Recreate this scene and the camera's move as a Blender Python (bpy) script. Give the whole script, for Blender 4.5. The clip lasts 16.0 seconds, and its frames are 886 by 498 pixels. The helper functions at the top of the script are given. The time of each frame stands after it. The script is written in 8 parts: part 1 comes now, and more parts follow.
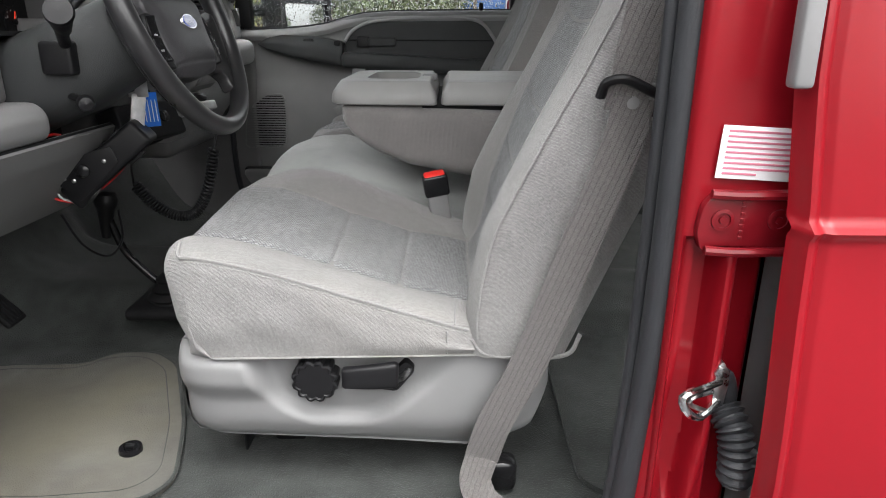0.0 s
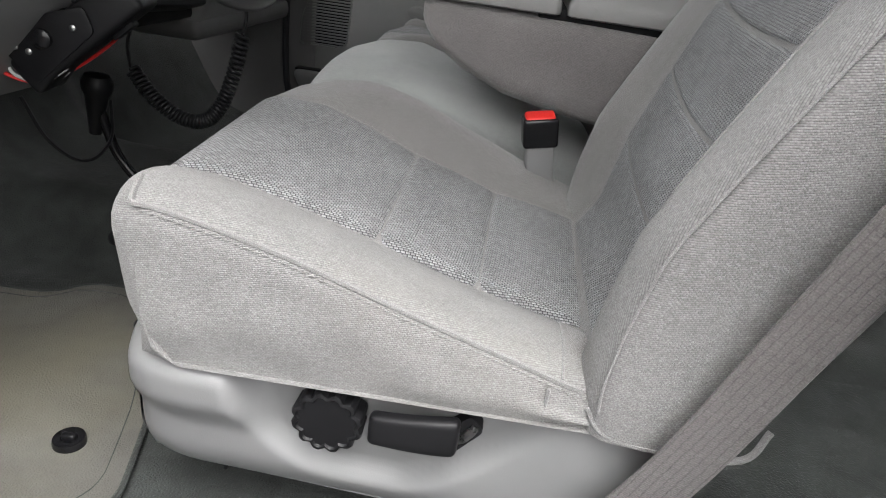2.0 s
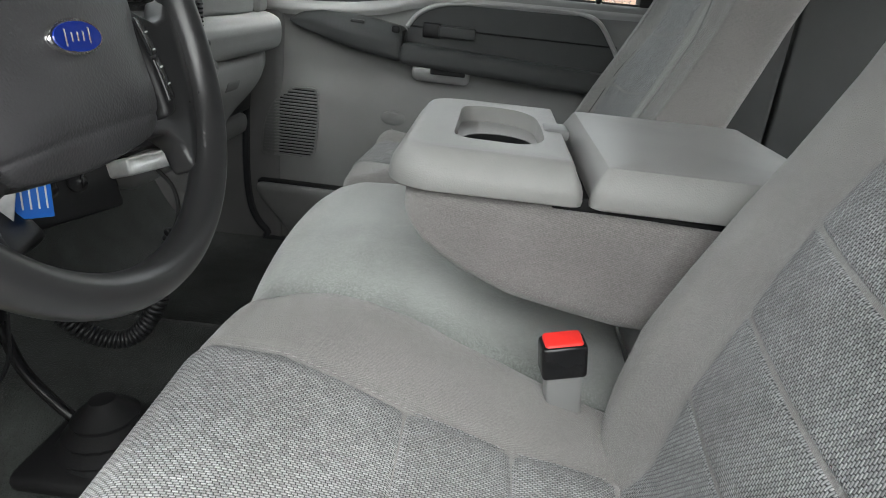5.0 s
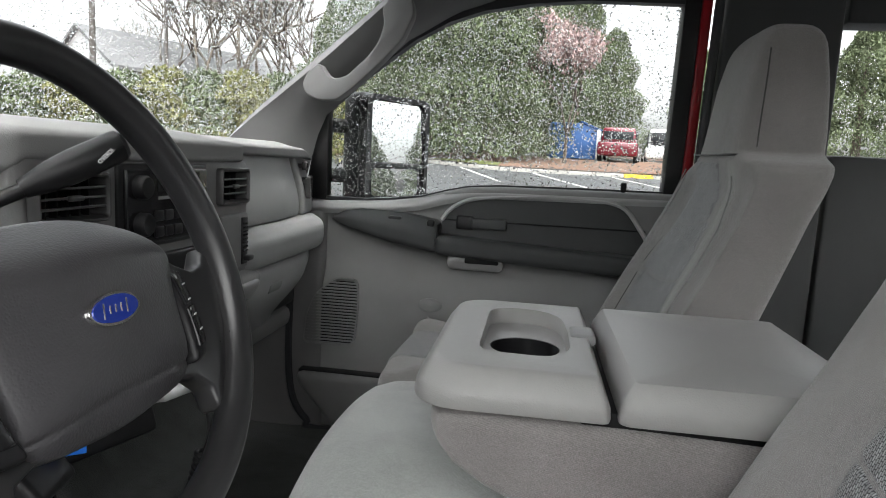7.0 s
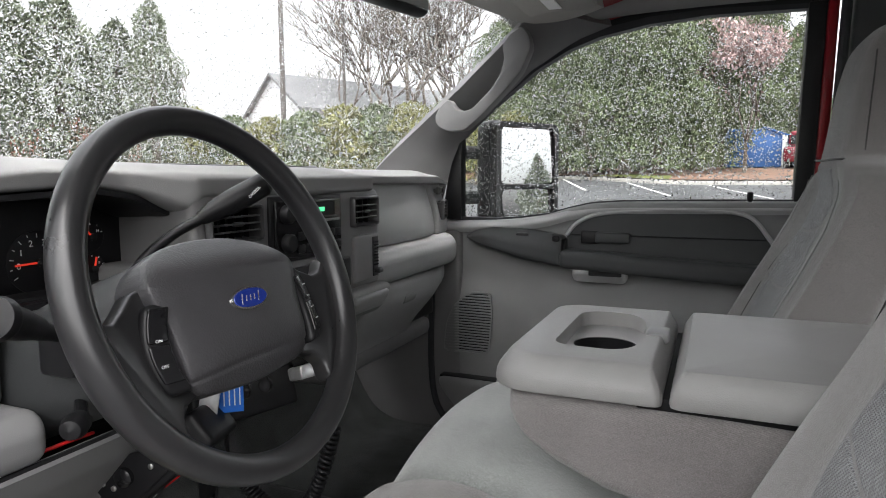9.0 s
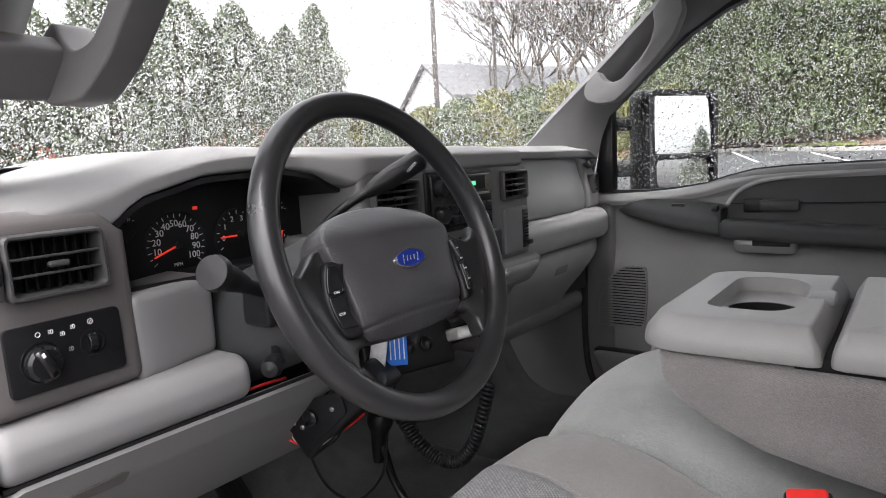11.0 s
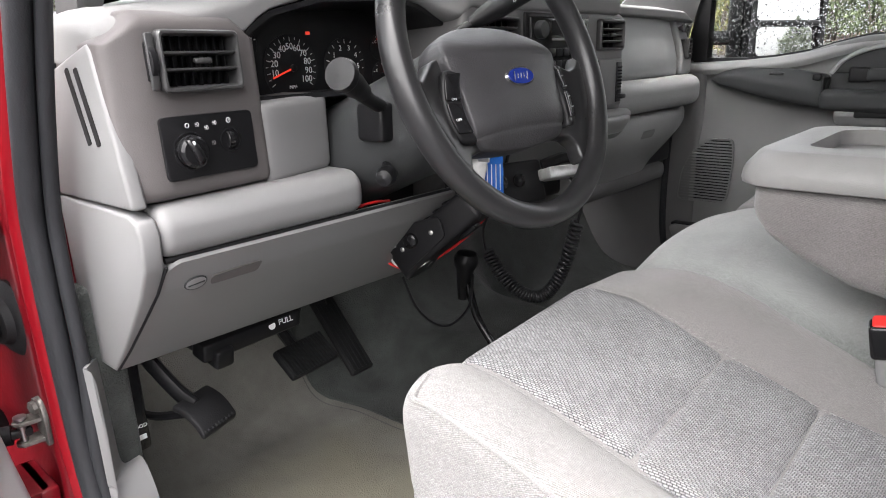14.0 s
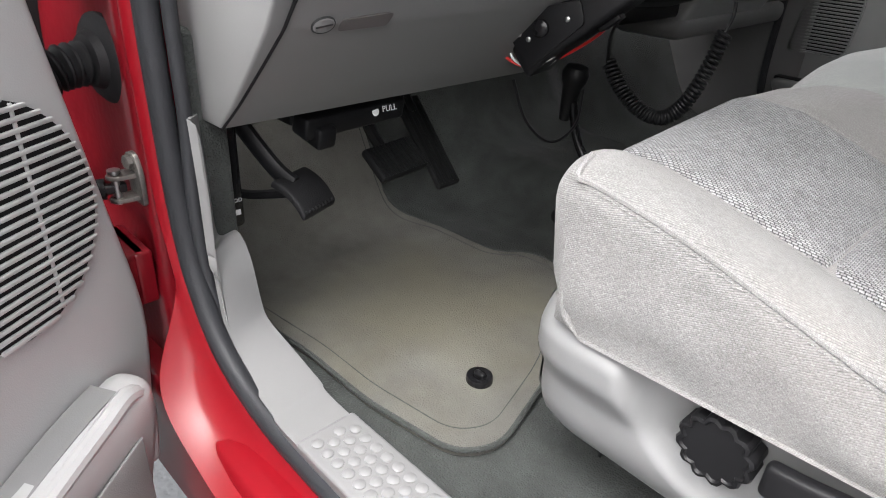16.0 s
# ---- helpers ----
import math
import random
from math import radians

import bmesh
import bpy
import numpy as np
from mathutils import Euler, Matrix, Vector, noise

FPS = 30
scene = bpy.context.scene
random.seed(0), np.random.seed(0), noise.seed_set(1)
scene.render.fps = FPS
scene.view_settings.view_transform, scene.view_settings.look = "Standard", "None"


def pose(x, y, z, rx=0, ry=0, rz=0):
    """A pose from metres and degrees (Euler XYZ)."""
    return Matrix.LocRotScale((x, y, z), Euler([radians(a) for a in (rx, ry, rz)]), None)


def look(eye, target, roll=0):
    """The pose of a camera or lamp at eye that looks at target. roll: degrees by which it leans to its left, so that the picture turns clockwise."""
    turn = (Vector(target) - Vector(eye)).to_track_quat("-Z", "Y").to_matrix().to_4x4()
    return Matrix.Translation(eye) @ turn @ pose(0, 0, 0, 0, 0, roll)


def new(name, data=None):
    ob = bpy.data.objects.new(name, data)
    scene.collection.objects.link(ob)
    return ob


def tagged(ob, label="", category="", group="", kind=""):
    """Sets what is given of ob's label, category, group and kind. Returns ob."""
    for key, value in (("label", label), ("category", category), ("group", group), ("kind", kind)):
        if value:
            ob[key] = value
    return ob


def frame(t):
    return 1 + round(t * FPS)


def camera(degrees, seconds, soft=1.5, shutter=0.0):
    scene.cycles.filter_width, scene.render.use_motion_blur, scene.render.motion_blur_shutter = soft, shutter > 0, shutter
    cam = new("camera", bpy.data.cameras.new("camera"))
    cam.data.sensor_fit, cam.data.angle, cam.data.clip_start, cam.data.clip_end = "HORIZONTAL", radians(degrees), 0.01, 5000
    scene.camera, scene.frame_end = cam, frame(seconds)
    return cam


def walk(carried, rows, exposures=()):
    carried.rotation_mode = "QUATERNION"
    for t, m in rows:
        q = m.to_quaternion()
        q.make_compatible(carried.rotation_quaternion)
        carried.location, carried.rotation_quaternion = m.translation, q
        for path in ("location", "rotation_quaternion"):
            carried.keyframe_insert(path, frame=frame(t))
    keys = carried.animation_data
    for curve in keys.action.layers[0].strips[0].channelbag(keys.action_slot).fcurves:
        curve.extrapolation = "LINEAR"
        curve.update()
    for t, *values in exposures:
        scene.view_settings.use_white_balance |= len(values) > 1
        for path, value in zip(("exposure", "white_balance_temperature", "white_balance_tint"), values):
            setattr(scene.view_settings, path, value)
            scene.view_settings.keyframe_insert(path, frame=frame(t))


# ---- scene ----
cam = camera(68.5, 16.0, soft=1.0)
PATH = [
    (0, (0.049, 0.003, 1.507), (0.037, 1.898, 0.867), 0.3),
    (0.5, (-0.007, 0.136, 1.51), (-0.043, 2.021, 0.845), 1.7),
    (1, (-0.017, 0.233, 1.466), (-0.045, 2.1, 0.75), 4.7),
    (1.5, (-0.002, 0.309, 1.45), (-0.099, 2.139, 0.651), 7.0),
    (2, (-0.019, 0.341, 1.444), (-0.142, 2.144, 0.586), 8.0),
    (2.5, (-0.045, 0.371, 1.434), (-0.164, 2.157, 0.542), 8.3),
    (3, (-0.054, 0.427, 1.425), (-0.159, 2.198, 0.503), 8.7),
    (3.5, (-0.052, 0.516, 1.423), (-0.145, 2.292, 0.506), 9.3),
    (4, (-0.053, 0.578, 1.46), (-0.123, 2.344, 0.524), 9.4),
    (4.5, (-0.068, 0.6, 1.517), (-0.172, 2.389, 0.629), 8.5),
    (5, (-0.08, 0.608, 1.564), (-0.157, 2.464, 0.823), 6.1),
    (5.2, (-0.071, 0.62, 1.582), (-0.15, 2.503, 0.912), 5.4),
    (7.3, (-0.057, 0.611, 1.622), (-0.39, 2.568, 1.378), 2.5),
    (7.5, (-0.039, 0.604, 1.622), (-0.437, 2.55, 1.389), 2.3),
    (8, (-0.006, 0.569, 1.632), (-0.575, 2.474, 1.41), 0.3),
    (8.5, (0.023, 0.52, 1.63), (-0.631, 2.397, 1.404), -0.0),
    (9, (0.073, 0.507, 1.628), (-0.69, 2.343, 1.407), -0.1),
    (9.5, (0.089, 0.493, 1.627), (-0.807, 2.267, 1.407), -0.9),
    (9.7, (0.087, 0.489, 1.626), (-0.86, 2.237, 1.403), -1.2),
    (11.8, (0.116, 0.46, 1.592), (-1.144, 1.983, 1.286), -3.1),
    (12, (0.117, 0.462, 1.586), (-1.16, 1.965, 1.259), -2.9),
    (12.5, (0.123, 0.462, 1.576), (-1.192, 1.92, 1.194), -2.6),
    (13, (0.103, 0.43, 1.567), (-1.204, 1.878, 1.127), -2.3),
    (13.5, (0.099, 0.402, 1.556), (-1.198, 1.84, 1.058), -1.8),
    (14, (0.099, 0.392, 1.539), (-1.19, 1.812, 0.971), -1.8),
    (14.5, (0.087, 0.375, 1.524), (-1.197, 1.762, 0.871), -1.4),
    (15, (0.064, 0.354, 1.489), (-1.2, 1.709, 0.735), 0.3),
    (15.5, (0.033, 0.342, 1.458), (-1.216, 1.649, 0.602), 2.5),
    (16, (-0.021, 0.348, 1.427), (-1.251, 1.605, 0.474), 3.3),
]
EXPOSURES = [(0.0, 2.0, 6500, 10), (2.0, 1.92, 6500, 10), (3.5, 1.72, 6500, 9), (5.0, 2.45, 6450, 5), (7.3, 2.12, 6500, 9), (9.7, 2.1, 6500, 12), (12.0, 2.48, 6550, 15), (13.2, 2.7, 6550, 14), (14.6, 2.52, 6550, 12), (16.0, 2.28, 6500, 11)]
walk(cam, [(t, look(eye, target, roll)) for t, eye, target, roll in PATH], EXPOSURES)

# ---- light ----
world = bpy.data.worlds.new("sky")
scene.world = world
world.use_nodes = True
wn, wl = world.node_tree.nodes, world.node_tree.links
sky = wn.new("ShaderNodeTexSky")
sky.sky_type = "NISHITA"
sky.sun_disc = False
sky.sun_elevation, sky.sun_rotation = radians(70), radians(161)
sky.air_density, sky.dust_density, sky.ozone_density = 1.0, 6.0, 1.0
pale = wn.new("ShaderNodeHueSaturation")
pale.inputs["Saturation"].default_value = 0.12
wl.new(sky.outputs[0], pale.inputs["Color"])
wl.new(pale.outputs[0], wn["Background"].inputs["Color"])
wn["Background"].inputs["Strength"].default_value = 0.15
sun = new("sun", bpy.data.lights.new("sun", "SUN"))
sun.data.energy, sun.data.angle, sun.data.color = 0.55, radians(70), (1.0, 0.98, 0.95)
sun.matrix_world = look((2.3, -6.9, 4.8), (0, 0, 0))

# ---- materials ----
def mat(name, color, rough=0.5, metal=0.0, spec=0.32, grain=None, bump=0.0, vary=0.0, vary_scale=6.0, coat=0.0, sheen=0.0, rough_vary=0.0):
    """A surface with fine relief (grain: cells per metre) and broad wear (vary)."""
    m = bpy.data.materials.new(name)
    m.use_nodes = True
    n, l = m.node_tree.nodes, m.node_tree.links
    b = n["Principled BSDF"]
    b.inputs["Base Color"].default_value = (*color, 1)
    b.inputs["Roughness"].default_value, b.inputs["Metallic"].default_value = rough, metal
    b.inputs["Specular IOR Level"].default_value = spec
    b.inputs["Coat Weight"].default_value, b.inputs["Coat Roughness"].default_value = coat, 0.04
    b.inputs["Sheen Weight"].default_value, b.inputs["Sheen Roughness"].default_value = sheen, 0.4
    co = n.new("ShaderNodeTexCoord")
    if vary:
        t = n.new("ShaderNodeTexNoise")
        t.inputs["Scale"].default_value, t.inputs["Detail"].default_value, t.inputs["Roughness"].default_value = vary_scale, 6, 0.62
        l.new(co.outputs["Object"], t.inputs["Vector"])
        r = n.new("ShaderNodeMapRange")
        r.inputs["From Min"].default_value, r.inputs["From Max"].default_value = 0.3, 0.7
        r.inputs["To Min"].default_value, r.inputs["To Max"].default_value = 1 - vary, 1 + vary
        l.new(t.outputs["Fac"], r.inputs["Value"])
        x = n.new("ShaderNodeMix")
        x.data_type, x.blend_type = "RGBA", "MULTIPLY"
        x.inputs["Factor"].default_value = 1
        x.inputs["A"].default_value = (*color, 1)
        l.new(r.outputs[0], x.inputs["B"])
        l.new(x.outputs["Result"], b.inputs["Base Color"])
        if rough_vary:
            q = n.new("ShaderNodeMapRange")
            q.inputs["From Min"].default_value, q.inputs["From Max"].default_value = 0.3, 0.7
            q.inputs["To Min"].default_value, q.inputs["To Max"].default_value = rough - rough_vary, rough + rough_vary
            l.new(t.outputs["Fac"], q.inputs["Value"])
            l.new(q.outputs[0], b.inputs["Roughness"])
    if grain:
        g = n.new("ShaderNodeTexVoronoi")
        g.feature = "SMOOTH_F1"
        g.inputs["Scale"].default_value = grain
        l.new(co.outputs["Object"], g.inputs["Vector"])
        u = n.new("ShaderNodeBump")
        u.inputs["Strength"].default_value, u.inputs["Distance"].default_value = bump, 0.6 / grain
        l.new(g.outputs["Distance"], u.inputs["Height"])
        l.new(u.outputs[0], b.inputs["Normal"])
    return m


def cloth(name, light, dark, row, length, depth, line=0.35, pit=0.3, ends=1.0, shift=0.385, fuzz=0.2, wear=0.12, stain=(0.0, 0.0, 0.0), stain_amount=0.0, turn=0.0, uneven=0.2, blend=0.0):
    """Woven or knitted cloth: staggered threads, row metres apart and length metres long, laid out in the mesh's own map."""
    m = bpy.data.materials.new(name)
    m.use_nodes = True
    n, l = m.node_tree.nodes, m.node_tree.links
    b = n["Principled BSDF"]
    b.inputs["Roughness"].default_value, b.inputs["Specular IOR Level"].default_value = 0.92, 0.12
    b.inputs["Sheen Weight"].default_value, b.inputs["Sheen Roughness"].default_value = fuzz, 0.5

    def feed(socket, value):
        if isinstance(value, (int, float)):
            socket.default_value = value
        else:
            l.new(value, socket)

    def calc(op, *values):
        q = n.new("ShaderNodeMath")
        q.operation = op
        for socket, value in zip(q.inputs, values):
            feed(socket, value)
        return q.outputs[0]

    def span(value, lo, hi, to_lo=0.0, to_hi=1.0, smooth=False):
        q = n.new("ShaderNodeMapRange")
        if smooth:
            q.interpolation_type = "SMOOTHSTEP"
        for key, w in (("Value", value), ("From Min", lo), ("From Max", hi), ("To Min", to_lo), ("To Max", to_hi)):
            feed(q.inputs[key], w)
        return q.outputs[0]

    def noise(scale, detail):
        q = n.new("ShaderNodeTexNoise")
        q.inputs["Scale"].default_value, q.inputs["Detail"].default_value = scale, detail
        l.new(co.outputs["Object"], q.inputs["Vector"])
        return q

    co = n.new("ShaderNodeTexCoord")
    wob = noise(0.5 / length, 1)
    add = n.new("ShaderNodeVectorMath")
    add.operation = "MULTIPLY_ADD"
    add.inputs[1].default_value = (length * 0.25, row * 0.4, 0)
    l.new(wob.outputs["Color"], add.inputs[0])
    mp = n.new("ShaderNodeMapping")
    mp.inputs["Rotation"].default_value = (0, 0, radians(turn))
    l.new(co.outputs["UV"], mp.inputs["Vector"])
    l.new(mp.outputs[0], add.inputs[2])
    xyz = n.new("ShaderNodeSeparateXYZ")
    l.new(add.outputs[0], xyz.inputs[0])
    r = calc("DIVIDE", xyz.outputs[1], row)
    ri = calc("FLOOR", r)
    a = calc("ADD", calc("DIVIDE", xyz.outputs[0], length), calc("MULTIPLY", ri, shift))
    ai = calc("FLOOR", a)
    cross = span(calc("PINGPONG", r, 0.5), 0.0, line, 0, 1, True)
    tip = span(calc("PINGPONG", a, 0.5), 0.0, pit, 1 - ends, 1, True)
    high = calc("MULTIPLY", cross, tip)
    # between the threads the cloth is only half dark; the pits at their ends are darkest
    shade = calc("MAXIMUM", high, calc("MULTIPLY", blend, tip)) if blend else high
    pair = n.new("ShaderNodeCombineXYZ")
    l.new(ai, pair.inputs[0])
    l.new(ri, pair.inputs[1])
    rnd = n.new("ShaderNodeTexWhiteNoise")
    rnd.noise_dimensions = "2D"
    l.new(pair.outputs[0], rnd.inputs["Vector"])
    fine = noise(700, 3)
    tone = calc("MULTIPLY", calc("MULTIPLY", span(rnd.outputs["Value"], 0, 1, 1 - uneven, 1 + uneven), span(noise(9, 7).outputs["Fac"], 0.3, 0.7, 1 - wear, 1 + wear)), span(fine.outputs["Fac"], 0.25, 0.75, 0.75, 1.25))
    k = n.new("ShaderNodeMix")
    k.data_type = "RGBA"
    k.inputs["A"].default_value, k.inputs["B"].default_value = (*dark, 1), (*light, 1)
    l.new(shade, k.inputs["Factor"])
    x = n.new("ShaderNodeMix")
    x.data_type, x.blend_type = "RGBA", "MULTIPLY"
    x.inputs["Factor"].default_value = 1
    l.new(k.outputs["Result"], x.inputs["A"])
    l.new(tone, x.inputs["B"])
    out = x.outputs["Result"]
    if stain_amount:
        y = n.new("ShaderNodeMix")
        y.data_type = "RGBA"
        y.inputs["B"].default_value = (*stain, 1)
        l.new(span(noise(5, 4).outputs["Fac"], 0.5, 0.72, 0, stain_amount), y.inputs["Factor"])
        l.new(out, y.inputs["A"])
        out = y.outputs["Result"]
    l.new(out, b.inputs["Base Color"])
    u = n.new("ShaderNodeBump")
    u.inputs["Strength"].default_value, u.inputs["Distance"].default_value = 0.9, depth
    l.new(high, u.inputs["Height"])
    u2 = n.new("ShaderNodeBump")
    u2.inputs["Strength"].default_value, u2.inputs["Distance"].default_value = 0.6, 0.0012
    l.new(fine.outputs["Fac"], u2.inputs["Height"])
    l.new(u.outputs[0], u2.inputs["Normal"])
    l.new(u2.outputs[0], b.inputs["Normal"])
    return m


def glass(name, tint=(1, 1, 1), rough=0.0, ior=1.45):
    m = bpy.data.materials.new(name)
    m.use_nodes = True
    b = m.node_tree.nodes["Principled BSDF"]
    b.inputs["Base Color"].default_value = (*tint, 1)
    b.inputs["Transmission Weight"].default_value, b.inputs["Roughness"].default_value, b.inputs["IOR"].default_value = 1, rough, ior
    return m


def glow(name, color, strength):
    m = bpy.data.materials.new(name)
    m.use_nodes = True
    b = m.node_tree.nodes["Principled BSDF"]
    b.inputs["Base Color"].default_value = (*[c * 0.5 for c in color], 1)
    b.inputs["Emission Color"].default_value, b.inputs["Emission Strength"].default_value = (*color, 1), strength
    return m


KNIT = cloth("knit_cloth", (0.240, 0.236, 0.233), (0.150, 0.147, 0.145), 0.0016, 0.0030, 0.00035, line=0.28, pit=0.35, ends=0.30, wear=0.1, stain=(0.25, 0.236, 0.222), stain_amount=0.35, uneven=0.1, turn=-13)
WEAVE = cloth("woven_insert_cloth", (0.305, 0.308, 0.315), (0.012, 0.013, 0.015), 0.0022, 0.0047, 0.0009, line=0.34, pit=0.17, ends=0.95, wear=0.14, turn=-11, uneven=0.25, blend=0.32)
VELOUR = cloth("flat_velour", (0.25, 0.262, 0.253), (0.22, 0.23, 0.223), 0.0012, 0.0014, 0.0001, fuzz=0.5, wear=0.16, stain=(0.33, 0.345, 0.336), stain_amount=0.6)
VELOUR_SIDE = cloth("ribbed_velour", (0.200, 0.189, 0.185), (0.150, 0.142, 0.139), 0.0019, 0.005, 0.0003, line=0.25, ends=0.2, uneven=0.05, fuzz=0.4, wear=0.1, turn=12)
VELOUR_ROLL = cloth("smooth_roll_velour", (0.196, 0.188, 0.184), (0.142, 0.136, 0.133), 0.0012, 0.0016, 0.0002, line=0.3, ends=0.5, fuzz=0.4, wear=0.08, uneven=0.06, turn=-11)
CORD = cloth("piping_cord_cloth", (0.25, 0.246, 0.243), (0.19, 0.187, 0.184), 0.0012, 0.0016, 0.0001, fuzz=0.3, wear=0.08, uneven=0.06)
SEAM = cloth("sewn_seam_cloth", (0.075, 0.073, 0.072), (0.05, 0.05, 0.05), 0.0012, 0.0016, 0.0001, wear=0.1)
BELT = cloth("belt_webbing", (0.148, 0.140, 0.137), (0.112, 0.106, 0.104), 0.0070, 0.0018, 0.0006, line=0.16, pit=0.4, ends=0.3, fuzz=0.1, wear=0.06, uneven=0.05, shift=0.5, turn=-70)
CARPET = mat("carpet", (0.048, 0.052, 0.050), 0.95, spec=0.1, grain=420, bump=1.0, vary=0.3, vary_scale=14, sheen=0.15)
MAT = mat("mat_carpet", (0.118, 0.115, 0.104), 0.95, spec=0.1, grain=520, bump=0.9, vary=0.3, vary_scale=7, sheen=0.1)
# a yellowish worn patch where heels rest, with its own ragged shape
mn, ml = MAT.node_tree.nodes, MAT.node_tree.links
mco, mnoise, msep = mn.new("ShaderNodeTexCoord"), mn.new("ShaderNodeTexNoise"), mn.new("ShaderNodeVectorMath")
mnoise.inputs["Scale"].default_value, mnoise.inputs["Detail"].default_value = 9, 5
ml.new(mco.outputs["Object"], mnoise.inputs["Vector"])
msep.operation = "DISTANCE"
msep.inputs[1].default_value = (-0.60, 0.93, 0.89)
ml.new(mco.outputs["Object"], msep.inputs[0])
msum = mn.new("ShaderNodeMath")
msum.operation = "MULTIPLY_ADD"
msum.inputs[1].default_value = 0.35
ml.new(mnoise.outputs["Fac"], msum.inputs[0])
ml.new(msep.outputs["Value"], msum.inputs[2])
mrange = mn.new("ShaderNodeMapRange")
mrange.inputs["From Min"].default_value, mrange.inputs["From Max"].default_value = 0.24, 0.42
mrange.inputs["To Min"].default_value, mrange.inputs["To Max"].default_value = 0.75, 0.0
ml.new(msum.outputs[0], mrange.inputs["Value"])
mmix = mn.new("ShaderNodeMix")
mmix.data_type = "RGBA"
mmix.inputs["B"].default_value = (0.150, 0.140, 0.105, 1)
ml.new(mrange.outputs[0], mmix.inputs["Factor"])
mbase = mn["Principled BSDF"].inputs["Base Color"]
ml.new(mbase.links[0].from_socket, mmix.inputs["A"])
ml.new(mmix.outputs["Result"], mbase)
DASH = mat("dash_vinyl", (0.19, 0.189, 0.189), 0.75, spec=0.08, grain=900, bump=0.25, vary=0.06, vary_scale=5)
DASH_DARK = mat("dash_vinyl_dark", (0.125, 0.124, 0.124), 0.5, grain=900, bump=0.25, vary=0.08, vary_scale=5)
BEZEL = mat("taupe_bezel_plastic", (0.102, 0.094, 0.094), 0.5, spec=0.25, grain=900, bump=0.25, vary=0.06, vary_scale=6)
DASH_PALE = mat("pale_dash_vinyl", (0.25, 0.25, 0.248), 0.5, spec=0.25, grain=900, bump=0.25, vary=0.05, vary_scale=5)
TRIM = mat("grey_trim_plastic", (0.185, 0.184, 0.186), 0.42, grain=1100, bump=0.15, vary=0.05, vary_scale=4, rough_vary=0.05)
TRIM_PALE = mat("pale_trim_plastic", (0.195, 0.195, 0.197), 0.4, grain=1100, bump=0.12, vary=0.05, vary_scale=6)
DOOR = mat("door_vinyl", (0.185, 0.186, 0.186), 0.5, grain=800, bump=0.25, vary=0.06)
DOOR_PALE = mat("door_upper_vinyl", (0.31, 0.311, 0.311), 0.42, grain=800, bump=0.2, vary=0.05)
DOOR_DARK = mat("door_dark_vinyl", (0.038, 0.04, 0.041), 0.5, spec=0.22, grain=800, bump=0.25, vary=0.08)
# raised above the other door vinyl: light missing on the open door is in its colour
DOOR_TRIM_LIT = mat("door_inner_vinyl", (0.36, 0.362, 0.362), 0.45, grain=800, bump=0.2, vary=0.05, vary_scale=3)
LID = mat("console_vinyl", (0.24, 0.236, 0.233), 0.38, grain=700, bump=0.3, vary=0.07, vary_scale=9, rough_vary=0.06)
LEATHER = mat("wheel_pad_vinyl", (0.040, 0.039, 0.042), 0.42, spec=0.5, grain=620, bump=0.3, vary=0.15, vary_scale=12)
RIM = mat("wheel_rim_leather", (0.018, 0.018, 0.019), 0.3, spec=0.5, grain=1500, bump=0.06, vary=0.15, vary_scale=10, rough_vary=0.03)
BLACK = mat("black_plastic", (0.009, 0.009, 0.01), 0.42, spec=0.25, grain=1500, bump=0.12, vary=0.2, vary_scale=20)
BLACK_GLOSS = mat("black_gloss", (0.01, 0.01, 0.011), 0.16, vary=0.15, vary_scale=20)
RUBBER = mat("rubber", (0.012, 0.012, 0.013), 0.62, spec=0.2, grain=600, bump=0.2, vary=0.2, vary_scale=8)
SEAL = mat("seal_rubber", (0.022, 0.023, 0.026), 0.5, grain=700, bump=0.25, vary=0.15, vary_scale=12)
# near-black fill; in openings, slots and gaps it paints their shade onto solid parts
DARK_FILL = mat("dark_opening", (0.006, 0.006, 0.007), 0.8)
VENT = mat("vent_plastic", (0.04, 0.04, 0.041), 0.4, spec=0.5, vary=0.1, vary_scale=20)
METAL = mat("dull_steel", (0.42, 0.42, 0.42), 0.32, metal=1.0, vary=0.25, vary_scale=60, rough_vary=0.1)
DULL_STEEL = mat("weathered_steel", (0.16, 0.15, 0.14), 0.5, metal=0.7, grain=400, bump=0.3, vary=0.4, vary_scale=60, rough_vary=0.1)
CHROME = mat("bright_steel", (0.7, 0.7, 0.7), 0.14, metal=1.0, vary=0.1, vary_scale=40)
PAINT = mat("red_paint", (0.205, 0.004, 0.009), 0.42, spec=0.15, coat=0.35, vary=0.08, vary_scale=5, grain=1800, bump=0.02)
# darker copy of the red paint: jamb shade as well as dirt in its colour
PAINT_SHADED = mat("red_jamb_paint", (0.135, 0.004, 0.008), 0.42, spec=0.15, coat=0.5, vary=0.2, vary_scale=16, grain=120, bump=0.05)
for m in (PAINT, PAINT_SHADED):
    m.node_tree.nodes["Principled BSDF"].inputs["Coat Roughness"].default_value = 0.16
WHITE = mat("white_print", (0.75, 0.75, 0.75), 0.6)
PAPER = mat("white_sticker", (0.75, 0.75, 0.76), 0.4, vary=0.05)
PINK = mat("sticker_print", (0.5, 0.16, 0.22), 0.6)
REDP = mat("red_button", (0.75, 0.03, 0.025), 0.35, vary=0.06, vary_scale=80)
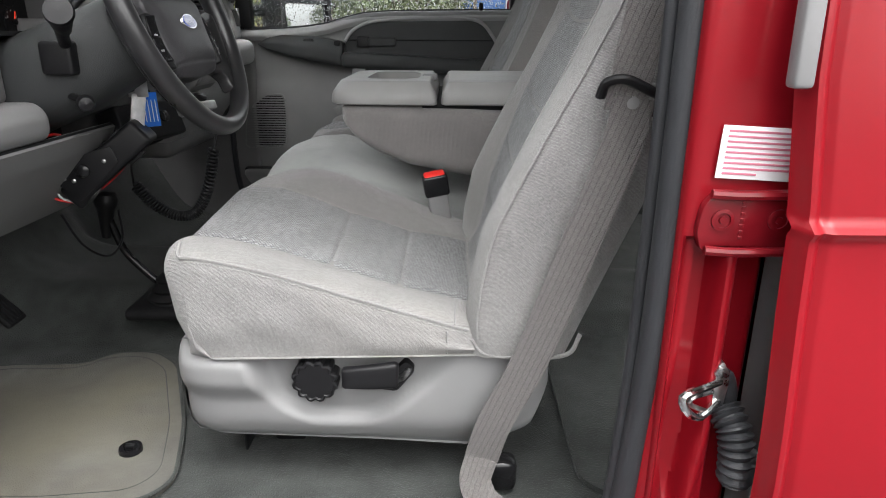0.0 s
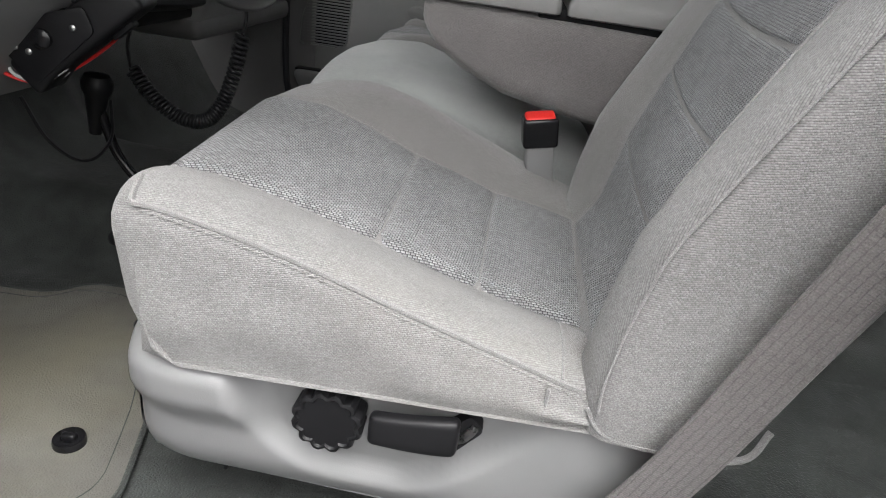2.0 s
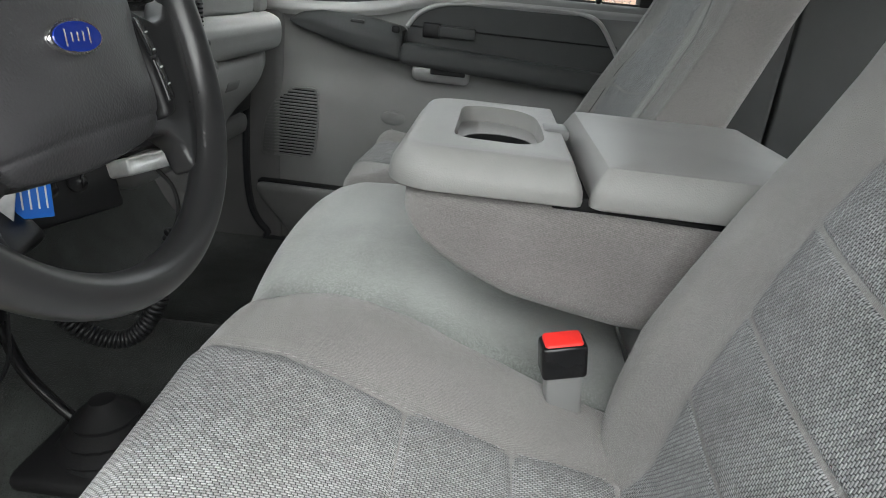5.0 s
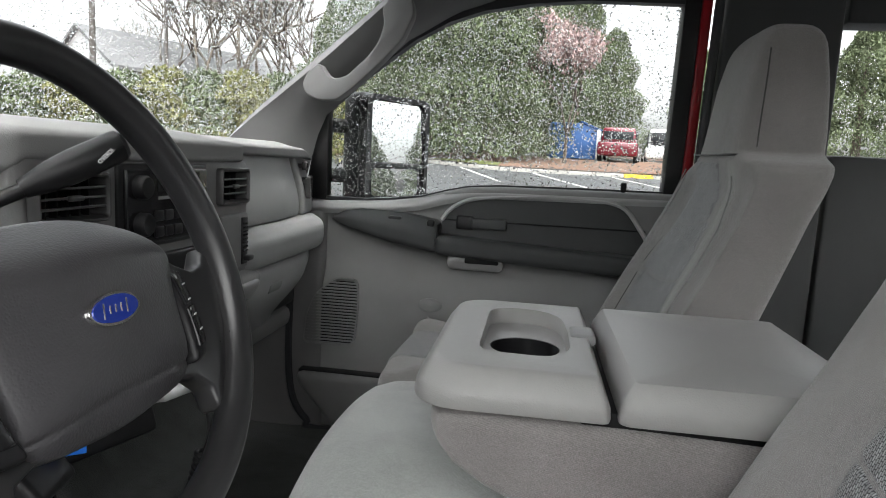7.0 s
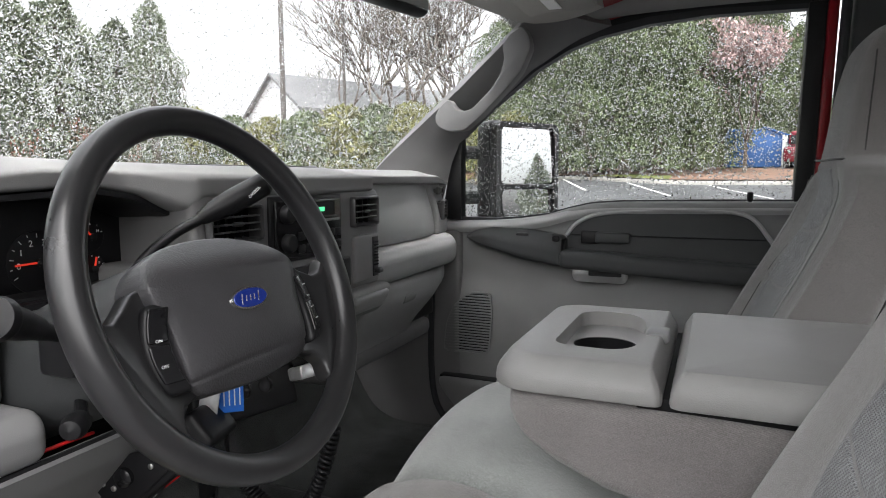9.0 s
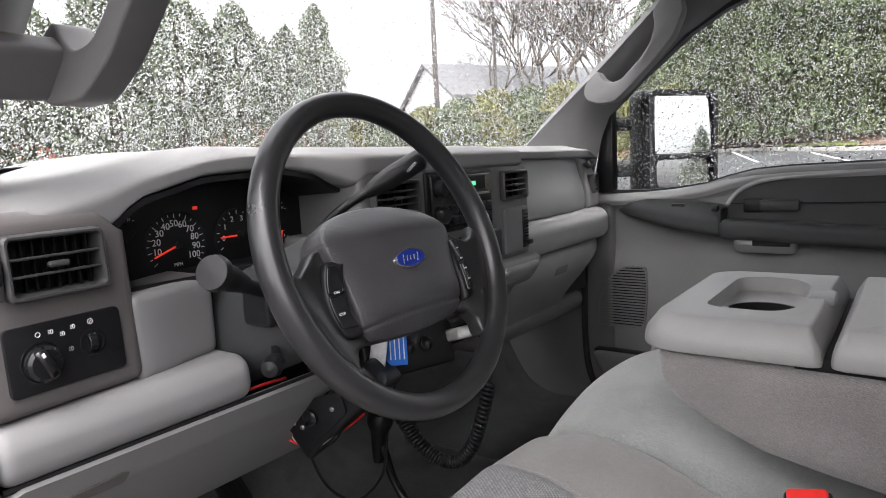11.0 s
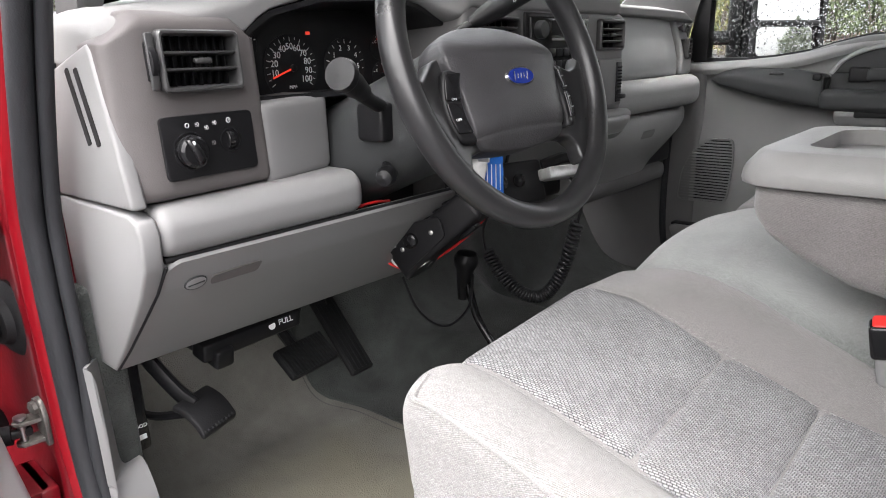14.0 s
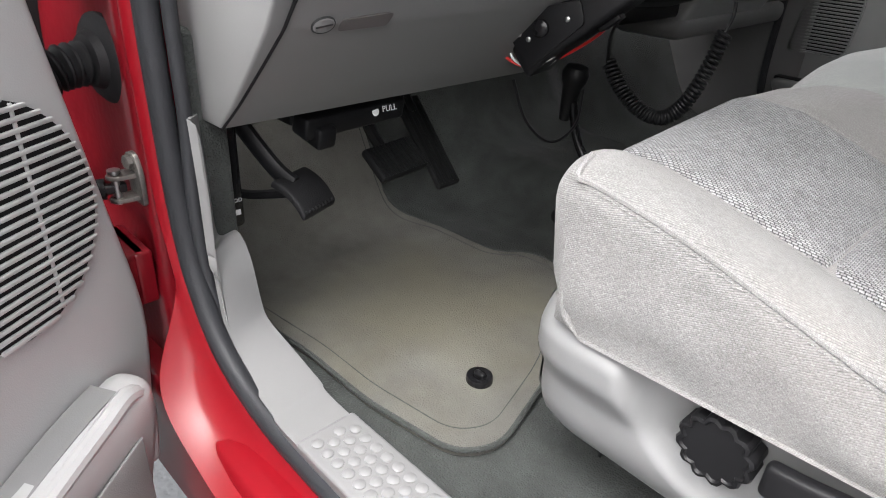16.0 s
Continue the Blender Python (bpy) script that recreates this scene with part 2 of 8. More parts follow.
BLUE = mat("blue_emblem_enamel", (0.012, 0.03, 0.22), 0.15, coat=1.0, vary=0.05)
TAGBLUE = mat("blue_tag_plastic", (0.01, 0.13, 0.55), 0.35, vary=0.05, vary_scale=40)
SILVER = mat("silver_plastic", (0.55, 0.55, 0.55), 0.3, metal=0.6, vary=0.2, vary_scale=60)
NEEDLE = glow("needle_red", (1.0, 0.06, 0.03), 0.10)
GREEN = glow("green_digits", (0.1, 0.9, 0.35), 0.3)
WIRE_RED = mat("red_wire", (0.6, 0.02, 0.02), 0.4)
HEADLINER = mat("headliner_cloth", (0.30, 0.29, 0.275), 0.95, spec=0.1, grain=500, bump=0.4, vary=0.06)
CLEAR = glass("window_glass", (0.97, 0.99, 0.98), 0.0, 1.02)
DROP = glass("water", (1, 1, 1), 0.0, 1.33)
MIRROR = mat("mirror_glass", (0.85, 0.87, 0.88), 0.02, metal=1.0)

# ---- shapes: each returns (points, faces) ----
def merge(*shapes):
    V, F, o = [], [], 0
    for v, f in shapes:
        V.append(np.asarray(v, float).reshape(-1, 3))
        F += [tuple(i + o for i in q) for q in f]
        o += len(V[-1])
    return np.concatenate(V), F


def moved(shape, m):
    v = np.asarray(shape[0], float)
    m = np.array(m)
    return v @ m[:3, :3].T + m[:3, 3], shape[1]


def mirrored(shape, y):
    v = np.array(shape[0], float)
    v[:, 1] = 2 * y - v[:, 1]
    return v, [tuple(reversed(q)) for q in shape[1]]


def _steps(lo, hi, r, n, k):
    if r <= 0:
        return np.linspace(lo, hi, n + 1)
    edge = r * (1 - np.cos(np.linspace(0, math.pi / 2, k + 1)))[:-1] if k > 1 else np.array([0.0])
    return np.concatenate([lo + edge, np.linspace(lo + r, hi - r, n + 1), (hi - edge)[::-1]])


def rb(x0, x1, y0, y1, z0, z1, r=0.004, n=(1, 1, 1), fn=None, k=2):
    """A block with rounded edges; fn bends it."""
    r = min(r, 0.49 * min(x1 - x0, y1 - y0, z1 - z0))
    A = [_steps(a, b, r, c, k) for a, b, c in zip((x0, y0, z0), (x1, y1, z1), n)]
    L = [len(a) - 1 for a in A]
    ids, V, F = {}, [], []

    def at(i, j, q):
        if (i, j, q) not in ids:
            ids[i, j, q] = len(V)
            V.append((A[0][i], A[1][j], A[2][q]))
        return ids[i, j, q]

    for d in range(3):
        u, w = [(1, 2), (2, 0), (0, 1)][d]
        for side in (0, L[d]):
            for a in range(L[u]):
                for b in range(L[w]):
                    ring = []
                    for p, q in ((a, b), (a + 1, b), (a + 1, b + 1), (a, b + 1)):
                        c = [0, 0, 0]
                        c[d], c[u], c[w] = side, p, q
                        ring.append(at(*c))
                    F.append(tuple(ring if side else reversed(ring)))
    V = np.array(V)
    lo, hi = np.array([x0, y0, z0]) + r, np.array([x1, y1, z1]) - r
    core = np.clip(V, lo, hi)
    d = V - core
    s = np.linalg.norm(d, axis=1, keepdims=True)
    V = np.where(s > 1e-9, core + r * d / np.maximum(s, 1e-9), V)
    if fn:
        V = np.stack(fn(V[:, 0], V[:, 1], V[:, 2]), 1)
    return V, F


def prism(poly, axis, lo, hi, r=0.0, seg=2):
    """A flat outline, drawn in the two other axes in their order, pushed from lo to hi along axis."""
    bm = bmesh.new()
    d = "xyz".index(axis)
    u, w = [i for i in range(3) if i != d]
    ring = []
    for a, b in poly:
        c = [0, 0, 0]
        c[d], c[u], c[w] = lo, a, b
        ring.append(bm.verts.new(c))
    f = bm.faces.new(ring)
    e = bmesh.ops.extrude_face_region(bm, geom=[f])
    step = [0, 0, 0]
    step[d] = hi - lo
    bmesh.ops.translate(bm, verts=[g for g in e["geom"] if isinstance(g, bmesh.types.BMVert)], vec=step)
    bmesh.ops.recalc_face_normals(bm, faces=bm.faces)
    if r:
        sharp = [g for g in bm.edges if g.calc_face_angle(0) > 0.5]
        bmesh.ops.bevel(bm, geom=sharp, offset=r, segments=seg, profile=0.5, affect="EDGES", clamp_overlap=True)
    bm.verts.index_update()
    out = np.array([v.co[:] for v in bm.verts]), [tuple(v.index for v in q.verts) for q in bm.faces]
    bm.free()
    return out


def smooth_line(pts, n=8, closed=False):
    """A smooth line through the points (Catmull-Rom)."""
    P = np.asarray(pts, float)
    if closed:
        P = np.concatenate([P[-1:], P, P[:2]])
    else:
        P = np.concatenate([2 * P[:1] - P[1:2], P, 2 * P[-1:] - P[-2:-1]])
    out = []
    for i in range(1, len(P) - 2):
        for t in np.linspace(0, 1, n, endpoint=False):
            a, b, c, d = P[i - 1 : i + 3]
            out.append(0.5 * (2 * b + (c - a) * t + (2 * a - 5 * b + 4 * c - d) * t**2 + (3 * b - a - 3 * c + d) * t**3))
    if not closed:
        out.append(P[-2])
    return np.array(out)


def sweep(line, section, closed=False, up=(0, 0, 1), scale=None, cap=True):
    """A section of (side, up) pairs carried along a line."""
    P = np.asarray(line, float)
    N, S = len(P), np.asarray(section, float)
    T = np.roll(P, -1, 0) - np.roll(P, 1, 0) if closed else np.gradient(P, axis=0)
    T /= np.linalg.norm(T, axis=1, keepdims=True) + 1e-12
    u = np.array(up, float)
    V, F = [], []
    for i in range(N):
        side = np.cross(T[i], u)
        if np.linalg.norm(side) < 1e-3:
            side = np.cross(T[i], (0.3, 0.9, 0.1))
        side /= np.linalg.norm(side)
        top = np.cross(side, T[i])
        k = 1.0 if scale is None else scale[i]
        V.append(P[i] + k * (S[:, :1] * side + S[:, 1:] * top))
        u = top
    m = len(S)
    for i in range(N if closed else N - 1):
        j = (i + 1) % N
        F += [(i * m + a, i * m + (a + 1) % m, j * m + (a + 1) % m, j * m + a) for a in range(m)]
    if cap and not closed:
        F += [tuple(reversed(range(m))), tuple(range((N - 1) * m, N * m))]
    return np.concatenate(V), F


def round_section(r, n=10, flat=1.0):
    a = np.linspace(0, 2 * math.pi, n, endpoint=False)
    return np.stack([r * np.cos(a), r * flat * np.sin(a)], 1)


def tube(pts, r, n=10, closed=False, smooth=6, scale=None, flat=1.0):
    line = smooth_line(pts, smooth, closed) if smooth else np.asarray(pts, float)
    if scale is not None:
        scale = np.interp(np.linspace(0, 1, len(line)), np.linspace(0, 1, len(scale)), scale)
    return sweep(line, round_section(r, n, flat), closed, scale=scale)


def lathe(profile, n=24, m=None, cap=True):
    """Profile of (radius, height), turned about z, then placed by m."""
    V, F = [], []
    for r, z in profile:
        for i in range(n):
            a = 2 * math.pi * i / n
            V.append((r * math.cos(a), r * math.sin(a), z))
    for k in range(len(profile) - 1):
        F += [(k * n + i, k * n + (i + 1) % n, (k + 1) * n + (i + 1) % n, (k + 1) * n + i) for i in range(n)]
    if cap:
        F += [tuple(reversed(range(n))), tuple(range((len(profile) - 1) * n, len(profile) * n))]
    s = np.array(V), F
    return moved(s, m) if m is not None else s


def sheet(fn, us, vs, thick=0.0):
    """A surface from fn(U, V) -> X, Y, Z; thick gives it a back along its normal."""
    U, W = np.meshgrid(us, vs, indexing="ij")
    P = np.stack(fn(U, W), -1)
    a, b = U.shape
    V = P.reshape(-1, 3)
    idx = np.arange(a * b).reshape(a, b)
    F = [tuple(int(q) for q in (idx[i, j], idx[i + 1, j], idx[i + 1, j + 1], idx[i, j + 1])) for i in range(a - 1) for j in range(b - 1)]
    if thick:
        N = np.cross(np.gradient(P, axis=0), np.gradient(P, axis=1))
        N /= np.linalg.norm(N, axis=-1, keepdims=True) + 1e-12
        V = np.concatenate([V, (P - thick * N).reshape(-1, 3)])
        o = a * b
        F += [tuple(i + o for i in reversed(q)) for q in F]
        edge = [*idx[:, 0], *idx[-1, 1:], *idx[-2::-1, -1], *idx[0, -2:0:-1]]
        F += [(int(p), int(p) + o, int(q) + o, int(q)) for p, q in zip(edge, edge[1:] + edge[:1])]
    return V, F


def loft(rings, cap=True):
    m = len(rings[0])
    V, F = np.concatenate(rings), []
    for i in range(len(rings) - 1):
        F += [(i * m + a, i * m + (a + 1) % m, (i + 1) * m + (a + 1) % m, (i + 1) * m + a) for a in range(m)]
    if cap:
        F += [tuple(reversed(range(m))), tuple(range((len(rings) - 1) * m, len(rings) * m))]
    return V, F


def rounded(poly, r, n=4):
    """An outline with its corners rounded."""
    P, out = np.asarray(poly, float), []
    for i in range(len(P)):
        a, b, c = P[i - 1], P[i], P[(i + 1) % len(P)]
        p = b + (a - b) / np.linalg.norm(a - b) * min(r, 0.45 * np.linalg.norm(a - b))
        q = b + (c - b) / np.linalg.norm(c - b) * min(r, 0.45 * np.linalg.norm(c - b))
        out += [tuple((1 - t) ** 2 * p + 2 * t * (1 - t) * b + t * t * q) for t in np.linspace(0, 1, n + 1)]
    return out


def frame_of(outer, inner, axis, lo, hi):
    """A flat ring between two outlines of equal length, with depth."""
    d = "xyz".index(axis)
    u, w = [i for i in range(3) if i != d]
    m = len(outer)
    V = np.zeros((4 * m, 3))
    for k, (ring, at) in enumerate(((outer, lo), (inner, lo), (inner, hi), (outer, hi))):
        V[k * m : (k + 1) * m, d] = at
        V[k * m : (k + 1) * m, u], V[k * m : (k + 1) * m, w] = np.asarray(ring).T
    F = [(k * m + a, k * m + (a + 1) % m, ((k + 1) % 4) * m + (a + 1) % m, ((k + 1) % 4) * m + a) for k in range(4) for a in range(m)]
    return V, F


def box_map(me, along=None):
    """Lays the mesh out in metres, each face along the axis that it looks along."""
    co = np.array([v.co[:] for v in me.vertices])
    uv = me.uv_layers.new(name="map")
    flat = np.zeros((len(me.loops), 2))
    for p in me.polygons:
        n = [abs(c) for c in p.normal]
        a, b = ((2, 1), (0, 2), (0, 1))[n.index(max(n)) if along is None else along]
        for li, vi in zip(p.loop_indices, p.vertices):
            flat[li] = co[vi][a], co[vi][b]
    uv.data.foreach_set("uv", flat.ravel())


def obj(name, shape, material, parent=None, label="", angle=35, base=None):
    me = bpy.data.meshes.new(name)
    me.from_pydata([tuple(v) for v in np.asarray(shape[0], float)], [], [tuple(int(i) for i in f) for f in shape[1]])
    bm = bmesh.new()
    bm.from_mesh(me)
    bmesh.ops.recalc_face_normals(bm, faces=bm.faces)
    bm.to_mesh(me)
    bm.free()
    me.materials.append(material)
    if material.name.split("_")[-1] in ("cloth", "velour", "webbing"):
        box_map(me, 2 if name == "seat_insert" else 0 if name == "back_insert" else None)
    me.polygons.foreach_set("use_smooth", [True] * len(me.polygons))
    me.set_sharp_from_angle(angle=radians(angle))
    ob = new(name, me)
    if parent:
        ob.parent = parent
        ob.matrix_parent_inverse = Matrix.Translation(-Vector(parent.location)) if parent.type == "EMPTY" else Matrix.Identity(4)
    if label:
        ob["label"] = label
    return ob


def part(name, shape, material, parent, label="", angle=35):
    return obj(name, shape, material, parent, label, angle)


def thing(name, label, category, at=(0, 0, 0), group="", kind=""):
    ob = new(name)
    ob.location = at
    ob.empty_display_size = 0.05
    return tagged(ob, label, category, group, kind)


def structure(name, shape, material, label, category="", angle=35):
    return tagged(obj(name, shape, material, None, "", angle), label, category or name.split("_")[0], kind="structure")


def words(text, size, m, material, parent, name="lettering", depth=0.0004):
    """Letters of the built-in font, centred on m, which looks along its z."""
    cu = bpy.data.curves.new(name, "FONT")
    cu.body, cu.size, cu.extrude, cu.align_x, cu.align_y = text, size, depth, "CENTER", "CENTER"
    cu.resolution_u = 3
    tmp = new("tmp", cu)
    me = bpy.data.meshes.new_from_object(tmp)
    bpy.data.objects.remove(tmp)
    bpy.data.curves.remove(cu)
    V = np.array([v.co[:] for v in me.vertices]).reshape(-1, 3)
    F = [tuple(p.vertices) for p in me.polygons]
    bpy.data.meshes.remove(me)
    return part(name, moved((V, F), m), material, parent)


def facing(origin, out, up=(0, 0, 1)):
    """A pose whose z looks along out, whose y lies near up."""
    z = Vector(out).normalized()
    x = Vector(up).cross(z).normalized()
    y = z.cross(x)
    m = Matrix((x, y, z)).transposed().to_4x4()
    m.translation = origin
    return m


def interp(x, table):
    a = np.array(table)
    return np.interp(x, a[:, 0], a[:, 1])


def bell(x, at, width):
    return np.exp(-(((x - at) / width) ** 2))


def soft(x, lo, hi):
    t = np.clip((x - lo) / (hi - lo), 0, 1)
    return t * t * (3 - 2 * t)


MID = 1.46  # the cab's middle line

# ---- seats ----
NEAR_EDGE = [(-0.33, 1.226), (-0.303, 1.236), (-0.256, 1.229), (-0.216, 1.221), (-0.171, 1.210), (-0.116, 1.193), (-0.079, 1.181), (-0.032, 1.167), (0.015, 1.153), (0.06, 1.139), (0.14, 1.120)]
NEAR_SEAM = [(-0.33, 1.226), (-0.305, 1.232), (-0.262, 1.230), (-0.205, 1.217), (-0.123, 1.193), (-0.024, 1.162), (0.08, 1.138), (0.14, 1.128)]
FAR_SEAM = [(-0.33, 1.238), (-0.29, 1.246), (-0.237, 1.244), (-0.18, 1.225), (-0.121, 1.200), (-0.018, 1.167), (0.09, 1.148), (0.14, 1.14)]
FAR_ROLL = [(-0.33, 1.222), (-0.295, 1.240), (-0.25, 1.256), (-0.21, 1.260), (-0.177, 1.256), (-0.14, 1.246), (-0.107, 1.234), (-0.074, 1.219), (-0.036, 1.205), (0.014, 1.184), (0.078, 1.160), (0.14, 1.145)]
CUSHION_FRONT, FRONT_R = -0.322, 0.030


def cushion_z(x, y):
    """The height of a driver's cushion, over the plan: wedge, side rolls and a sewn middle."""
    x, y = np.asarray(x, float), np.asarray(y, float)
    k = [interp(x, c) for c in (NEAR_EDGE, NEAR_SEAM, FAR_SEAM, FAR_ROLL)]
    near = k[0] + (k[1] - k[0]) * np.clip((y - 0.775) / 0.09, 0, 1) + 0.012 * np.sin(math.pi * np.clip((y - 0.765) / 0.10, 0, 1))
    mid = k[1] + (k[2] - k[1]) * np.clip((y - 0.865) / 0.247, 0, 1)
    t = np.clip((y - 1.112) / 0.088, 0, 1)
    far = k[2] + (k[3] - k[2]) * np.sin(t * math.pi / 2) - 0.022 * np.clip((y - 1.20) / 0.04, 0, 1) ** 2
    z = np.where(y < 0.865, near, np.where(y < 1.112, mid, far))
    return z - 0.003 * bell(y, 0.865, 0.005) - 0.003 * bell(y, 1.112, 0.005)


def over_front(u, y):
    """Height, place of a point that runs over the cushion's front: u goes on past the front edge, down its face."""
    front = CUSHION_FRONT + 0.045 * (1 - np.sqrt(1 - np.clip((0.825 - y) / 0.075, 0, 1) ** 2)) + 0.045 * (1 - np.sqrt(1 - np.clip((y - 1.165) / 0.075, 0, 1) ** 2))
    edge = front + FRONT_R
    a = np.clip((-0.292 - u) / FRONT_R, 0, math.pi / 2)
    down = np.clip(-0.292 - u - FRONT_R * math.pi / 2, 0, 1)
    x = np.where(u > -0.292, 0.135 + (u - 0.135) * (edge - 0.135) / (-0.292 - 0.135), edge - FRONT_R * np.sin(a) + 0.12 * down)
    return x, np.where(u > -0.292, cushion_z(x, y), cushion_z(edge, y) - FRONT_R * (1 - np.cos(a)) - down)


def cushion():
    """Rings from the near side face over the plan to the far side; each runs over the top, front and underside."""
    us = np.concatenate([np.linspace(0.135, -0.292, 56), np.linspace(-0.297, -0.292 - FRONT_R * math.pi / 2, 8), np.linspace(-0.35, -0.40, 6)])
    r = 0.018
    rows = [(0.766 - 0.005 * math.sin(math.pi * (1 - f)) + 0.002 * f, f, r) for f in np.linspace(0.97, 0.0, 12)]
    rows += [(0.766 + r * (1 - math.cos(t)), 0.0, r * (1 - math.sin(t))) for t in np.linspace(0.2, math.pi / 2, 5)]
    rows += [(y, 0.0, 0.0) for y in np.linspace(0.788, 1.215, 64)]
    rows += [(1.238 - r * (1 - math.sin(t)), 0.0, r * (1 - math.cos(t))) for t in np.linspace(0.3, math.pi / 2, 5)]
    rows += [(1.238, f, r) for f in np.linspace(0.1, 0.97, 4)]
    rings = []
    for y, f, e in rows:
        x, z = over_front(us, np.full(len(us), y))
        low = 1.098 + 0.010 * soft(x, 0.02, 0.08)
        z = np.maximum(low, low + (z - e - low) * (1 - f))
        x = x + e * soft(-us, 0.27, 0.30)
        side = math.sin(math.pi * min(1, f)) if y < 0.8 else 0.0
        fold = 0.0016 * side * np.sin(x * 60 + z * 46) + 0.0012 * side * np.sin(x * 23 - z * 80)
        ring = np.stack([x, y + fold, z], 1)
        base = np.array([(x[-1] + 0.02, y, low[-1] - 0.003), (0.12, y, low[0] - 0.003)])
        rings.append(np.concatenate([ring, base]))
    return loft(rings)


BACK_FRONT = [(1.05, 0.078), (1.15, 0.072), (1.20, 0.076), (1.27, 0.09), (1.33, 0.118), (1.40, 0.153), (1.457, 0.184), (1.535, 0.222), (1.60, 0.245), (1.68, 0.268), (1.80, 0.283), (1.86, 0.296), (1.91, 0.315)]
BACK_REAR = [(1.05, 0.19), (1.11, 0.215), (1.20, 0.252), (1.35, 0.315), (1.55, 0.385), (1.64, 0.425), (1.70, 0.428), (1.78, 0.424), (1.86, 0.415), (1.91, 0.40)]
BACK_HALF = [(1.05, 0.235), (1.12, 0.241), (1.40, 0.243), (1.52, 0.240), (1.60, 0.234), (1.628, 0.224), (1.645, 0.204), (1.655, 0.172), (1.665, 0.152), (1.70, 0.147), (1.80, 0.139), (1.87, 0.128), (1.91, 0.122)]
SEAT_Y = 0.993


def back_front(y, z, deep=False):
    """The front of a driver's backrest: side rolls stand proud of the sewn middle."""
    d = np.abs(y - SEAT_Y)
    wall = np.where(y < SEAT_Y, soft(d, 0.145, 0.20), soft(d, 0.10, 0.175))
    wall = np.where((y > SEAT_Y) & deep, 0.3 * wall, wall)
    return interp(z, BACK_FRONT) + (0.044 * (1 - 0.3 * soft(z, 1.3, 1.55)) if deep else 0.034 * (1 - 0.7 * soft(z, 1.24, 1.48))) * (1 - wall) * soft(z, 1.11, 1.20) * (1 - soft(z, 1.58, 1.68))


def backrest(deep):
    rings = []
    zs = np.concatenate([np.linspace(1.105, 1.14, 4), np.linspace(1.16, 1.60, 26), np.linspace(1.612, 1.69, 18), np.linspace(1.71, 1.85, 9), [1.865, 1.878, 1.888, 1.896, 1.901, 1.9045]])
    th = np.linspace(0, 2 * math.pi, 180, endpoint=False)
    for z in zs:
        f, r, h = interp(z, BACK_FRONT), interp(z, BACK_REAR), interp(z, BACK_HALF)
        k = min(1.0, (z - 1.10) / 0.02 + 0.8) * (1.0 if z < 1.85 else (1 - ((z - 1.85) / 0.0562) ** 3.5) ** (1 / 3.5))
        p = 4.0 + 2.5 * (1 - soft(z, 1.50, 1.62)) - soft(z, 1.60, 1.66)
        c, s = np.cos(th), np.sin(th)
        x = (f + r) / 2 + k * (r - f) / 2 * np.sign(c) * np.abs(c) ** (2 / np.where(s > 0, 4.6, p))
        y = SEAT_Y + k * h * np.sign(s) * np.abs(s) ** (2 / np.where(s > 0, 4.6, p + 0.8))
        front = soft(-c, 0.1, 0.8)
        x = x + front * (back_front(y, z, deep) - interp(z, BACK_FRONT))
        x = x + front * 0.003 * bell(np.abs(y - SEAT_Y + 0.03), 0.142 - 0.05 * soft(z, 1.42, 1.66), 0.005)
        zz = min(z, 1.65) + 0.93 * max(0.0, z - 1.65) + 0 * x
        rings.append(np.stack([x, y, zz], 1))
    return loft(rings)


def valance(x, y, z):
    """The plastic skirt: a proud front block, a scooped middle and a swept lower edge."""
    top = interp(x, [(-0.32, 1.112), (-0.30, 1.109), (-0.20, 1.100), (-0.06, 1.103), (0.03, 1.115), (0.085, 1.120), (0.19, 1.108)])
    low = interp(x, [(-0.32, 0.985), (-0.305, 0.962), (-0.28, 0.958), (-0.05, 0.949), (0.08, 0.941), (0.13, 0.955), (0.165, 0.985), (0.19, 1.06)])
    w = (z - 0.95) / 0.16
    z = low + w * (top - low)
    face = soft(0.80 - y, 0.0, 0.02)
    # the proud front block ends in a slanted edge; behind it the knob sits in a scooped pocket
    slant = x + 0.35 * (z - 1.06)
    block = (1 - soft(slant, -0.212, -0.196)) * soft(z, 1.022, 1.062) * (1 - soft(z, 1.078, 1.108))
    rim = 0.985 + 2.2 * np.clip(np.abs(x + 0.095) - 0.03, 0, 1) ** 1.5
    pocket = soft(slant, -0.205, -0.185) * (1 - soft(x, 0.0, 0.07)) * soft(z - rim, 0.0, 0.022)
    swell = bell(x, 0.115, 0.05) * soft(z, 0.96, 1.06)
    turn = 0.040 * (1 - np.sqrt(1 - np.clip((-0.250 - x) / 0.070, 0, 1) ** 2)) * (y < 0.80)
    y = y + turn + face * (0.018 * pocket - 0.016 * block - 0.008 * swell + 0.024 * (1 - soft(z, 0.94, 1.02)) ** 2)
    return x, y, z


def lining_seam(pts, r=0.0016):
    return tube(pts, r, 6, smooth=3)


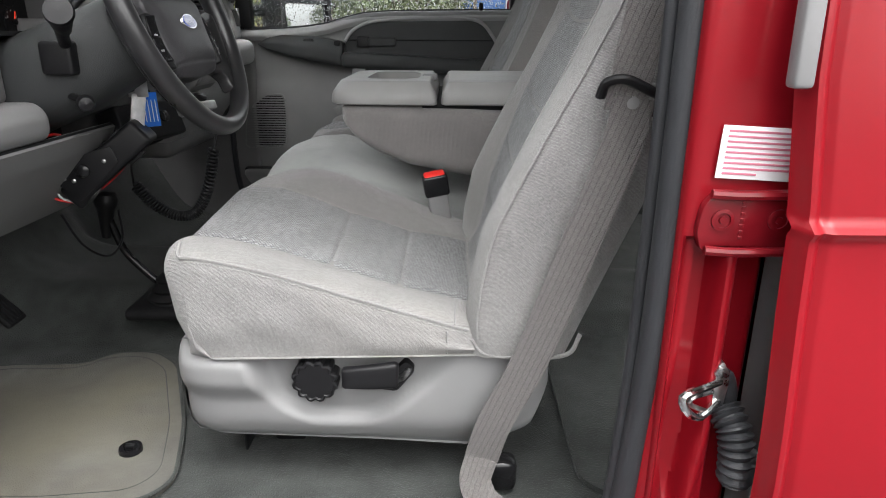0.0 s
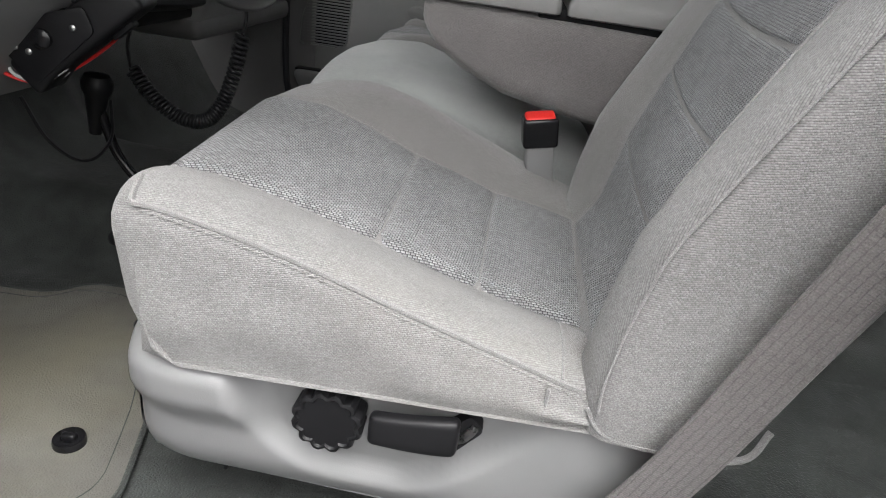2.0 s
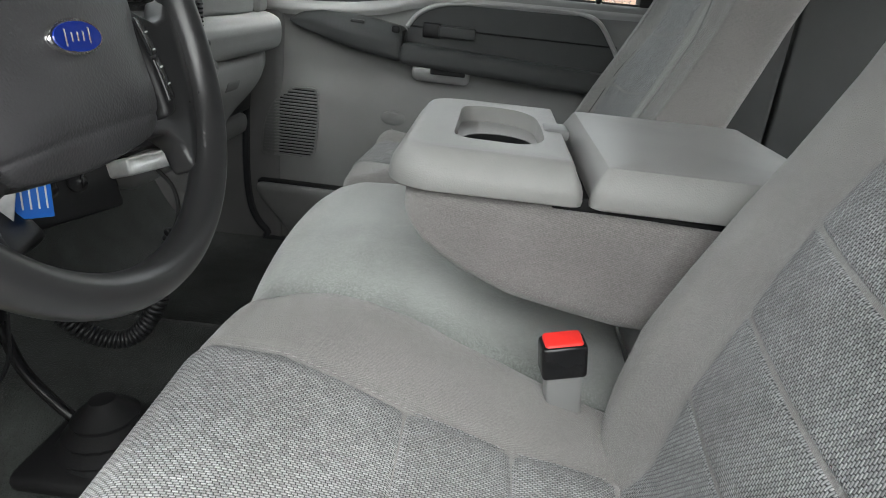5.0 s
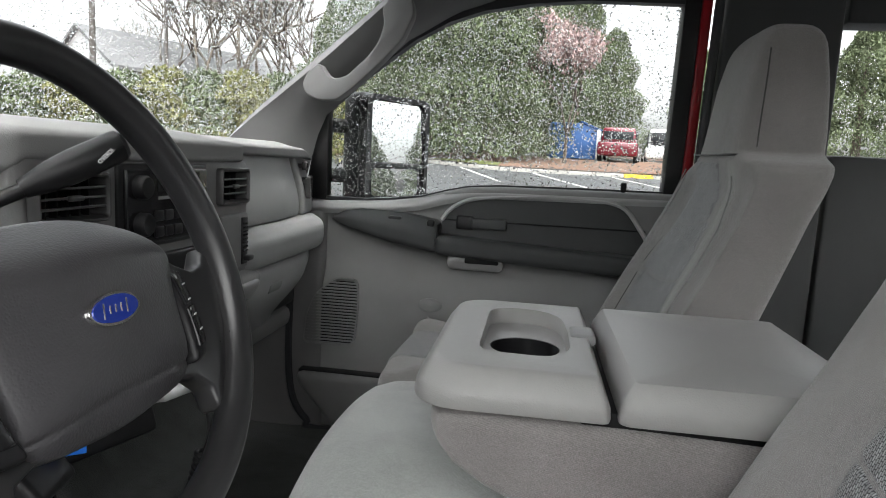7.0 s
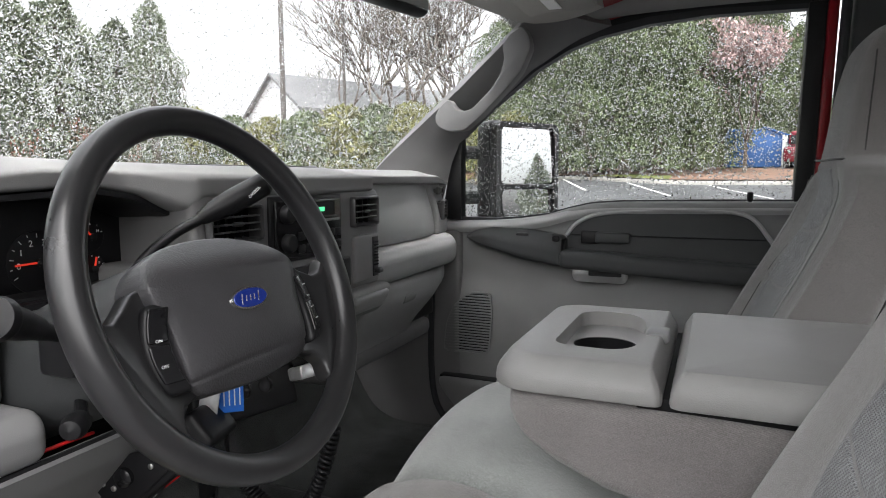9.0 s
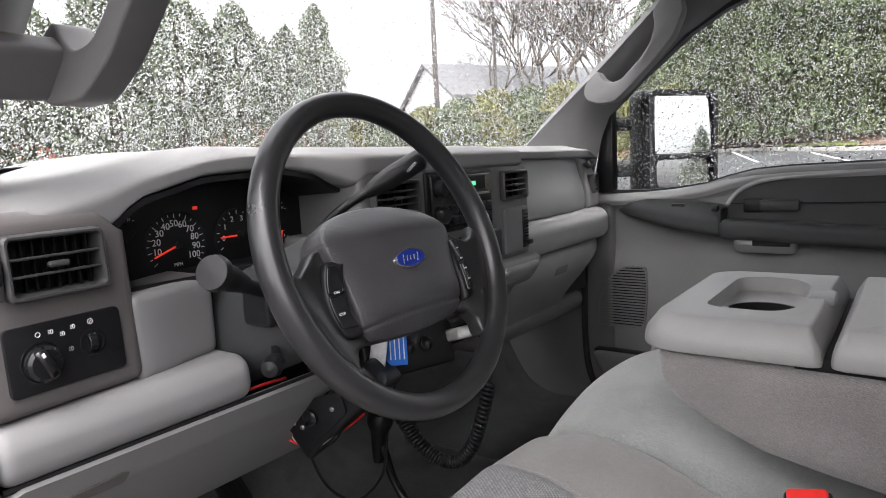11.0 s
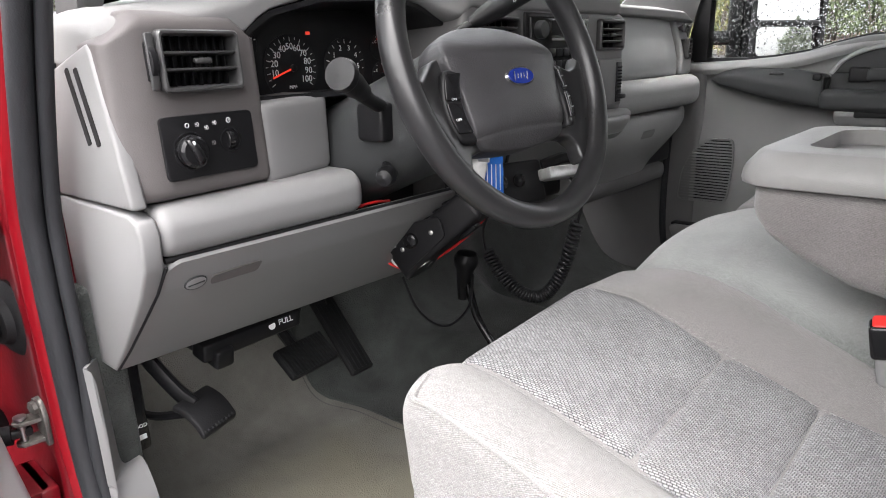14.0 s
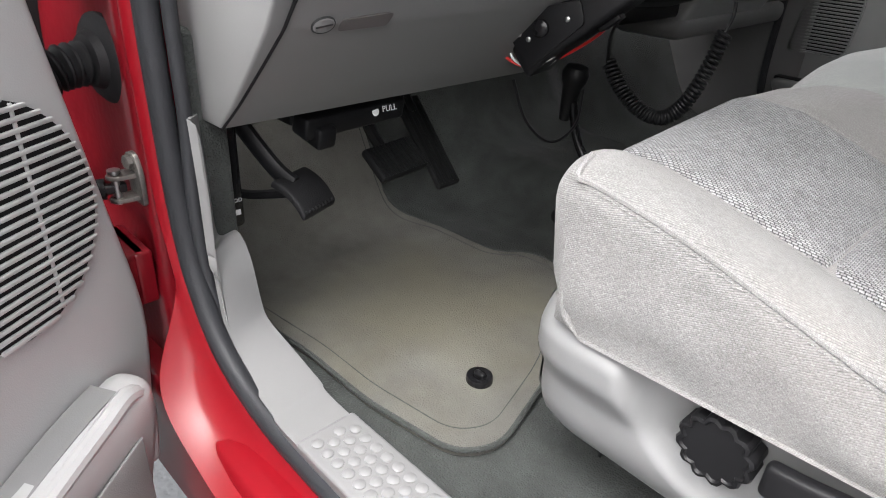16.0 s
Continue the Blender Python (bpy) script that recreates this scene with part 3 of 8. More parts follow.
def bucket_half(flip):
    """One outer seat of the bench: the driver's, or the passenger's as its mirror image."""
    f = (lambda s: mirrored(s, MID)) if flip else (lambda s: s)
    cy = 2 * MID - SEAT_Y if flip else SEAT_Y
    who = thing("passenger_seat" if flip else "driver_seat", "light grey cloth truck seat with woven insert and tall headrest" if flip else "light grey cloth truck seat, soiled, beside the open door", "car seat", (-0.05, cy, 0.88))
    cu = part("cushion", f(cushion()), KNIT, who, "pale knitted cloth cushion side and rolls", 60)

    def insert(u, v):
        edge = np.minimum(np.minimum(v - 0.862, 1.114 - v), 0.086 - u)
        puff = 0.0042 * soft(edge, -0.002, 0.022) - 0.0008
        seams = 0.0042 * (bell(u, -0.117 - 0.02 * (v - 0.99), 0.003) + bell(u, -0.0175 + 0.01 * (v - 0.99), 0.003))
        swell = 0.0022 * np.sin(math.pi * np.clip((u + 0.117) / 0.10, 0, 1)) + 0.0022 * np.sin(math.pi * np.clip((u + 0.0175) / 0.10, 0, 1))
        x, z = over_front(u, v)
        out = soft(-u, 0.285, 0.33)
        lift = puff - seams + swell
        return x - lift * out, v, z + lift * (1 - out)

    part("seat_insert", f(sheet(insert, np.concatenate([np.linspace(-0.385, -0.29, 24), np.linspace(-0.286, 0.086, 130)]), np.linspace(0.862, 1.114, 64))), WEAVE, cu, "coarse woven grey insert in three sewn panels", 60)
    xs = np.linspace(-0.290, 0.078, 30)
    pz = lambda x: cushion_z(x, 0.776) - 0.0035
    part("piping", f(lining_seam([(-0.296, 0.80, cushion_z(-0.296, 0.80) + 0.001), *[(x, 0.7735, pz(x)) for x in xs]], 0.0026)), CORD, cu)
    part("cross_seam", f(lining_seam([(0.060, y, cushion_z(0.060, y) + 0.0004) for y in np.linspace(0.774, 0.862, 8)], 0.0012)), CORD, cu)
    part("corner_seam", f(lining_seam([(0.050, 0.7645, z) for z in np.linspace(1.106, 1.138, 5)], 0.0016)), CORD, cu)
    # stitches along the piping and the insert's edges
    for y, x0 in ((0.7690, -0.28), (0.8615, -0.286), (1.1145, -0.286)):
        part("stitching", f(merge(*[moved(rb(-0.0022, 0.0022, -0.0006, 0.0006, -0.0004, 0.0006, 0.0003, k=1), pose(x, y, (cushion_z(x, y) - 0.0002) if y > 0.8 else cushion_z(x, 0.776) - 0.0075)) for x in np.arange(x0, 0.08, 0.0075)])), CORD, cu)
    bk = part("backrest", f(backrest(flip)), KNIT, who, "", 60)
    for ob, edge in ((cu, 1.113), (bk, 1.10)):
        ob.data.materials.append(VELOUR_ROLL)
        for q in ob.data.polygons:
            yy = 2 * MID - q.center[1] if flip else q.center[1]
            if (ob is cu and (yy > edge or (q.center[0] > 0.064 and yy > 0.80))) or (ob is bk and yy > edge):
                q.material_index = 1

    def back_insert(v, w):
        half = 0.142 - 0.05 * soft(w, 1.42, 1.66)
        y = SEAT_Y - 0.03 + v * half
        e = np.minimum((1 - np.abs(v)) * half, np.minimum(w - 1.14, 1.655 - w))
        puff = 0.010 * np.sqrt(np.clip(e / 0.018, 0, 1)) - 0.003
        bow = lambda at: at + 0.006 + 0.011 * v + 0.010 * v * v
        seams = 0.0042 * sum(bell(w, bow(at), 0.0026) for at in (1.240, 1.322, 1.402, 1.515))
        return back_front(y, w, flip) + 0.005 - puff + seams, y, w

    part("back_insert", f(sheet(back_insert, np.linspace(-1, 1, 60), np.linspace(1.14, 1.655, 260))), WEAVE, bk, "woven grey insert with curved cross seams", 60)
    zs = np.linspace(1.13, 1.63, 24)
    for side in (-1, 1):
        if side < 0:
            part("piping", f(lining_seam([(interp(z, BACK_FRONT) + 0.016, SEAT_Y + side * (interp(z, BACK_HALF) - 0.0015 - 0.004), z) for z in zs], 0.0013)), CORD, bk)
        if flip or side < 0:
            part("roll_seam", f(lining_seam([(back_front(np.array(SEAT_Y + side * 0.185), z, flip) + 0.001, SEAT_Y + side * (0.187 - 0.05 * soft(z, 1.5, 1.66)), z) for z in np.linspace(1.30, 1.62, 16)], 0.0012)), CORD, bk)
        if flip:
            edge = [back_insert(np.array(side * 0.995), np.array(z)) for z in np.linspace(1.15, 1.65, 30)]
            part("insert_seam", f(lining_seam([(float(a) - 0.0005, float(b), float(c)) for a, b, c in edge], 0.0020)), SEAM, bk)
    head = [(0.296, SEAT_Y - 0.142), (0.262, SEAT_Y - 0.115), (0.258, SEAT_Y), (0.262, SEAT_Y + 0.115), (0.296, SEAT_Y + 0.146), (0.36, SEAT_Y + 0.152), (0.40, SEAT_Y + 0.140)]
    part("headrest_seam", f(lining_seam([(x, y, 1.660 + 0.004 * math.cos(9 * y)) for x, y in head], 0.0022)), SEAM, bk)
    part("headrest_side_seam", f(lining_seam([(0.300 + 0.06 * (z - 1.66), SEAT_Y + interp(z, BACK_HALF) - 0.003, 1.65 + 0.93 * (z - 1.65)) for z in np.linspace(1.672, 1.85, 10)], 0.0014)), SEAM, bk)
    zs = np.linspace(1.115, 1.60, 20)
    part("hem", f(tube([(0.083, 0.768, 1.125), (0.10, 0.757, 1.110), (0.15, 0.755, 1.106), (0.205, 0.757, 1.110), (0.222, 0.765, 1.135)], 0.003, 8)), CORD, bk)
    return who, f


driver, same = bucket_half(False)
passenger, flipped = bucket_half(True)
for who, f in ((driver, same), (passenger, flipped)):
    part("side_valance", f(rb(-0.318, 0.188, 0.776, 0.835, 0.95, 1.104, 0.014, (64, 2, 26), valance, 3)), TRIM_PALE, who, "pale grey moulded plastic skirt", 50)
    part("seat_pan", f(rb(-0.30, 0.17, 0.80, 1.22, 0.985, 1.13, 0.02, (2, 2, 2))), BLACK, who)
    for y in (0.92, 1.14):
        part("rail", f(rb(-0.22, 0.15, y - 0.02, y + 0.02, 0.91, 0.99, 0.006)), BLACK, who)
        for x in (-0.20, 0.10):
            part("foot", f(rb(x - 0.025, x + 0.025, y - 0.025, y + 0.025, 0.878, 0.91, 0.006)), BLACK, who)
    part("back_shell", f(rb(0.10, 0.19, 0.84, 1.15, 1.08, 1.14, 0.02)), BLACK, who)

# recline knob and lever on the driver's skirt
knob = []
for i in range(72):
    a = 2 * math.pi * i / 72
    knob.append((a, 0.0320 - 0.0042 * (0.5 + 0.5 * math.cos(12 * a)) ** 2))
KC = (-0.126, 1.061)
ring = lambda y, k: np.array([(KC[0] + k * r * math.cos(a), y, KC[1] + k * r * math.sin(a)) for a, r in knob])
rings = [ring(0.792, 0.9), ring(0.790, 0.98), ring(0.768, 1.0), ring(0.7655, 0.96), ring(0.7645, 0.86), ring(0.7665, 0.80), ring(0.7665, 0.4)]
kn = part("lumbar_knob", loft(rings), BLACK, driver, "black fluted plastic knob", 30)
part("knob_hub", lathe([(0.012, 0), (0.012, 0.03)], 20, facing((KC[0], 0.80, KC[1]), (0, -1, 0))), BLACK, kn)
lv = part("recline_lever", rb(-0.089, -0.013, 0.7575, 0.772, 1.054, 1.091, 0.006, (8, 2, 4), lambda x, y, z: (x, y - 0.004 * np.cos((x + 0.05) * 30), z + (1.072 - z) * 0.18 * soft(-x, 0.02, 0.09) + 0.003 * (x + 0.05) / 0.04), 3), BLACK, driver, "black plastic lever")
part("lever_screw", lathe([(0.0035, 0), (0.0035, 0.002), (0.002, 0.0025)], 12, facing((-0.036, 0.757, 1.064), (0, -1, 0))), RUBBER, lv)
# solid near-black patch that paints in the slot's shade
part("lever_slot", prism(rounded([(-0.045, 1.044), (-0.018, 1.040), (0.008, 1.072), (-0.005, 1.086), (-0.02, 1.07)], 0.006), "y", 0.7795, 0.795), DARK_FILL, driver)
part("lever_arm", tube([(-0.03, 0.783, 1.052), (-0.01, 0.779, 1.062), (0.0, 0.781, 1.076)], 0.005, 8), METAL, driver)

# middle seat: cushion, fold-down console
mid = thing("middle_seat", "grey flat velour middle seat cushion of the bench", "car seat", (-0.1, MID, 0.88))


def mid_cushion(x, y, z):
    w = np.clip((z - 1.03) / 0.17, 0, 1)
    across = (y - 1.49) / 0.25
    top = interp(x, [(-0.36, 1.19), (-0.335, 1.222), (-0.30, 1.246), (-0.26, 1.262), (-0.20, 1.266), (-0.10, 1.234), (0.0, 1.200), (0.13, 1.166)]) - 0.026 * across**2
    return x - 0.016 * (1 - across**2) * soft(-x, 0.1, 0.33) + 0.03 * (1 - w) ** 2 * soft(-x, 0.25, 0.34), y, 1.03 + w * (top - 1.03)


part("cushion", rb(-0.330, 0.14, 1.240, 1.680, 1.03, 1.20, 0.035, (40, 30, 6), mid_cushion, 4), VELOUR, mid, "", 60)
part("seat_base", rb(-0.30, 0.16, 1.26, 1.66, 0.90, 1.06, 0.015, (2, 2, 2)), BLACK, mid)
part("lower_back", rb(0.16, 0.28, 1.25, 1.67, 1.10, 1.30, 0.02, (2, 2, 2)), VELOUR, mid)

con = thing("center_console", "grey vinyl fold-down armrest console with cup holder", "console", (0.02, 1.42, 1.24))
CY0, CY1 = 1.244, 1.604


def tub(x, y, z):
    """The cloth-covered body: its lower front sweeps back to the seat."""
    w = (z - 1.22) / 0.15
    low = interp(x, [(-0.17, 1.350), (-0.152, 1.325), (-0.134, 1.307), (-0.096, 1.283), (-0.031, 1.256), (0.032, 1.243), (0.09, 1.233), (0.30, 1.22)])
    top = 1.372 - 0.008 * soft(x, 0.05, 0.3)
    return x + 0.008 * (((y - 1.424) / 0.18) ** 2) * soft(-x, 0.02, 0.16), y, low + w * (top - low)


part("console_body", rb(-0.160, 0.30, CY0, CY1, 1.22, 1.37, 0.034, (50, 30, 6), tub, 4), VELOUR_SIDE, con, "ribbed warm grey cloth sides", 60)


def block(x0, x1, y0, y1, z0, z1, front, rear, bevel, crown=0.0):
    """A lid with sloping shoulders: its front and rear corners have their own radii."""
    rings = []
    for z, inset in ((z0, 0.006), (z0 + 0.002, 0.001), (z0 + 0.006, 0.0), (z0 + 0.016, 0.001), (z0 + 0.4 * (z1 - z0) + 0.006, 0.2 * bevel), (z1 - 0.010, 0.62 * bevel), (z1 - 0.004, 0.86 * bevel), (z1 - 0.001, 1.05 * bevel), (z1, 1.35 * bevel), (z1 + 0.4 * crown, 0.05), (z1 + 0.8 * crown, 0.09), (z1 + crown, 0.125)):
        ring = []
        rear_in = min(inset, 0.5 * inset + 0.004) if inset < 0.045 else inset
        for cx, cy, sx, sy, r in ((x0 + inset, y0 + inset, 1, 1, front), (x1 - rear_in, y0 + inset, -1, 1, rear), (x1 - rear_in, y1 - inset, -1, -1, rear), (x0 + inset, y1 - inset, 1, -1, front)):
            r = max(r - 0.35 * inset, 0.004)
            arc = [(cx + sx * r * (1 - math.cos(t)), cy + sy * r * (1 - math.sin(t))) for t in np.linspace(0, math.pi / 2, 8)]
            ring += arc if sx * sy > 0 else arc[::-1]
        rings.append([(a, b, z) for a, b in ring])
    return loft(rings)


NOTCH = rb(-0.083, -0.037, 1.352, 1.41, 1.315, 1.41, 0.0)
CUP = rounded([(-0.112, 1.318), (-0.112, 1.527), (-0.080, 1.545), (-0.035, 1.538), (-0.012, 1.50), (-0.008, 1.43), (-0.008, 1.345), (-0.03, 1.312)], 0.026, 5)
body = bpy.data.objects["console_body"]
front = part("cup_tray", block(-0.176, 0.029, CY0 - 0.004, CY1 + 0.004, 1.371, 1.415, 0.050, 0.010, 0.018), LID, con, "grey vinyl lid with a round cup holder", 30)
cut = obj("cutter", prism(CUP, "z", 1.393, 1.45), LID)
cut3 = obj("cutter", NOTCH, LID)
cut2 = obj("cutter", lathe([(0.044, 1.31), (0.044, 1.41)], 36, Matrix.Translation((-0.060, 1.422, 0))), LID)
for target in (front, body):
    for c in (cut, cut2, cut3):
        mod = target.modifiers.new("hollow", "BOOLEAN")
        mod.operation, mod.object, mod.solver = "DIFFERENCE", c, "EXACT"
    bpy.context.view_layer.update()
    solid = bpy.data.meshes.new_from_object(target.evaluated_get(bpy.context.evaluated_depsgraph_get()))
    target.modifiers.clear()
    target.data = solid
    solid.set_sharp_from_angle(angle=radians(40))
for c in (cut, cut2, cut3):
    bpy.data.objects.remove(c)
part("cup_well", sheet(lambda a, z: (-0.060 + 0.0434 * np.cos(a), 1.422 + 0.0434 * np.sin(a), z), np.linspace(-0.95, math.pi + 0.95, 40), np.linspace(1.318, 1.392, 3)), BLACK, front, "black cup well")
part("well_floor", rb(-0.103, -0.017, 1.353, 1.465, 1.314, 1.320, 0.001), BLACK, front)
for a, b, c, d in ((-0.0828, -0.0818, 1.353, 1.389), (-0.0382, -0.0372, 1.353, 1.389), (-0.0828, -0.0372, 1.3522, 1.3532)):
    part("notch_side", rb(a, b, c, d, 1.318, 1.392, 0.0), BLACK, front)
part("latch", rb(-0.006, 0.026, 1.405, 1.455, 1.404, 1.4185, 0.006, (2, 2, 1)), TRIM_PALE, front, "pale push latch")
part("armrest_lid", block(0.036, 0.30, CY0 - 0.004, CY1 + 0.004, 1.371, 1.415, 0.012, 0.012, 0.014, 0.004), LID, con, "padded grey vinyl armrest lid", 30)
# near-black block paints the shade between lid and body
part("lid_gap", rb(0.0, 0.28, CY0 + 0.012, CY1 - 0.012, 1.36, 1.38, 0.003), DARK_FILL, con)

# buckle beside the driver
bu = thing("seat_belt_buckle", "black seat belt buckle with red release button on grey stalk", "buckle", (0.04, 1.2, 1.14))
tilt = pose(0.032, 1.190, 1.204, 6, -10, 8)
part("stalk", moved(rb(-0.019, 0.019, -0.011, 0.011, -0.085, 0.012, 0.005, (2, 2, 2)), tilt), TRIM, bu, "grey plastic sleeve")
part("housing", moved(rb(-0.023, 0.023, -0.014, 0.014, 0.010, 0.050, 0.005, (2, 2, 2), k=3), tilt), BLACK_GLOSS, bu)
part("button", moved(rb(-0.0195, 0.0195, -0.0112, 0.0112, 0.040, 0.0535, 0.004, (2, 2, 2), lambda x, y, z: (x, y, z + 0.14 * y), 3), tilt), REDP, bu, "bright red release button")
part("anchor", tube([(0.065, 1.195, 1.12), (0.062, 1.20, 1.145), (0.060, 1.205, 1.16)], 0.008, 10), METAL, bu)

# ---- cab shell ----
def floor_z(x, y):
    toe = 0.42 * soft(-x, 0.80, 1.35) + 0.12 * soft(-x, 0.88, 1.05)
    hump = 0.10 * soft(0.26 - np.abs(y - MID), 0, 0.14) * (1 - 0.6 * soft(x, -0.5, 0.0))
    return 0.876 + toe + hump + 0.003 * np.sin(x * 19 + y * 7) * np.cos(y * 15)


structure("floor", sheet(lambda u, v: (u, v, floor_z(u, v)), np.linspace(-1.22, 1.45, 140), np.linspace(0.60, 2.32, 90), 0.02), CARPET, "dark grey cut-pile cab carpet", "floor", 60)
structure("firewall", rb(-1.26, -1.20, 0.58, 2.34, 0.85, 1.62, 0.01), CARPET, "carpet-lined dark firewall behind the pedals", "wall")

MAT_OUTLINE = rounded([(-0.62, 0.722), (-0.50, 0.722), (-0.372, 0.742), (-0.345, 0.79), (-0.385, 0.93), (-0.47, 1.12), (-0.535, 1.178), (-0.615, 1.172), (-0.652, 1.128), (-0.80, 1.115), (-0.87, 1.075), (-0.95, 1.085), (-1.05, 1.08), (-1.08, 0.75), (-0.82, 0.70)], 0.03, 4)
fm = thing("floor_mat", "worn dark grey carpet floor mat with a yellowish stain", "floor mat", (-0.6, 0.9, 0.88))


def mat_piece(outline, lift, up):
    bm = bmesh.new()
    vs = [bm.verts.new((a, b, 0)) for a, b in outline]
    f = bm.faces.new(vs)
    bmesh.ops.triangulate(bm, faces=[f])
    for _ in range(4):
        bmesh.ops.subdivide_edges(bm, edges=[e for e in bm.edges if e.calc_length() > 0.04], cuts=1)
    bmesh.ops.triangulate(bm, faces=bm.faces)
    bm.verts.index_update()
    P = np.array([v.co[:] for v in bm.verts])
    F = [tuple(v.index for v in q.verts) for q in bm.faces]
    rim = [(e.verts[0].index, e.verts[1].index) for e in bm.edges if e.is_boundary]
    bm.free()
    n = len(P)
    top, bot = P.copy(), P.copy()
    top[:, 2] = floor_z(P[:, 0], P[:, 1]) + up
    bot[:, 2] = floor_z(P[:, 0], P[:, 1]) + lift
    return np.concatenate([top, bot]), F + [tuple(i + n for i in reversed(q)) for q in F] + [(a, b, b + n, a + n) for a, b in rim]


part("mat_body", mat_piece(MAT_OUTLINE, 0.001, 0.012), MAT, fm, "", 60)
c = np.mean(MAT_OUTLINE, 0)
edge = np.array([(x, y, floor_z(x, y) + 0.010) for x, y in smooth_line(np.array(MAT_OUTLINE), 2, True)])
inner = [(c[0] + (a - c[0]) * 0.915, c[1] + (b - c[1]) * 0.90) for a, b in MAT_OUTLINE]
part("border_groove", sweep(np.array([(x, y, floor_z(x, y) + 0.0118) for x, y in smooth_line(np.array(inner), 2, True)]), round_section(0.0009, 6), True), CARPET, fm)
part("bound_edge", sweep(edge, round_section(0.0035, 8), True), CARPET, fm)
gr = part("grommet", lathe([(0.0, 0.0), (0.008, 0.0), (0.009, 0.004), (0.0165, 0.005), (0.0175, 0.002), (0.0175, -0.004)], 28, pose(-0.438, 0.854, 0.889)), BLACK_GLOSS, fm, "black oval retaining eyelet")
part("hook", rb(-0.446, -0.430, 0.850, 0.858, 0.889, 0.899, 0.003), BLACK, gr)
rear_mat = thing("rear_floor_mat", "dark carpet mat on the floor behind the seat", "floor mat", (0.5, 0.95, 0.88))
part("mat_body", mat_piece(rounded([(0.245, 0.80), (0.30, 0.755), (0.75, 0.755), (0.75, 1.25), (0.245, 1.25)], 0.03, 4), 0.001, 0.010), CARPET, rear_mat, "", 60)

# sill and kick trim on the driver's side
SILL_OUT = [(-0.629, 0.608, 1.224), (-0.625, 0.608, 1.15), (-0.625, 0.608, 1.085), (-0.624, 0.608, 1.07), (-0.621, 0.607, 1.04), (-0.609, 0.605, 0.995), (-0.588, 0.602, 0.965), (-0.555, 0.599, 0.951), (-0.50, 0.594, 0.946), (-0.437, 0.588, 0.947), (-0.10, 0.588, 0.947), (0.26, 0.588, 0.947)]
SILL_IN = [(-0.702, 0.655, 1.203), (-0.699, 0.655, 1.127), (-0.694, 0.656, 1.067), (-0.656, 0.657, 1.074), (-0.632, 0.657, 1.05), (-0.622, 0.660, 0.995), (-0.612, 0.662, 0.972), (-0.575, 0.666, 0.954), (-0.508, 0.661, 0.947), (-0.444, 0.653, 0.948), (-0.10, 0.653, 0.948), (0.26, 0.653, 0.948)]
so, si = smooth_line(SILL_OUT, 8), smooth_line(SILL_IN, 8)


def sill(u, v):
    k = np.arange(len(so))
    out = []
    for i in range(3):
        a, b = np.interp(u, k, so[:, i]), np.interp(u, k, si[:, i])
        w = np.clip(v, 0, 1)
        drop = np.clip(v - 1, 0, 1)
        lip = np.clip(-v, 0, 1)
        out.append(a + (b - a) * w + drop * (-0.02, 0.010, -0.085)[i] + lip * (0.0, 0.004, -0.02)[i] + (0.002 * np.sin(w * math.pi) if i == 2 else 0))
    return out


structure("trim_sill", sheet(sill, np.arange(len(so)), np.array([-1, -0.3, 0, 0.04, 0.15, 0.5, 0.85, 0.95, 1, 1.05, 1.5, 2.0]), 0.004), TRIM, "grey plastic kick and door sill trim", "trim", 50)
structure("trim_sill_core", rb(-0.60, 0.30, 0.604, 0.655, 0.87, 0.938, 0.01), DASH_DARK, "dark sill under the plastic trim", "trim")
structure("trim_kick_side", rb(-1.2, -0.665, 0.62, 0.665, 0.88, 1.30, 0.01), CARPET, "dark carpeted side of the footwell", "trim")
plate = thing("sill_plate", "grey plastic step plate with raised round studs", "sill plate", (-0.1, 0.63, 0.945))
part("plate", rb(-0.440, 0.25, 0.5865, 0.656, 0.944, 0.9525, 0.004, (2, 2, 1)), TRIM, plate)
stud = None
for i in range(40):
    for j in range(4):
        x, y = -0.424 + 0.0165 * i + 0.00825 * (j % 2), 0.6015 + 0.0132 * j
        if stud is None:
            stud = part("stud", lathe([(0.0062, 0.0), (0.0062, 0.0012), (0.0048, 0.0021), (0.0, 0.0023)], 14, pose(0, 0, 0)), TRIM, plate)
            stud.location = (x, y, 0.9523)
        else:
            o = stud.copy()
            scene.collection.objects.link(o)
            o.location = (x, y, 0.9523)
structure("trim_b_pillar", rb(0.285, 0.40, 0.612, 0.69, 0.88, 2.02, 0.02, (4, 4, 20), None, 3), DASH_DARK, "dark grey plastic pillar trim behind the driver's seat", "trim")
structure("trim_b_pillar_foot", rb(0.245, 0.33, 0.612, 0.685, 0.90, 1.02, 0.025, (4, 3, 4), lambda x, y, z: (x + 0.03 * soft(z, 0.94, 1.02), y, z), 3), TRIM, "pale grey plastic lower pillar trim", "trim")

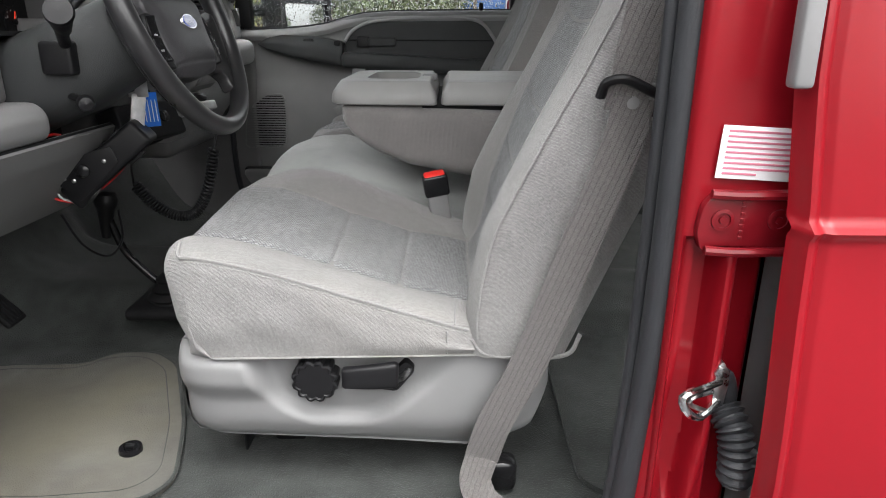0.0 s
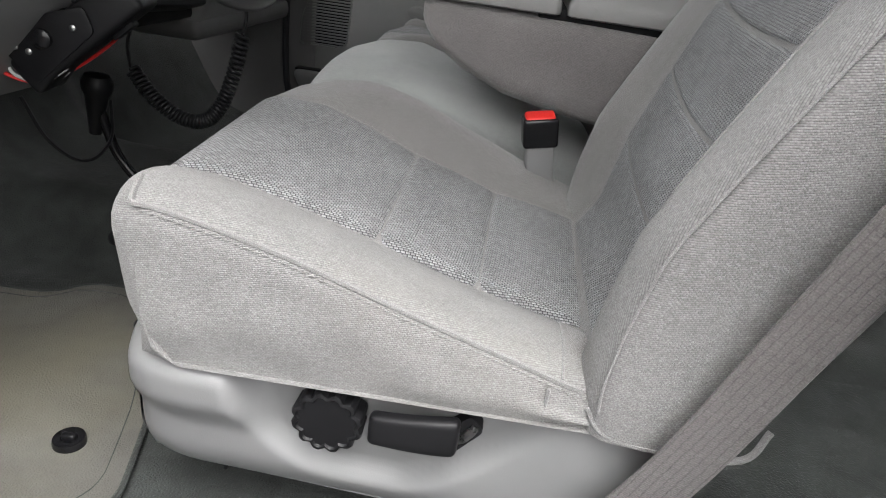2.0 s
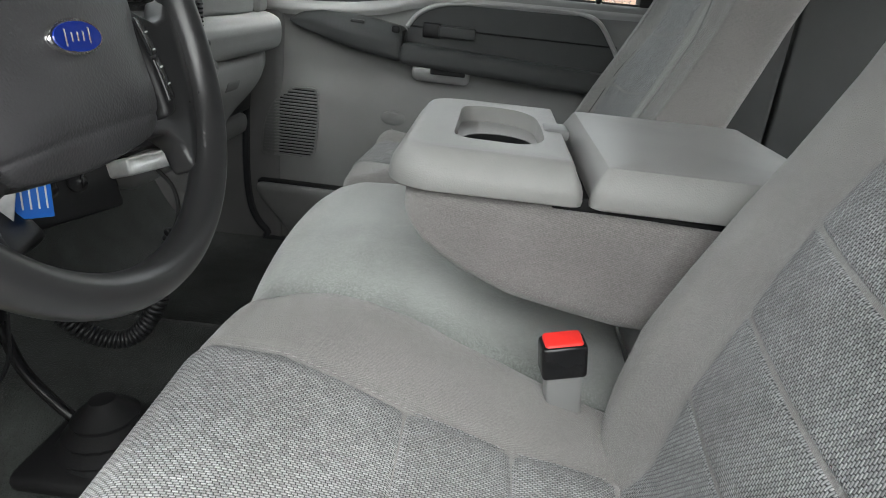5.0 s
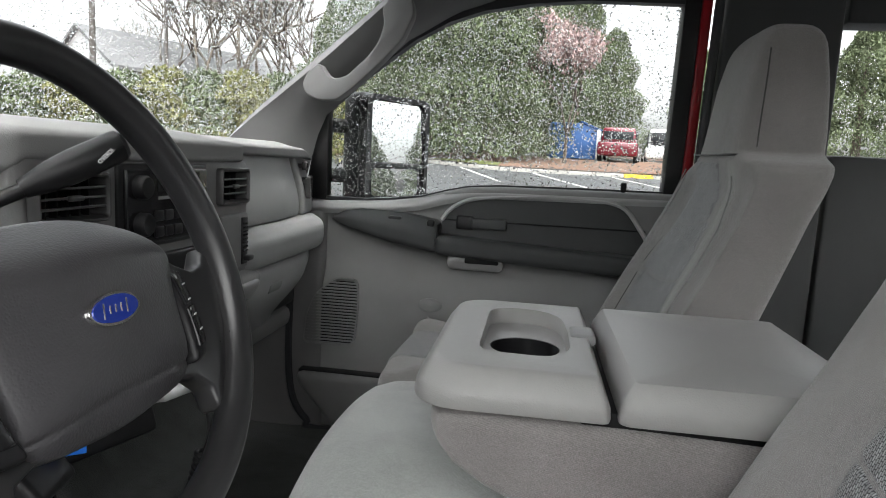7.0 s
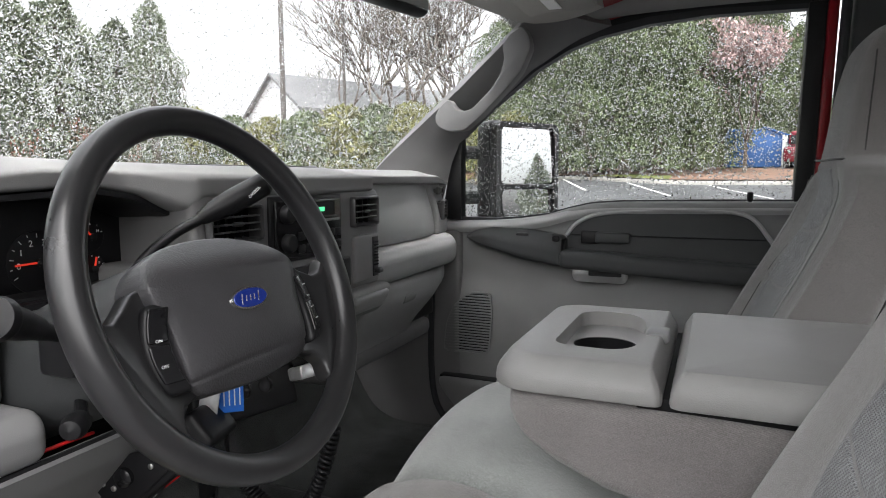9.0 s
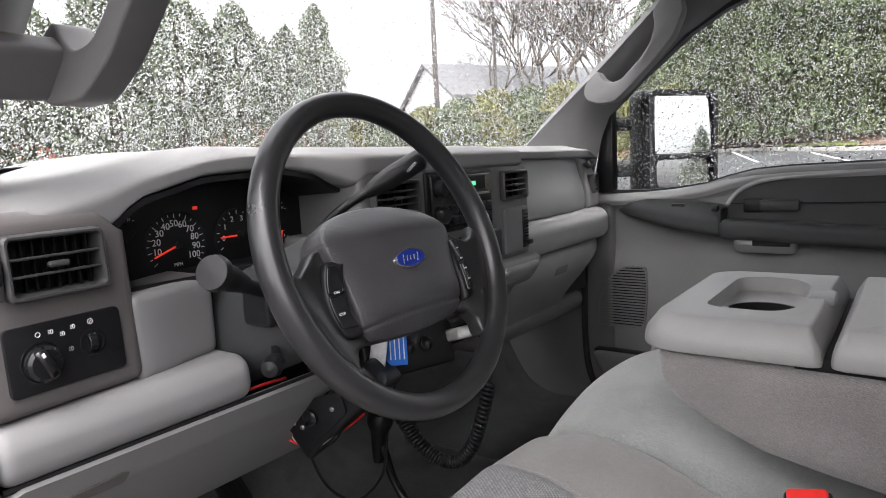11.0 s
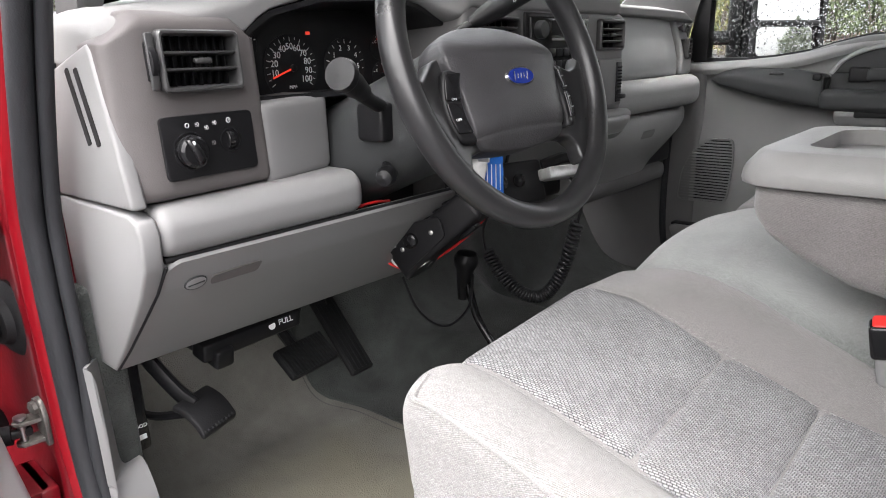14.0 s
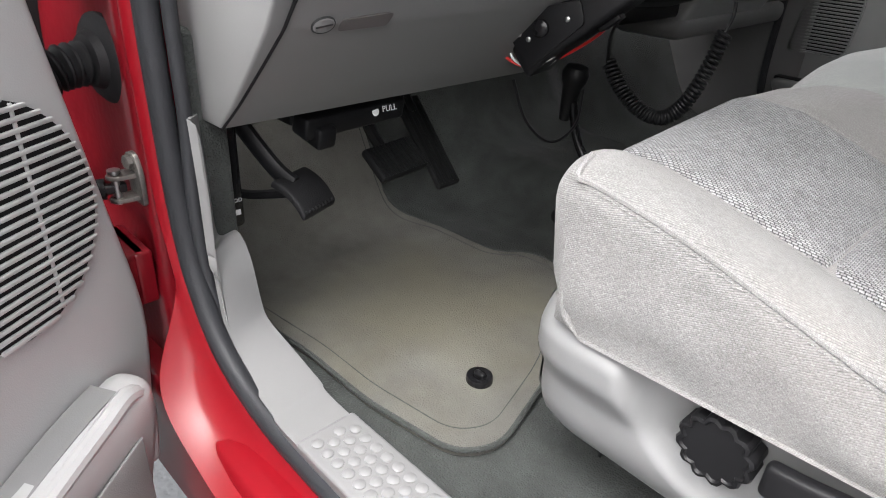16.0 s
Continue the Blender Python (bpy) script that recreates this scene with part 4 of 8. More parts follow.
# door opening: rubber seal, red flange, red jamb
LOOP = [(-0.33, 1.965), (-0.45, 1.80), (-0.575, 1.59), (-0.650, 1.42), (-0.664, 1.33), (-0.664, 1.22), (-0.658, 1.11), (-0.640, 1.035), (-0.595, 0.968), (-0.52, 0.932), (-0.40, 0.918), (-0.1, 0.916), (0.12, 0.918), (0.205, 0.93), (0.238, 0.985), (0.250, 1.10), (0.257, 1.25), (0.258, 1.50), (0.255, 1.80), (0.235, 1.96), (0.16, 2.03), (0.0, 2.045), (-0.2, 2.03)]
loop3 = smooth_line([(x, 0.595, z) for x, z in LOOP], 8, True)
structure("trim_door_seal", merge(sweep(loop3, round_section(0.0135, 12, 0.9), True, up=(0, 1, 0)), sweep(smooth_line([(x + (0.012 if x < -0.2 else -0.012 if x > 0.15 else 0), 0.612 if z > 1.12 else 0.606, z - 0.03 * (1 - soft(z, 1.0, 1.12))) for x, z in LOOP], 8, True), round_section(0.008, 8), True, up=(0, 1, 0))), SEAL, "black rubber door weatherstrip round the opening", "weatherstrip", 60)


def out_of(d, y):
    P = np.array(LOOP)
    c = np.array([-0.2, 1.45])
    T = np.roll(P, -1, 0) - np.roll(P, 1, 0)
    N = np.stack([T[:, 1], -T[:, 0]], 1)
    N /= np.linalg.norm(N, axis=1, keepdims=True)
    N *= np.sign(((P - c) * N).sum(1))[:, None]
    Q = P + d * (1 - 0.62 * soft(P[:, 1], 0.94, 1.03)[:, None]) * N
    yy = np.where(P[:, 1] > 0.94, np.maximum(y, 0.578), y) * soft(P[:, 1], 0.95, 1.04) + y * (1 - soft(P[:, 1], 0.95, 1.04))
    return smooth_line([(a, c, b) for (a, b), c in zip(Q, yy)], 8, True)


rings = [out_of(0.004, 0.612), out_of(0.012, 0.590), out_of(0.026, 0.583), out_of(0.040, 0.575), out_of(0.052, 0.555), out_of(0.056, 0.525)]
m = len(rings[0])
V = np.concatenate(rings)
F = [(i * m + a, i * m + (a + 1) % m, (i + 1) * m + (a + 1) % m, (i + 1) * m + a) for i in range(len(rings) - 1) for a in range(m)]
structure("wall_door_flange", (V, F), PAINT, "glossy red painted door opening flange", "door frame", 50)

# hinge pillar
structure("wall_hinge_pillar", rb(-0.93, -0.695, 0.578, 0.64, 0.86, 1.62, 0.012, (8, 2, 40), lambda x, y, z: (x, y + 0.016 * bell(z, 1.06, 0.03) * soft(-x, 0.70, 0.74) + 0.010 * bell(z, 1.35, 0.06) * soft(-x, 0.72, 0.76) - 0.012 * soft(-x, 0.84, 0.90), z), 3), PAINT_SHADED, "red painted door hinge pillar, scratched", "door frame", 40)
# solid near-black block, paints the shade of the gap behind the fender
structure("wall_fender_edge", rb(-1.08, -0.92, 0.47, 0.60, 0.70, 1.50, 0.02), DARK_FILL, "black block painting the shaded gap behind the red front fender", "wall")
structure("wall_rocker", rb(-0.80, 2.2, 0.545, 0.60, 0.70, 0.892, 0.02, (6, 3, 4)), PAINT, "red painted rocker panel below the door", "wall")
step = thing("running_board", "grey plastic running board below the door opening", "running board", (-0.2, 0.42, 0.60))
part("tread", rb(-0.85, 1.6, 0.33, 0.52, 0.60, 0.66, 0.02, (8, 4, 2)), TRIM, step)
for x in (-0.6, 0.4, 1.3):
    part("bracket", rb(x - 0.03, x + 0.03, 0.45, 0.60, 0.59, 0.64, 0.005), BLACK, step)
hz = thing("harness_boot", "black ribbed rubber wiring boot between pillar and door", "wiring boot", (-0.752, 0.575, 1.267))
part("flange", lathe([(0.046, 0.0), (0.046, 0.004), (0.040, 0.009), (0.030, 0.012), (0.026, 0.020), (0.022, 0.022)], 32, facing((-0.752, 0.580, 1.262), (0.15, -1, 0))), RUBBER, hz)
line = smooth_line([(-0.750, 0.562, 1.260), (-0.744, 0.530, 1.258), (-0.745, 0.50, 1.245), (-0.76, 0.47, 1.225)], 20)
sc = 1 + 0.16 * np.sin(np.arange(len(line)) * 1.25)
part("bellows", sweep(line, round_section(0.020, 16), scale=sc), RUBBER, hz)
ck = thing("door_check", "steel door check strap bolted to the red pillar", "door check", (-0.735, 0.585, 1.147))
part("base_plate", prism(rounded([(-0.732, 1.112), (-0.700, 1.112), (-0.698, 1.150), (-0.706, 1.172), (-0.722, 1.172), (-0.734, 1.150)], 0.006), "y", 0.5735, 0.5795, 0.0015), DULL_STEEL, ck, "weathered grey steel plate")
for z in (1.147, 1.121):
    part("clevis_ear", prism(rounded([(-0.730, 0.577), (-0.706, 0.577), (-0.708, 0.552), (-0.718, 0.544), (-0.728, 0.552)], 0.006), "z", z - 0.0025, z + 0.0025, 0.001), DULL_STEEL, ck)
part("bolt", lathe([(0.0105, 0), (0.0105, 0.0025), (0.0078, 0.003), (0.0078, 0.0075), (0.006, 0.0085), (0, 0.0085)], 6, facing((-0.714, 0.5740, 1.162), (0.2, -1, 0))), DULL_STEEL, ck)
part("pivot_pin", lathe([(0.0045, -0.018), (0.0045, 0.018), (0.007, 0.018), (0.007, 0.021), (0, 0.022)], 12, pose(-0.718, 0.555, 1.134)), METAL, ck)
part("strap", rb(-0.7235, -0.7125, 0.40, 0.565, 1.1285, 1.1395, 0.003, (1, 8, 1), lambda x, y, z: (x - 0.35 * np.clip(0.555 - y, 0, 1), y, z)), BLACK, ck, "black check strap")
part("stop", tube([(-0.722, 0.545, 1.134), (-0.728, 0.530, 1.134)], 0.0115, 12, smooth=2), RUBBER, ck)
# rear pillar, rear door and what is bolted to them
structure("wall_b_pillar", rb(0.262, 0.36, 0.570, 0.64, 0.90, 2.05, 0.010, (34, 2, 70), lambda x, y, z: (x, y + soft(0.60 - y, 0, 0.02) * (1 - soft(z, 1.312, 1.330)) * (0.026 * soft(x, 0.266, 0.272) * (1 - soft(x + 0.10 * np.clip(1.12 - z, 0, 1), 0.298, 0.306)) * soft(z, 0.98, 1.05) - 0.006 * bell(x + 0.10 * np.clip(1.12 - z, 0, 1), 0.309, 0.006) + 0.035 * soft(x, 0.316, 0.326)), z), 3), PAINT, "red painted door pillar with a stepped recess", "door frame", 40)


def rear_side(u, z):
    y = 0.505 + 0.012 * soft(z, 1.352, 1.362) - 0.006 * soft(z, 1.345, 1.353) + 0.14 * np.clip(z - 1.36, 0, 2) * 0.55 - 0.02 * soft(1.36 - z, 0, 0.25)
    lip = 0.022 * (1 - soft(u, 0.334, 0.342)) + 0.004 * bell(u, 0.352, 0.004)
    return u - 0.008 * soft(z, 1.37, 1.45) * (u < 0.40), y + lip, z


door2 = thing("rear_door", "closed red rear truck door with a body crease", "vehicle door", (0.9, 0.52, 0.66), kind="structure")
part("skin", sheet(rear_side, np.concatenate([np.linspace(0.334, 0.362, 12), np.linspace(0.39, 1.55, 8)]), np.concatenate([np.linspace(0.66, 1.33, 14), np.linspace(1.34, 1.37, 10), np.linspace(1.40, 1.62, 4)]), 0.02), PAINT, door2, "", 50)
part("window_frame", rb(0.365, 0.43, 0.55, 0.60, 1.60, 2.05, 0.01, (2, 2, 8), lambda x, y, z: (x, y + 0.077 * (z - 1.6), z)), PAINT, door2)
part("edge_seal", rb(0.312, 0.328, 0.512, 0.530, 1.465, 1.98, 0.004, (1, 1, 10), lambda x, y, z: (x, y + 0.03 * (z - 1.46), z)), TRIM, door2, "grey rubber edge strip")
part("pane", rb(0.43, 1.45, 0.575, 0.58, 1.60, 2.0, 0.001), CLEAR, door2).visible_shadow = False

lb = thing("warning_label", "white sticker with rows of reddish print on the red pillar", "label", (0.32, 0.57, 1.405))
T = facing((0.322, 0.566, 1.406), (0, -1, 0.02))
part("paper", moved(rb(-0.038, 0.036, -0.023, 0.023, 0, 0.0008, 0.0003), T @ pose(0, 0, 0.0005, 0, 0, -3)), PAPER, lb)
for i in range(9):
    w = (0.064, 0.06, 0.062, 0.063, 0.06, 0.062, 0.061, 0.058, 0.03)[i]
    part("print_line", moved(rb(-0.033, -0.033 + w, 0.0175 - i * 0.0046, 0.0195 - i * 0.0046, 0.0012, 0.0016, 0.0001), T @ pose(0, 0, 0.0005, 0, 0, -3)), PINK, lb)
br = thing("seat_belt_reinforcement", "red painted steel bracket with stamped bolt holes", "bracket", (0.32, 0.57, 1.345))
part("plate", prism(rounded([(0.278, 1.318), (0.285, 1.324), (0.36, 1.322), (0.36, 1.374), (0.285, 1.372), (0.275, 1.360), (0.272, 1.335)], 0.006), "y", 0.560, 0.570, 0.002), PAINT_SHADED, br)
for z in (1.320, 1.372):
    part("flange", tube([(0.280, 0.558, z), (0.31, 0.556, z - 0.001), (0.358, 0.556, z)], 0.0045, 8), PAINT_SHADED, br)
for x in (0.293, 0.343):
    part("boss", lathe([(0.010, 0), (0.010, 0.003), (0.007, 0.0035), (0.007, 0.0015), (0.0035, 0.0015), (0.003, 0.003)], 20, facing((x, 0.561, 1.348), (0, -1, 0))), PAINT_SHADED, br)
for i in range(7):
    part("stamp", rb(0.3085, 0.3125, 0.5590, 0.5604, 1.330 + i * 0.0055, 1.3333 + i * 0.0055, 0.0004), PAINT_SHADED, br)
st = thing("door_striker", "bright steel door striker loop on the red pillar", "striker", (0.30, 0.585, 1.175))
part("plate", prism(rounded([(0.309, 1.145), (0.322, 1.145), (0.326, 1.185), (0.318, 1.205), (0.308, 1.195)], 0.005), "y", 0.565, 0.575, 0.001), METAL, st)
part("loop", tube([(0.318, 0.568, 1.160), (0.293, 0.545, 1.156), (0.276, 0.535, 1.167), (0.270, 0.535, 1.183), (0.286, 0.543, 1.186), (0.316, 0.566, 1.182)], 0.0042, 10, smooth=3), CHROME, st)
part("loop_bar", tube([(0.300, 0.552, 1.158), (0.280, 0.541, 1.172), (0.283, 0.541, 1.180), (0.306, 0.556, 1.177)], 0.0026, 8, smooth=3), METAL, st)
part("bolt", lathe([(0.0075, 0), (0.0075, 0.004), (0.004, 0.005)], 6, facing((0.316, 0.566, 1.193), (0, -1, 0))), METAL, st)
rb2 = thing("rear_harness_boot", "grey ribbed rubber wiring boot at the rear door", "wiring boot", (0.345, 0.57, 1.15))
part("flange", lathe([(0.032, 0), (0.032, 0.005), (0.026, 0.010), (0.02, 0.012)], 28, facing((0.325, 0.580, 1.158), (0.3, -0.95, 0)) @ Matrix.Diagonal((0.5, 1, 1, 1))), SEAL, rb2)
line = smooth_line([(0.327, 0.572, 1.150), (0.333, 0.556, 1.135), (0.336, 0.548, 1.112), (0.338, 0.548, 1.08)], 16)
part("bellows", sweep(line, round_section(0.016, 14), scale=1 + 0.14 * np.sin(np.arange(len(line)) * 1.3)), SEAL, rb2)

# driver's belt: webbing, guide, anchor
bt = thing("seat_belt", "grey woven seat belt hanging beside the seat back", "seat belt", (0.09, 0.75, 0.93))


def strap(pts, wide, name, tw):
    P = smooth_line(pts, 10)
    s = np.array([(a * wide / 2, b * 0.0012) for a, b in ((-1, -1), (1, -1), (1, 1), (-1, 1))])
    T = np.gradient(P, axis=0)
    V = []
    for i in range(len(P)):
        t = T[i] / np.linalg.norm(T[i])
        a = np.array(tw[0]) + (np.array(tw[1]) - np.array(tw[0])) * i / (len(P) - 1)
        side = a - t * (a @ t)
        side /= np.linalg.norm(side)
        nn = np.cross(t, side)
        V.append(P[i] + s[:, :1] * side + s[:, 1:] * nn)
    m = 4
    F = [(i * m + a, i * m + (a + 1) % m, (i + 1) * m + (a + 1) % m, (i + 1) * m + a) for i in range(len(P) - 1) for a in range(m)]
    return part(name, (np.concatenate(V), F + [(0, 1, 2, 3), tuple(range(len(V) * 4 - 4, len(V) * 4))]), BELT, bt)


strap([(0.098, 0.752, 0.955), (0.115, 0.742, 1.02), (0.155, 0.733, 1.115), (0.20, 0.722, 1.26), (0.236, 0.712, 1.38), (0.247, 0.708, 1.44)], 0.046, "lap_webbing", ((0.95, -0.1, 0.0), (0.95, 0.1, 0)))
strap([(0.238, 0.712, 1.425), (0.246, 0.703, 1.50), (0.262, 0.694, 1.62), (0.285, 0.690, 1.80), (0.30, 0.69, 1.90)], 0.046, "shoulder_webbing", ((0.95, 0.1, 0.0), (0.95, 0.1, 0)))
strap([(0.098, 0.752, 0.955), (0.090, 0.745, 0.925), (0.098, 0.735, 0.905), (0.115, 0.72, 0.898)], 0.044, "webbing_end", ((0.95, -0.1, 0.0), (0.9, 0.5, 0)))
part("guide", sweep(smooth_line([(0.210, 0.708, 1.440), (0.214, 0.700, 1.455), (0.232, 0.694, 1.459), (0.258, 0.697, 1.448), (0.272, 0.703, 1.44), (0.274, 0.715, 1.42)], 5), round_section(0.006, 10, 0.8)), BLACK, bt, "black plastic belt guide")
part("rivet", lathe([(0.0068, 0), (0.0068, 0.0025), (0.004, 0.0035), (0, 0.0037)], 18, facing((0.245, 0.709, 1.434), (0, -1, 0.05))), TRIM, bt)
part("anchor_cover", rb(0.095, 0.150, 0.765, 0.80, 0.885, 0.935, 0.012, (2, 2, 2)), BLACK_GLOSS, bt)

# far and rear walls, roof
structure("wall_rear", merge(rb(1.40, 1.46, 0.56, 2.36, 0.88, 1.58, 0.01), rb(1.40, 1.46, 0.56, 2.36, 1.98, 2.06, 0.01), rb(1.40, 1.46, 0.56, 0.74, 1.58, 1.98, 0.004), rb(1.40, 1.46, 2.18, 2.36, 1.58, 1.98, 0.004)), DASH_DARK, "dark rear cab wall with a wide window", "wall")
back_pane = structure("window_back", rb(1.428, 1.433, 0.73, 2.19, 1.57, 1.99, 0.001), CLEAR, "rear window pane of the cab", "window")
back_pane.visible_shadow = False
structure("wall_rear_far", merge(rb(0.62, 1.40, 2.27, 2.36, 0.86, 1.68, 0.01), rb(0.62, 1.40, 2.27, 2.36, 1.98, 2.06, 0.005), rb(1.25, 1.40, 2.27, 2.36, 1.68, 1.98, 0.004)), DOOR_DARK, "dark rear door panel with a window", "wall")
structure("window_rear", rb(0.60, 1.26, 2.325, 2.33, 1.67, 1.99, 0.001), CLEAR, "rear side window pane", "window").visible_shadow = False
structure("ceiling", sheet(lambda u, v: (u, v, 2.09 - 0.03 * ((v - MID) / 0.86) ** 4 - 0.03 * soft(-u, 0.15, 0.46)), np.linspace(-0.46, 1.42, 20), np.linspace(0.60, 2.32, 24), -0.02), HEADLINER, "grey cloth headliner", "ceiling", 60)
structure("roof", sheet(lambda u, v: (-0.565 + 0.17 * ((v - MID) / 0.72) ** 2 + u * (2.02 - 0.17 * ((v - MID) / 0.72) ** 2), v, 2.15 - 0.05 * ((v - MID) / 0.9) ** 4 - 0.085 * (1 - soft(u, 0.0, 0.25))), np.linspace(0, 1, 20), np.linspace(0.57, 2.35, 24), 0.02), PAINT, "red painted cab roof", "roof", 60)

# ---- dashboard ----
da = thing("dashboard", "grey moulded truck dashboard with instrument hood", "dashboard", (-0.75, MID, 1.2))
HOOD = [(0.60, 1.538), (0.655, 1.540), (0.685, 1.562), (0.70, 1.566), (0.795, 1.566), (0.806, 1.574), (0.815, 1.582), (0.834, 1.593), (0.908, 1.611), (1.018, 1.616), (1.076, 1.607), (1.100, 1.595), (1.122, 1.585), (1.14, 1.598), (1.6, 1.600), (1.62, 1.612), (2.3, 1.606)]
FACE = [(0.60, -0.536), (0.66, -0.5325), (0.70, -0.5350), (0.80, -0.5445), (0.83, -0.5460), (0.90, -0.548), (1.00, -0.556), (1.06, -0.552), (1.10, -0.532), (1.13, -0.511), (1.20, -0.505), (1.40, -0.499), (1.56, -0.502), (1.66, -0.575), (1.75, -0.598), (2.06, -0.605), (2.25, -0.63)]


def pad(x, y, z):
    w = np.clip((z - 1.53) / 0.12, 0, 1)
    w = w + (w ** 1.8 - w) * (1 - soft(y, 0.72, 0.92))
    top = 1.645 - 0.050 * soft(0.98 - y, 0, 0.34) - 0.03 * soft(y - 2.12, 0, 0.12) + 0.006 * bell(y, 0.97, 0.14) - 0.012 * soft(x, -0.62, -0.53) + 0.004 * soft(-x, 0.7, 0.9)
    low = interp(y, HOOD)
    low = low + (1.56 - low) * soft(-x, 0.64, 0.74)
    s = (x + 1.08) / 0.57
    return -1.08 + s * (interp(y, FACE) + 1.08) + 0.09 * (1 - s) * ((y - MID) / 0.8) ** 2, y, low + w * (top - low)


part("top_pad", rb(-1.08, -0.51, 0.642, 2.235, 1.53, 1.65, 0.028, (26, 180, 6), pad, 5), DASH, da, "grey soft vinyl top with instrument hood", 50)
part("defroster_slot", rb(-0.93, -0.91, 1.0, 1.95, 1.640, 1.655, 0.003, (1, 12, 1), lambda x, y, z: (x + 0.09 * ((y - MID) / 0.8) ** 2, y, z)), BLACK, da)


def hollow(target, shape):
    """Cuts the shape out of the target's mesh."""
    c = obj("cutter", shape, DARK_FILL)
    mod = target.modifiers.new("hollow", "BOOLEAN")
    mod.operation, mod.object, mod.solver = "DIFFERENCE", c, "EXACT"
    bpy.context.view_layer.update()
    solid = bpy.data.meshes.new_from_object(target.evaluated_get(bpy.context.evaluated_depsgraph_get()))
    target.modifiers.clear()
    target.data = solid
    solid.set_sharp_from_angle(angle=radians(40))
    bpy.data.objects.remove(c)


def vent(parent, y0, y1, z0, z1, x, rows=3, cols=8, skew=0.0, wheel=0, lean=0.0, through_panels=()):
    """An air outlet: bevelled frame, deep dark throat, broad slats before upright fins, an adjusting tab."""
    def k(s):
        P = np.array(s[0], float)
        P[:, 0] += skew * (P[:, 1] - (y0 + y1) / 2) + lean * (P[:, 2] - (z0 + z1) / 2)
        return P, s[1]

    def outline(d, r):
        return rounded([(y0 + d, z0 + d), (y1 - d, z0 + d), (y1 - d, z1 - d), (y0 + d, z1 - d)], r, 3)

    for target in through_panels:
        hollow(target, k(rb(x - 0.028, x + 0.02, y0 + 0.002, y1 - 0.002, z0 + 0.002, z1 - 0.002, 0.0)))
    loops = [(0.0, -0.006, 0.007), (0.0, 0.003, 0.007), (0.0016, 0.0055, 0.006), (0.0036, 0.0055, 0.005), (0.0055, 0.001, 0.004), (0.0058, -0.027, 0.004)]
    v = part("air_vent", k(loft([np.array([(x + dx, a, b) for a, b in outline(d, r)]) for d, dx, r in loops], False)), VENT, parent, "dark grey louvred air outlet")
    # near-black back plate and black fins paint in the throat's shade
    part("throat", k(rb(x - 0.0275, x - 0.0262, y0 + 0.003, y1 - 0.003, z0 + 0.003, z1 - 0.003, 0.0005)), DARK_FILL, v)
    h = (z1 - z0 - 0.012) / rows
    for r in range(1, rows):
        z = z0 + 0.006 + r * h
        part("slat", k(rb(x - 0.016, x + 0.0025, y0 + 0.005, y1 - 0.005, z - 0.0013, z + 0.0013, 0.001, (2, 1, 1), lambda a, b, c: (a, b, c + 0.12 * (a - x)))), VENT, v)
    for c in range(cols):
        y = y0 + 0.006 + (c + 0.5) * (y1 - y0 - 0.012) / cols
        part("fin", k(rb(x - 0.020, x - 0.011, y - 0.0007, y + 0.0007, z0 + 0.005, z1 - 0.005, 0.0004, k=1)), BLACK, v)
    if rows < 5:
        part("tab", k(rb(x - 0.001, x + 0.0065, (y0 + y1) / 2 - 0.0095, (y0 + y1) / 2 + 0.0095, (z0 + z1) / 2 - 0.0028, (z0 + z1) / 2 + 0.0028, 0.0024, k=3)), VENT, v)
    if wheel:
        yy = y0 - 0.0055 if wheel < 0 else y1 + 0.0055
        part("wheel_slot", k(rb(x - 0.004, x + 0.0005, yy - 0.0045, yy + 0.0045, (z0 + z1) / 2 - 0.026, (z0 + z1) / 2 + 0.026, 0.003)), VENT, v)
        n, ring = 40, []
        for i in range(n):
            t = 2 * math.pi * i / n
            ring.append((0.0172 + 0.0006 * (i % 2), t))
        w = loft([np.array([(x - 0.012 + f * r * math.cos(t), yy + d, (z0 + z1) / 2 + f * r * math.sin(t)) for r, t in ring]) for d, f in ((-0.0032, 0.94), (-0.0026, 1), (0.0026, 1), (0.0032, 0.94))])
        part("thumbwheel", k(w), BLACK, v)
    return v


# outer panel with vent and light switch; its face leans back and turns towards the driver
def on_face(s):
    P = np.array(s[0], float)
    P[:, 0] += 0.513 - 0.5145 - 0.11 * (P[:, 1] - 0.676) - 0.06 * (P[:, 2] - 1.431)
    return P, s[1]


def bezel(x, y, z):
    f = soft(x, -0.60, -0.53)
    over = 0.012 * soft(z, 1.572, 1.592) ** 2
    z = z - 0.022 * soft(y, 0.775, 0.806) * soft(z, 1.555, 1.59) - 0.024 * soft(0.680 - y, 0, 0.036) * soft(z, 1.545, 1.59)
    return x + f * (-0.11 * (y - 0.676) - 0.06 * (z - 1.431) - over - 0.008 * soft(0.675 - y, 0, 0.03)), y - 0.004 * f * soft(z, 1.40, 1.44) * soft(0.69 - y, 0, 0.04), z


vp = part("vent_panel", rb(-0.66, -0.5155, 0.6425, 0.806, 1.4105, 1.590, 0.012, (8, 18, 24), bezel, 4), BEZEL, da, "taupe grey outer dash panel", 60)
vent(da, 0.684, 0.7745, 1.513, 1.571, -0.5185, 3, 8, -0.11, -1, -0.06, (vp,))
sw = part("light_switch_panel", on_face(prism(rounded([(0.6765, 1.430), (0.7835, 1.430), (0.7835, 1.491), (0.6765, 1.491)], 0.006), "x", -0.520, -0.5105, 0.0012)), BLACK, da, "black headlamp switch plate")
T = facing((-0.511, 0.7050, 1.4565), (1, 0, 0))
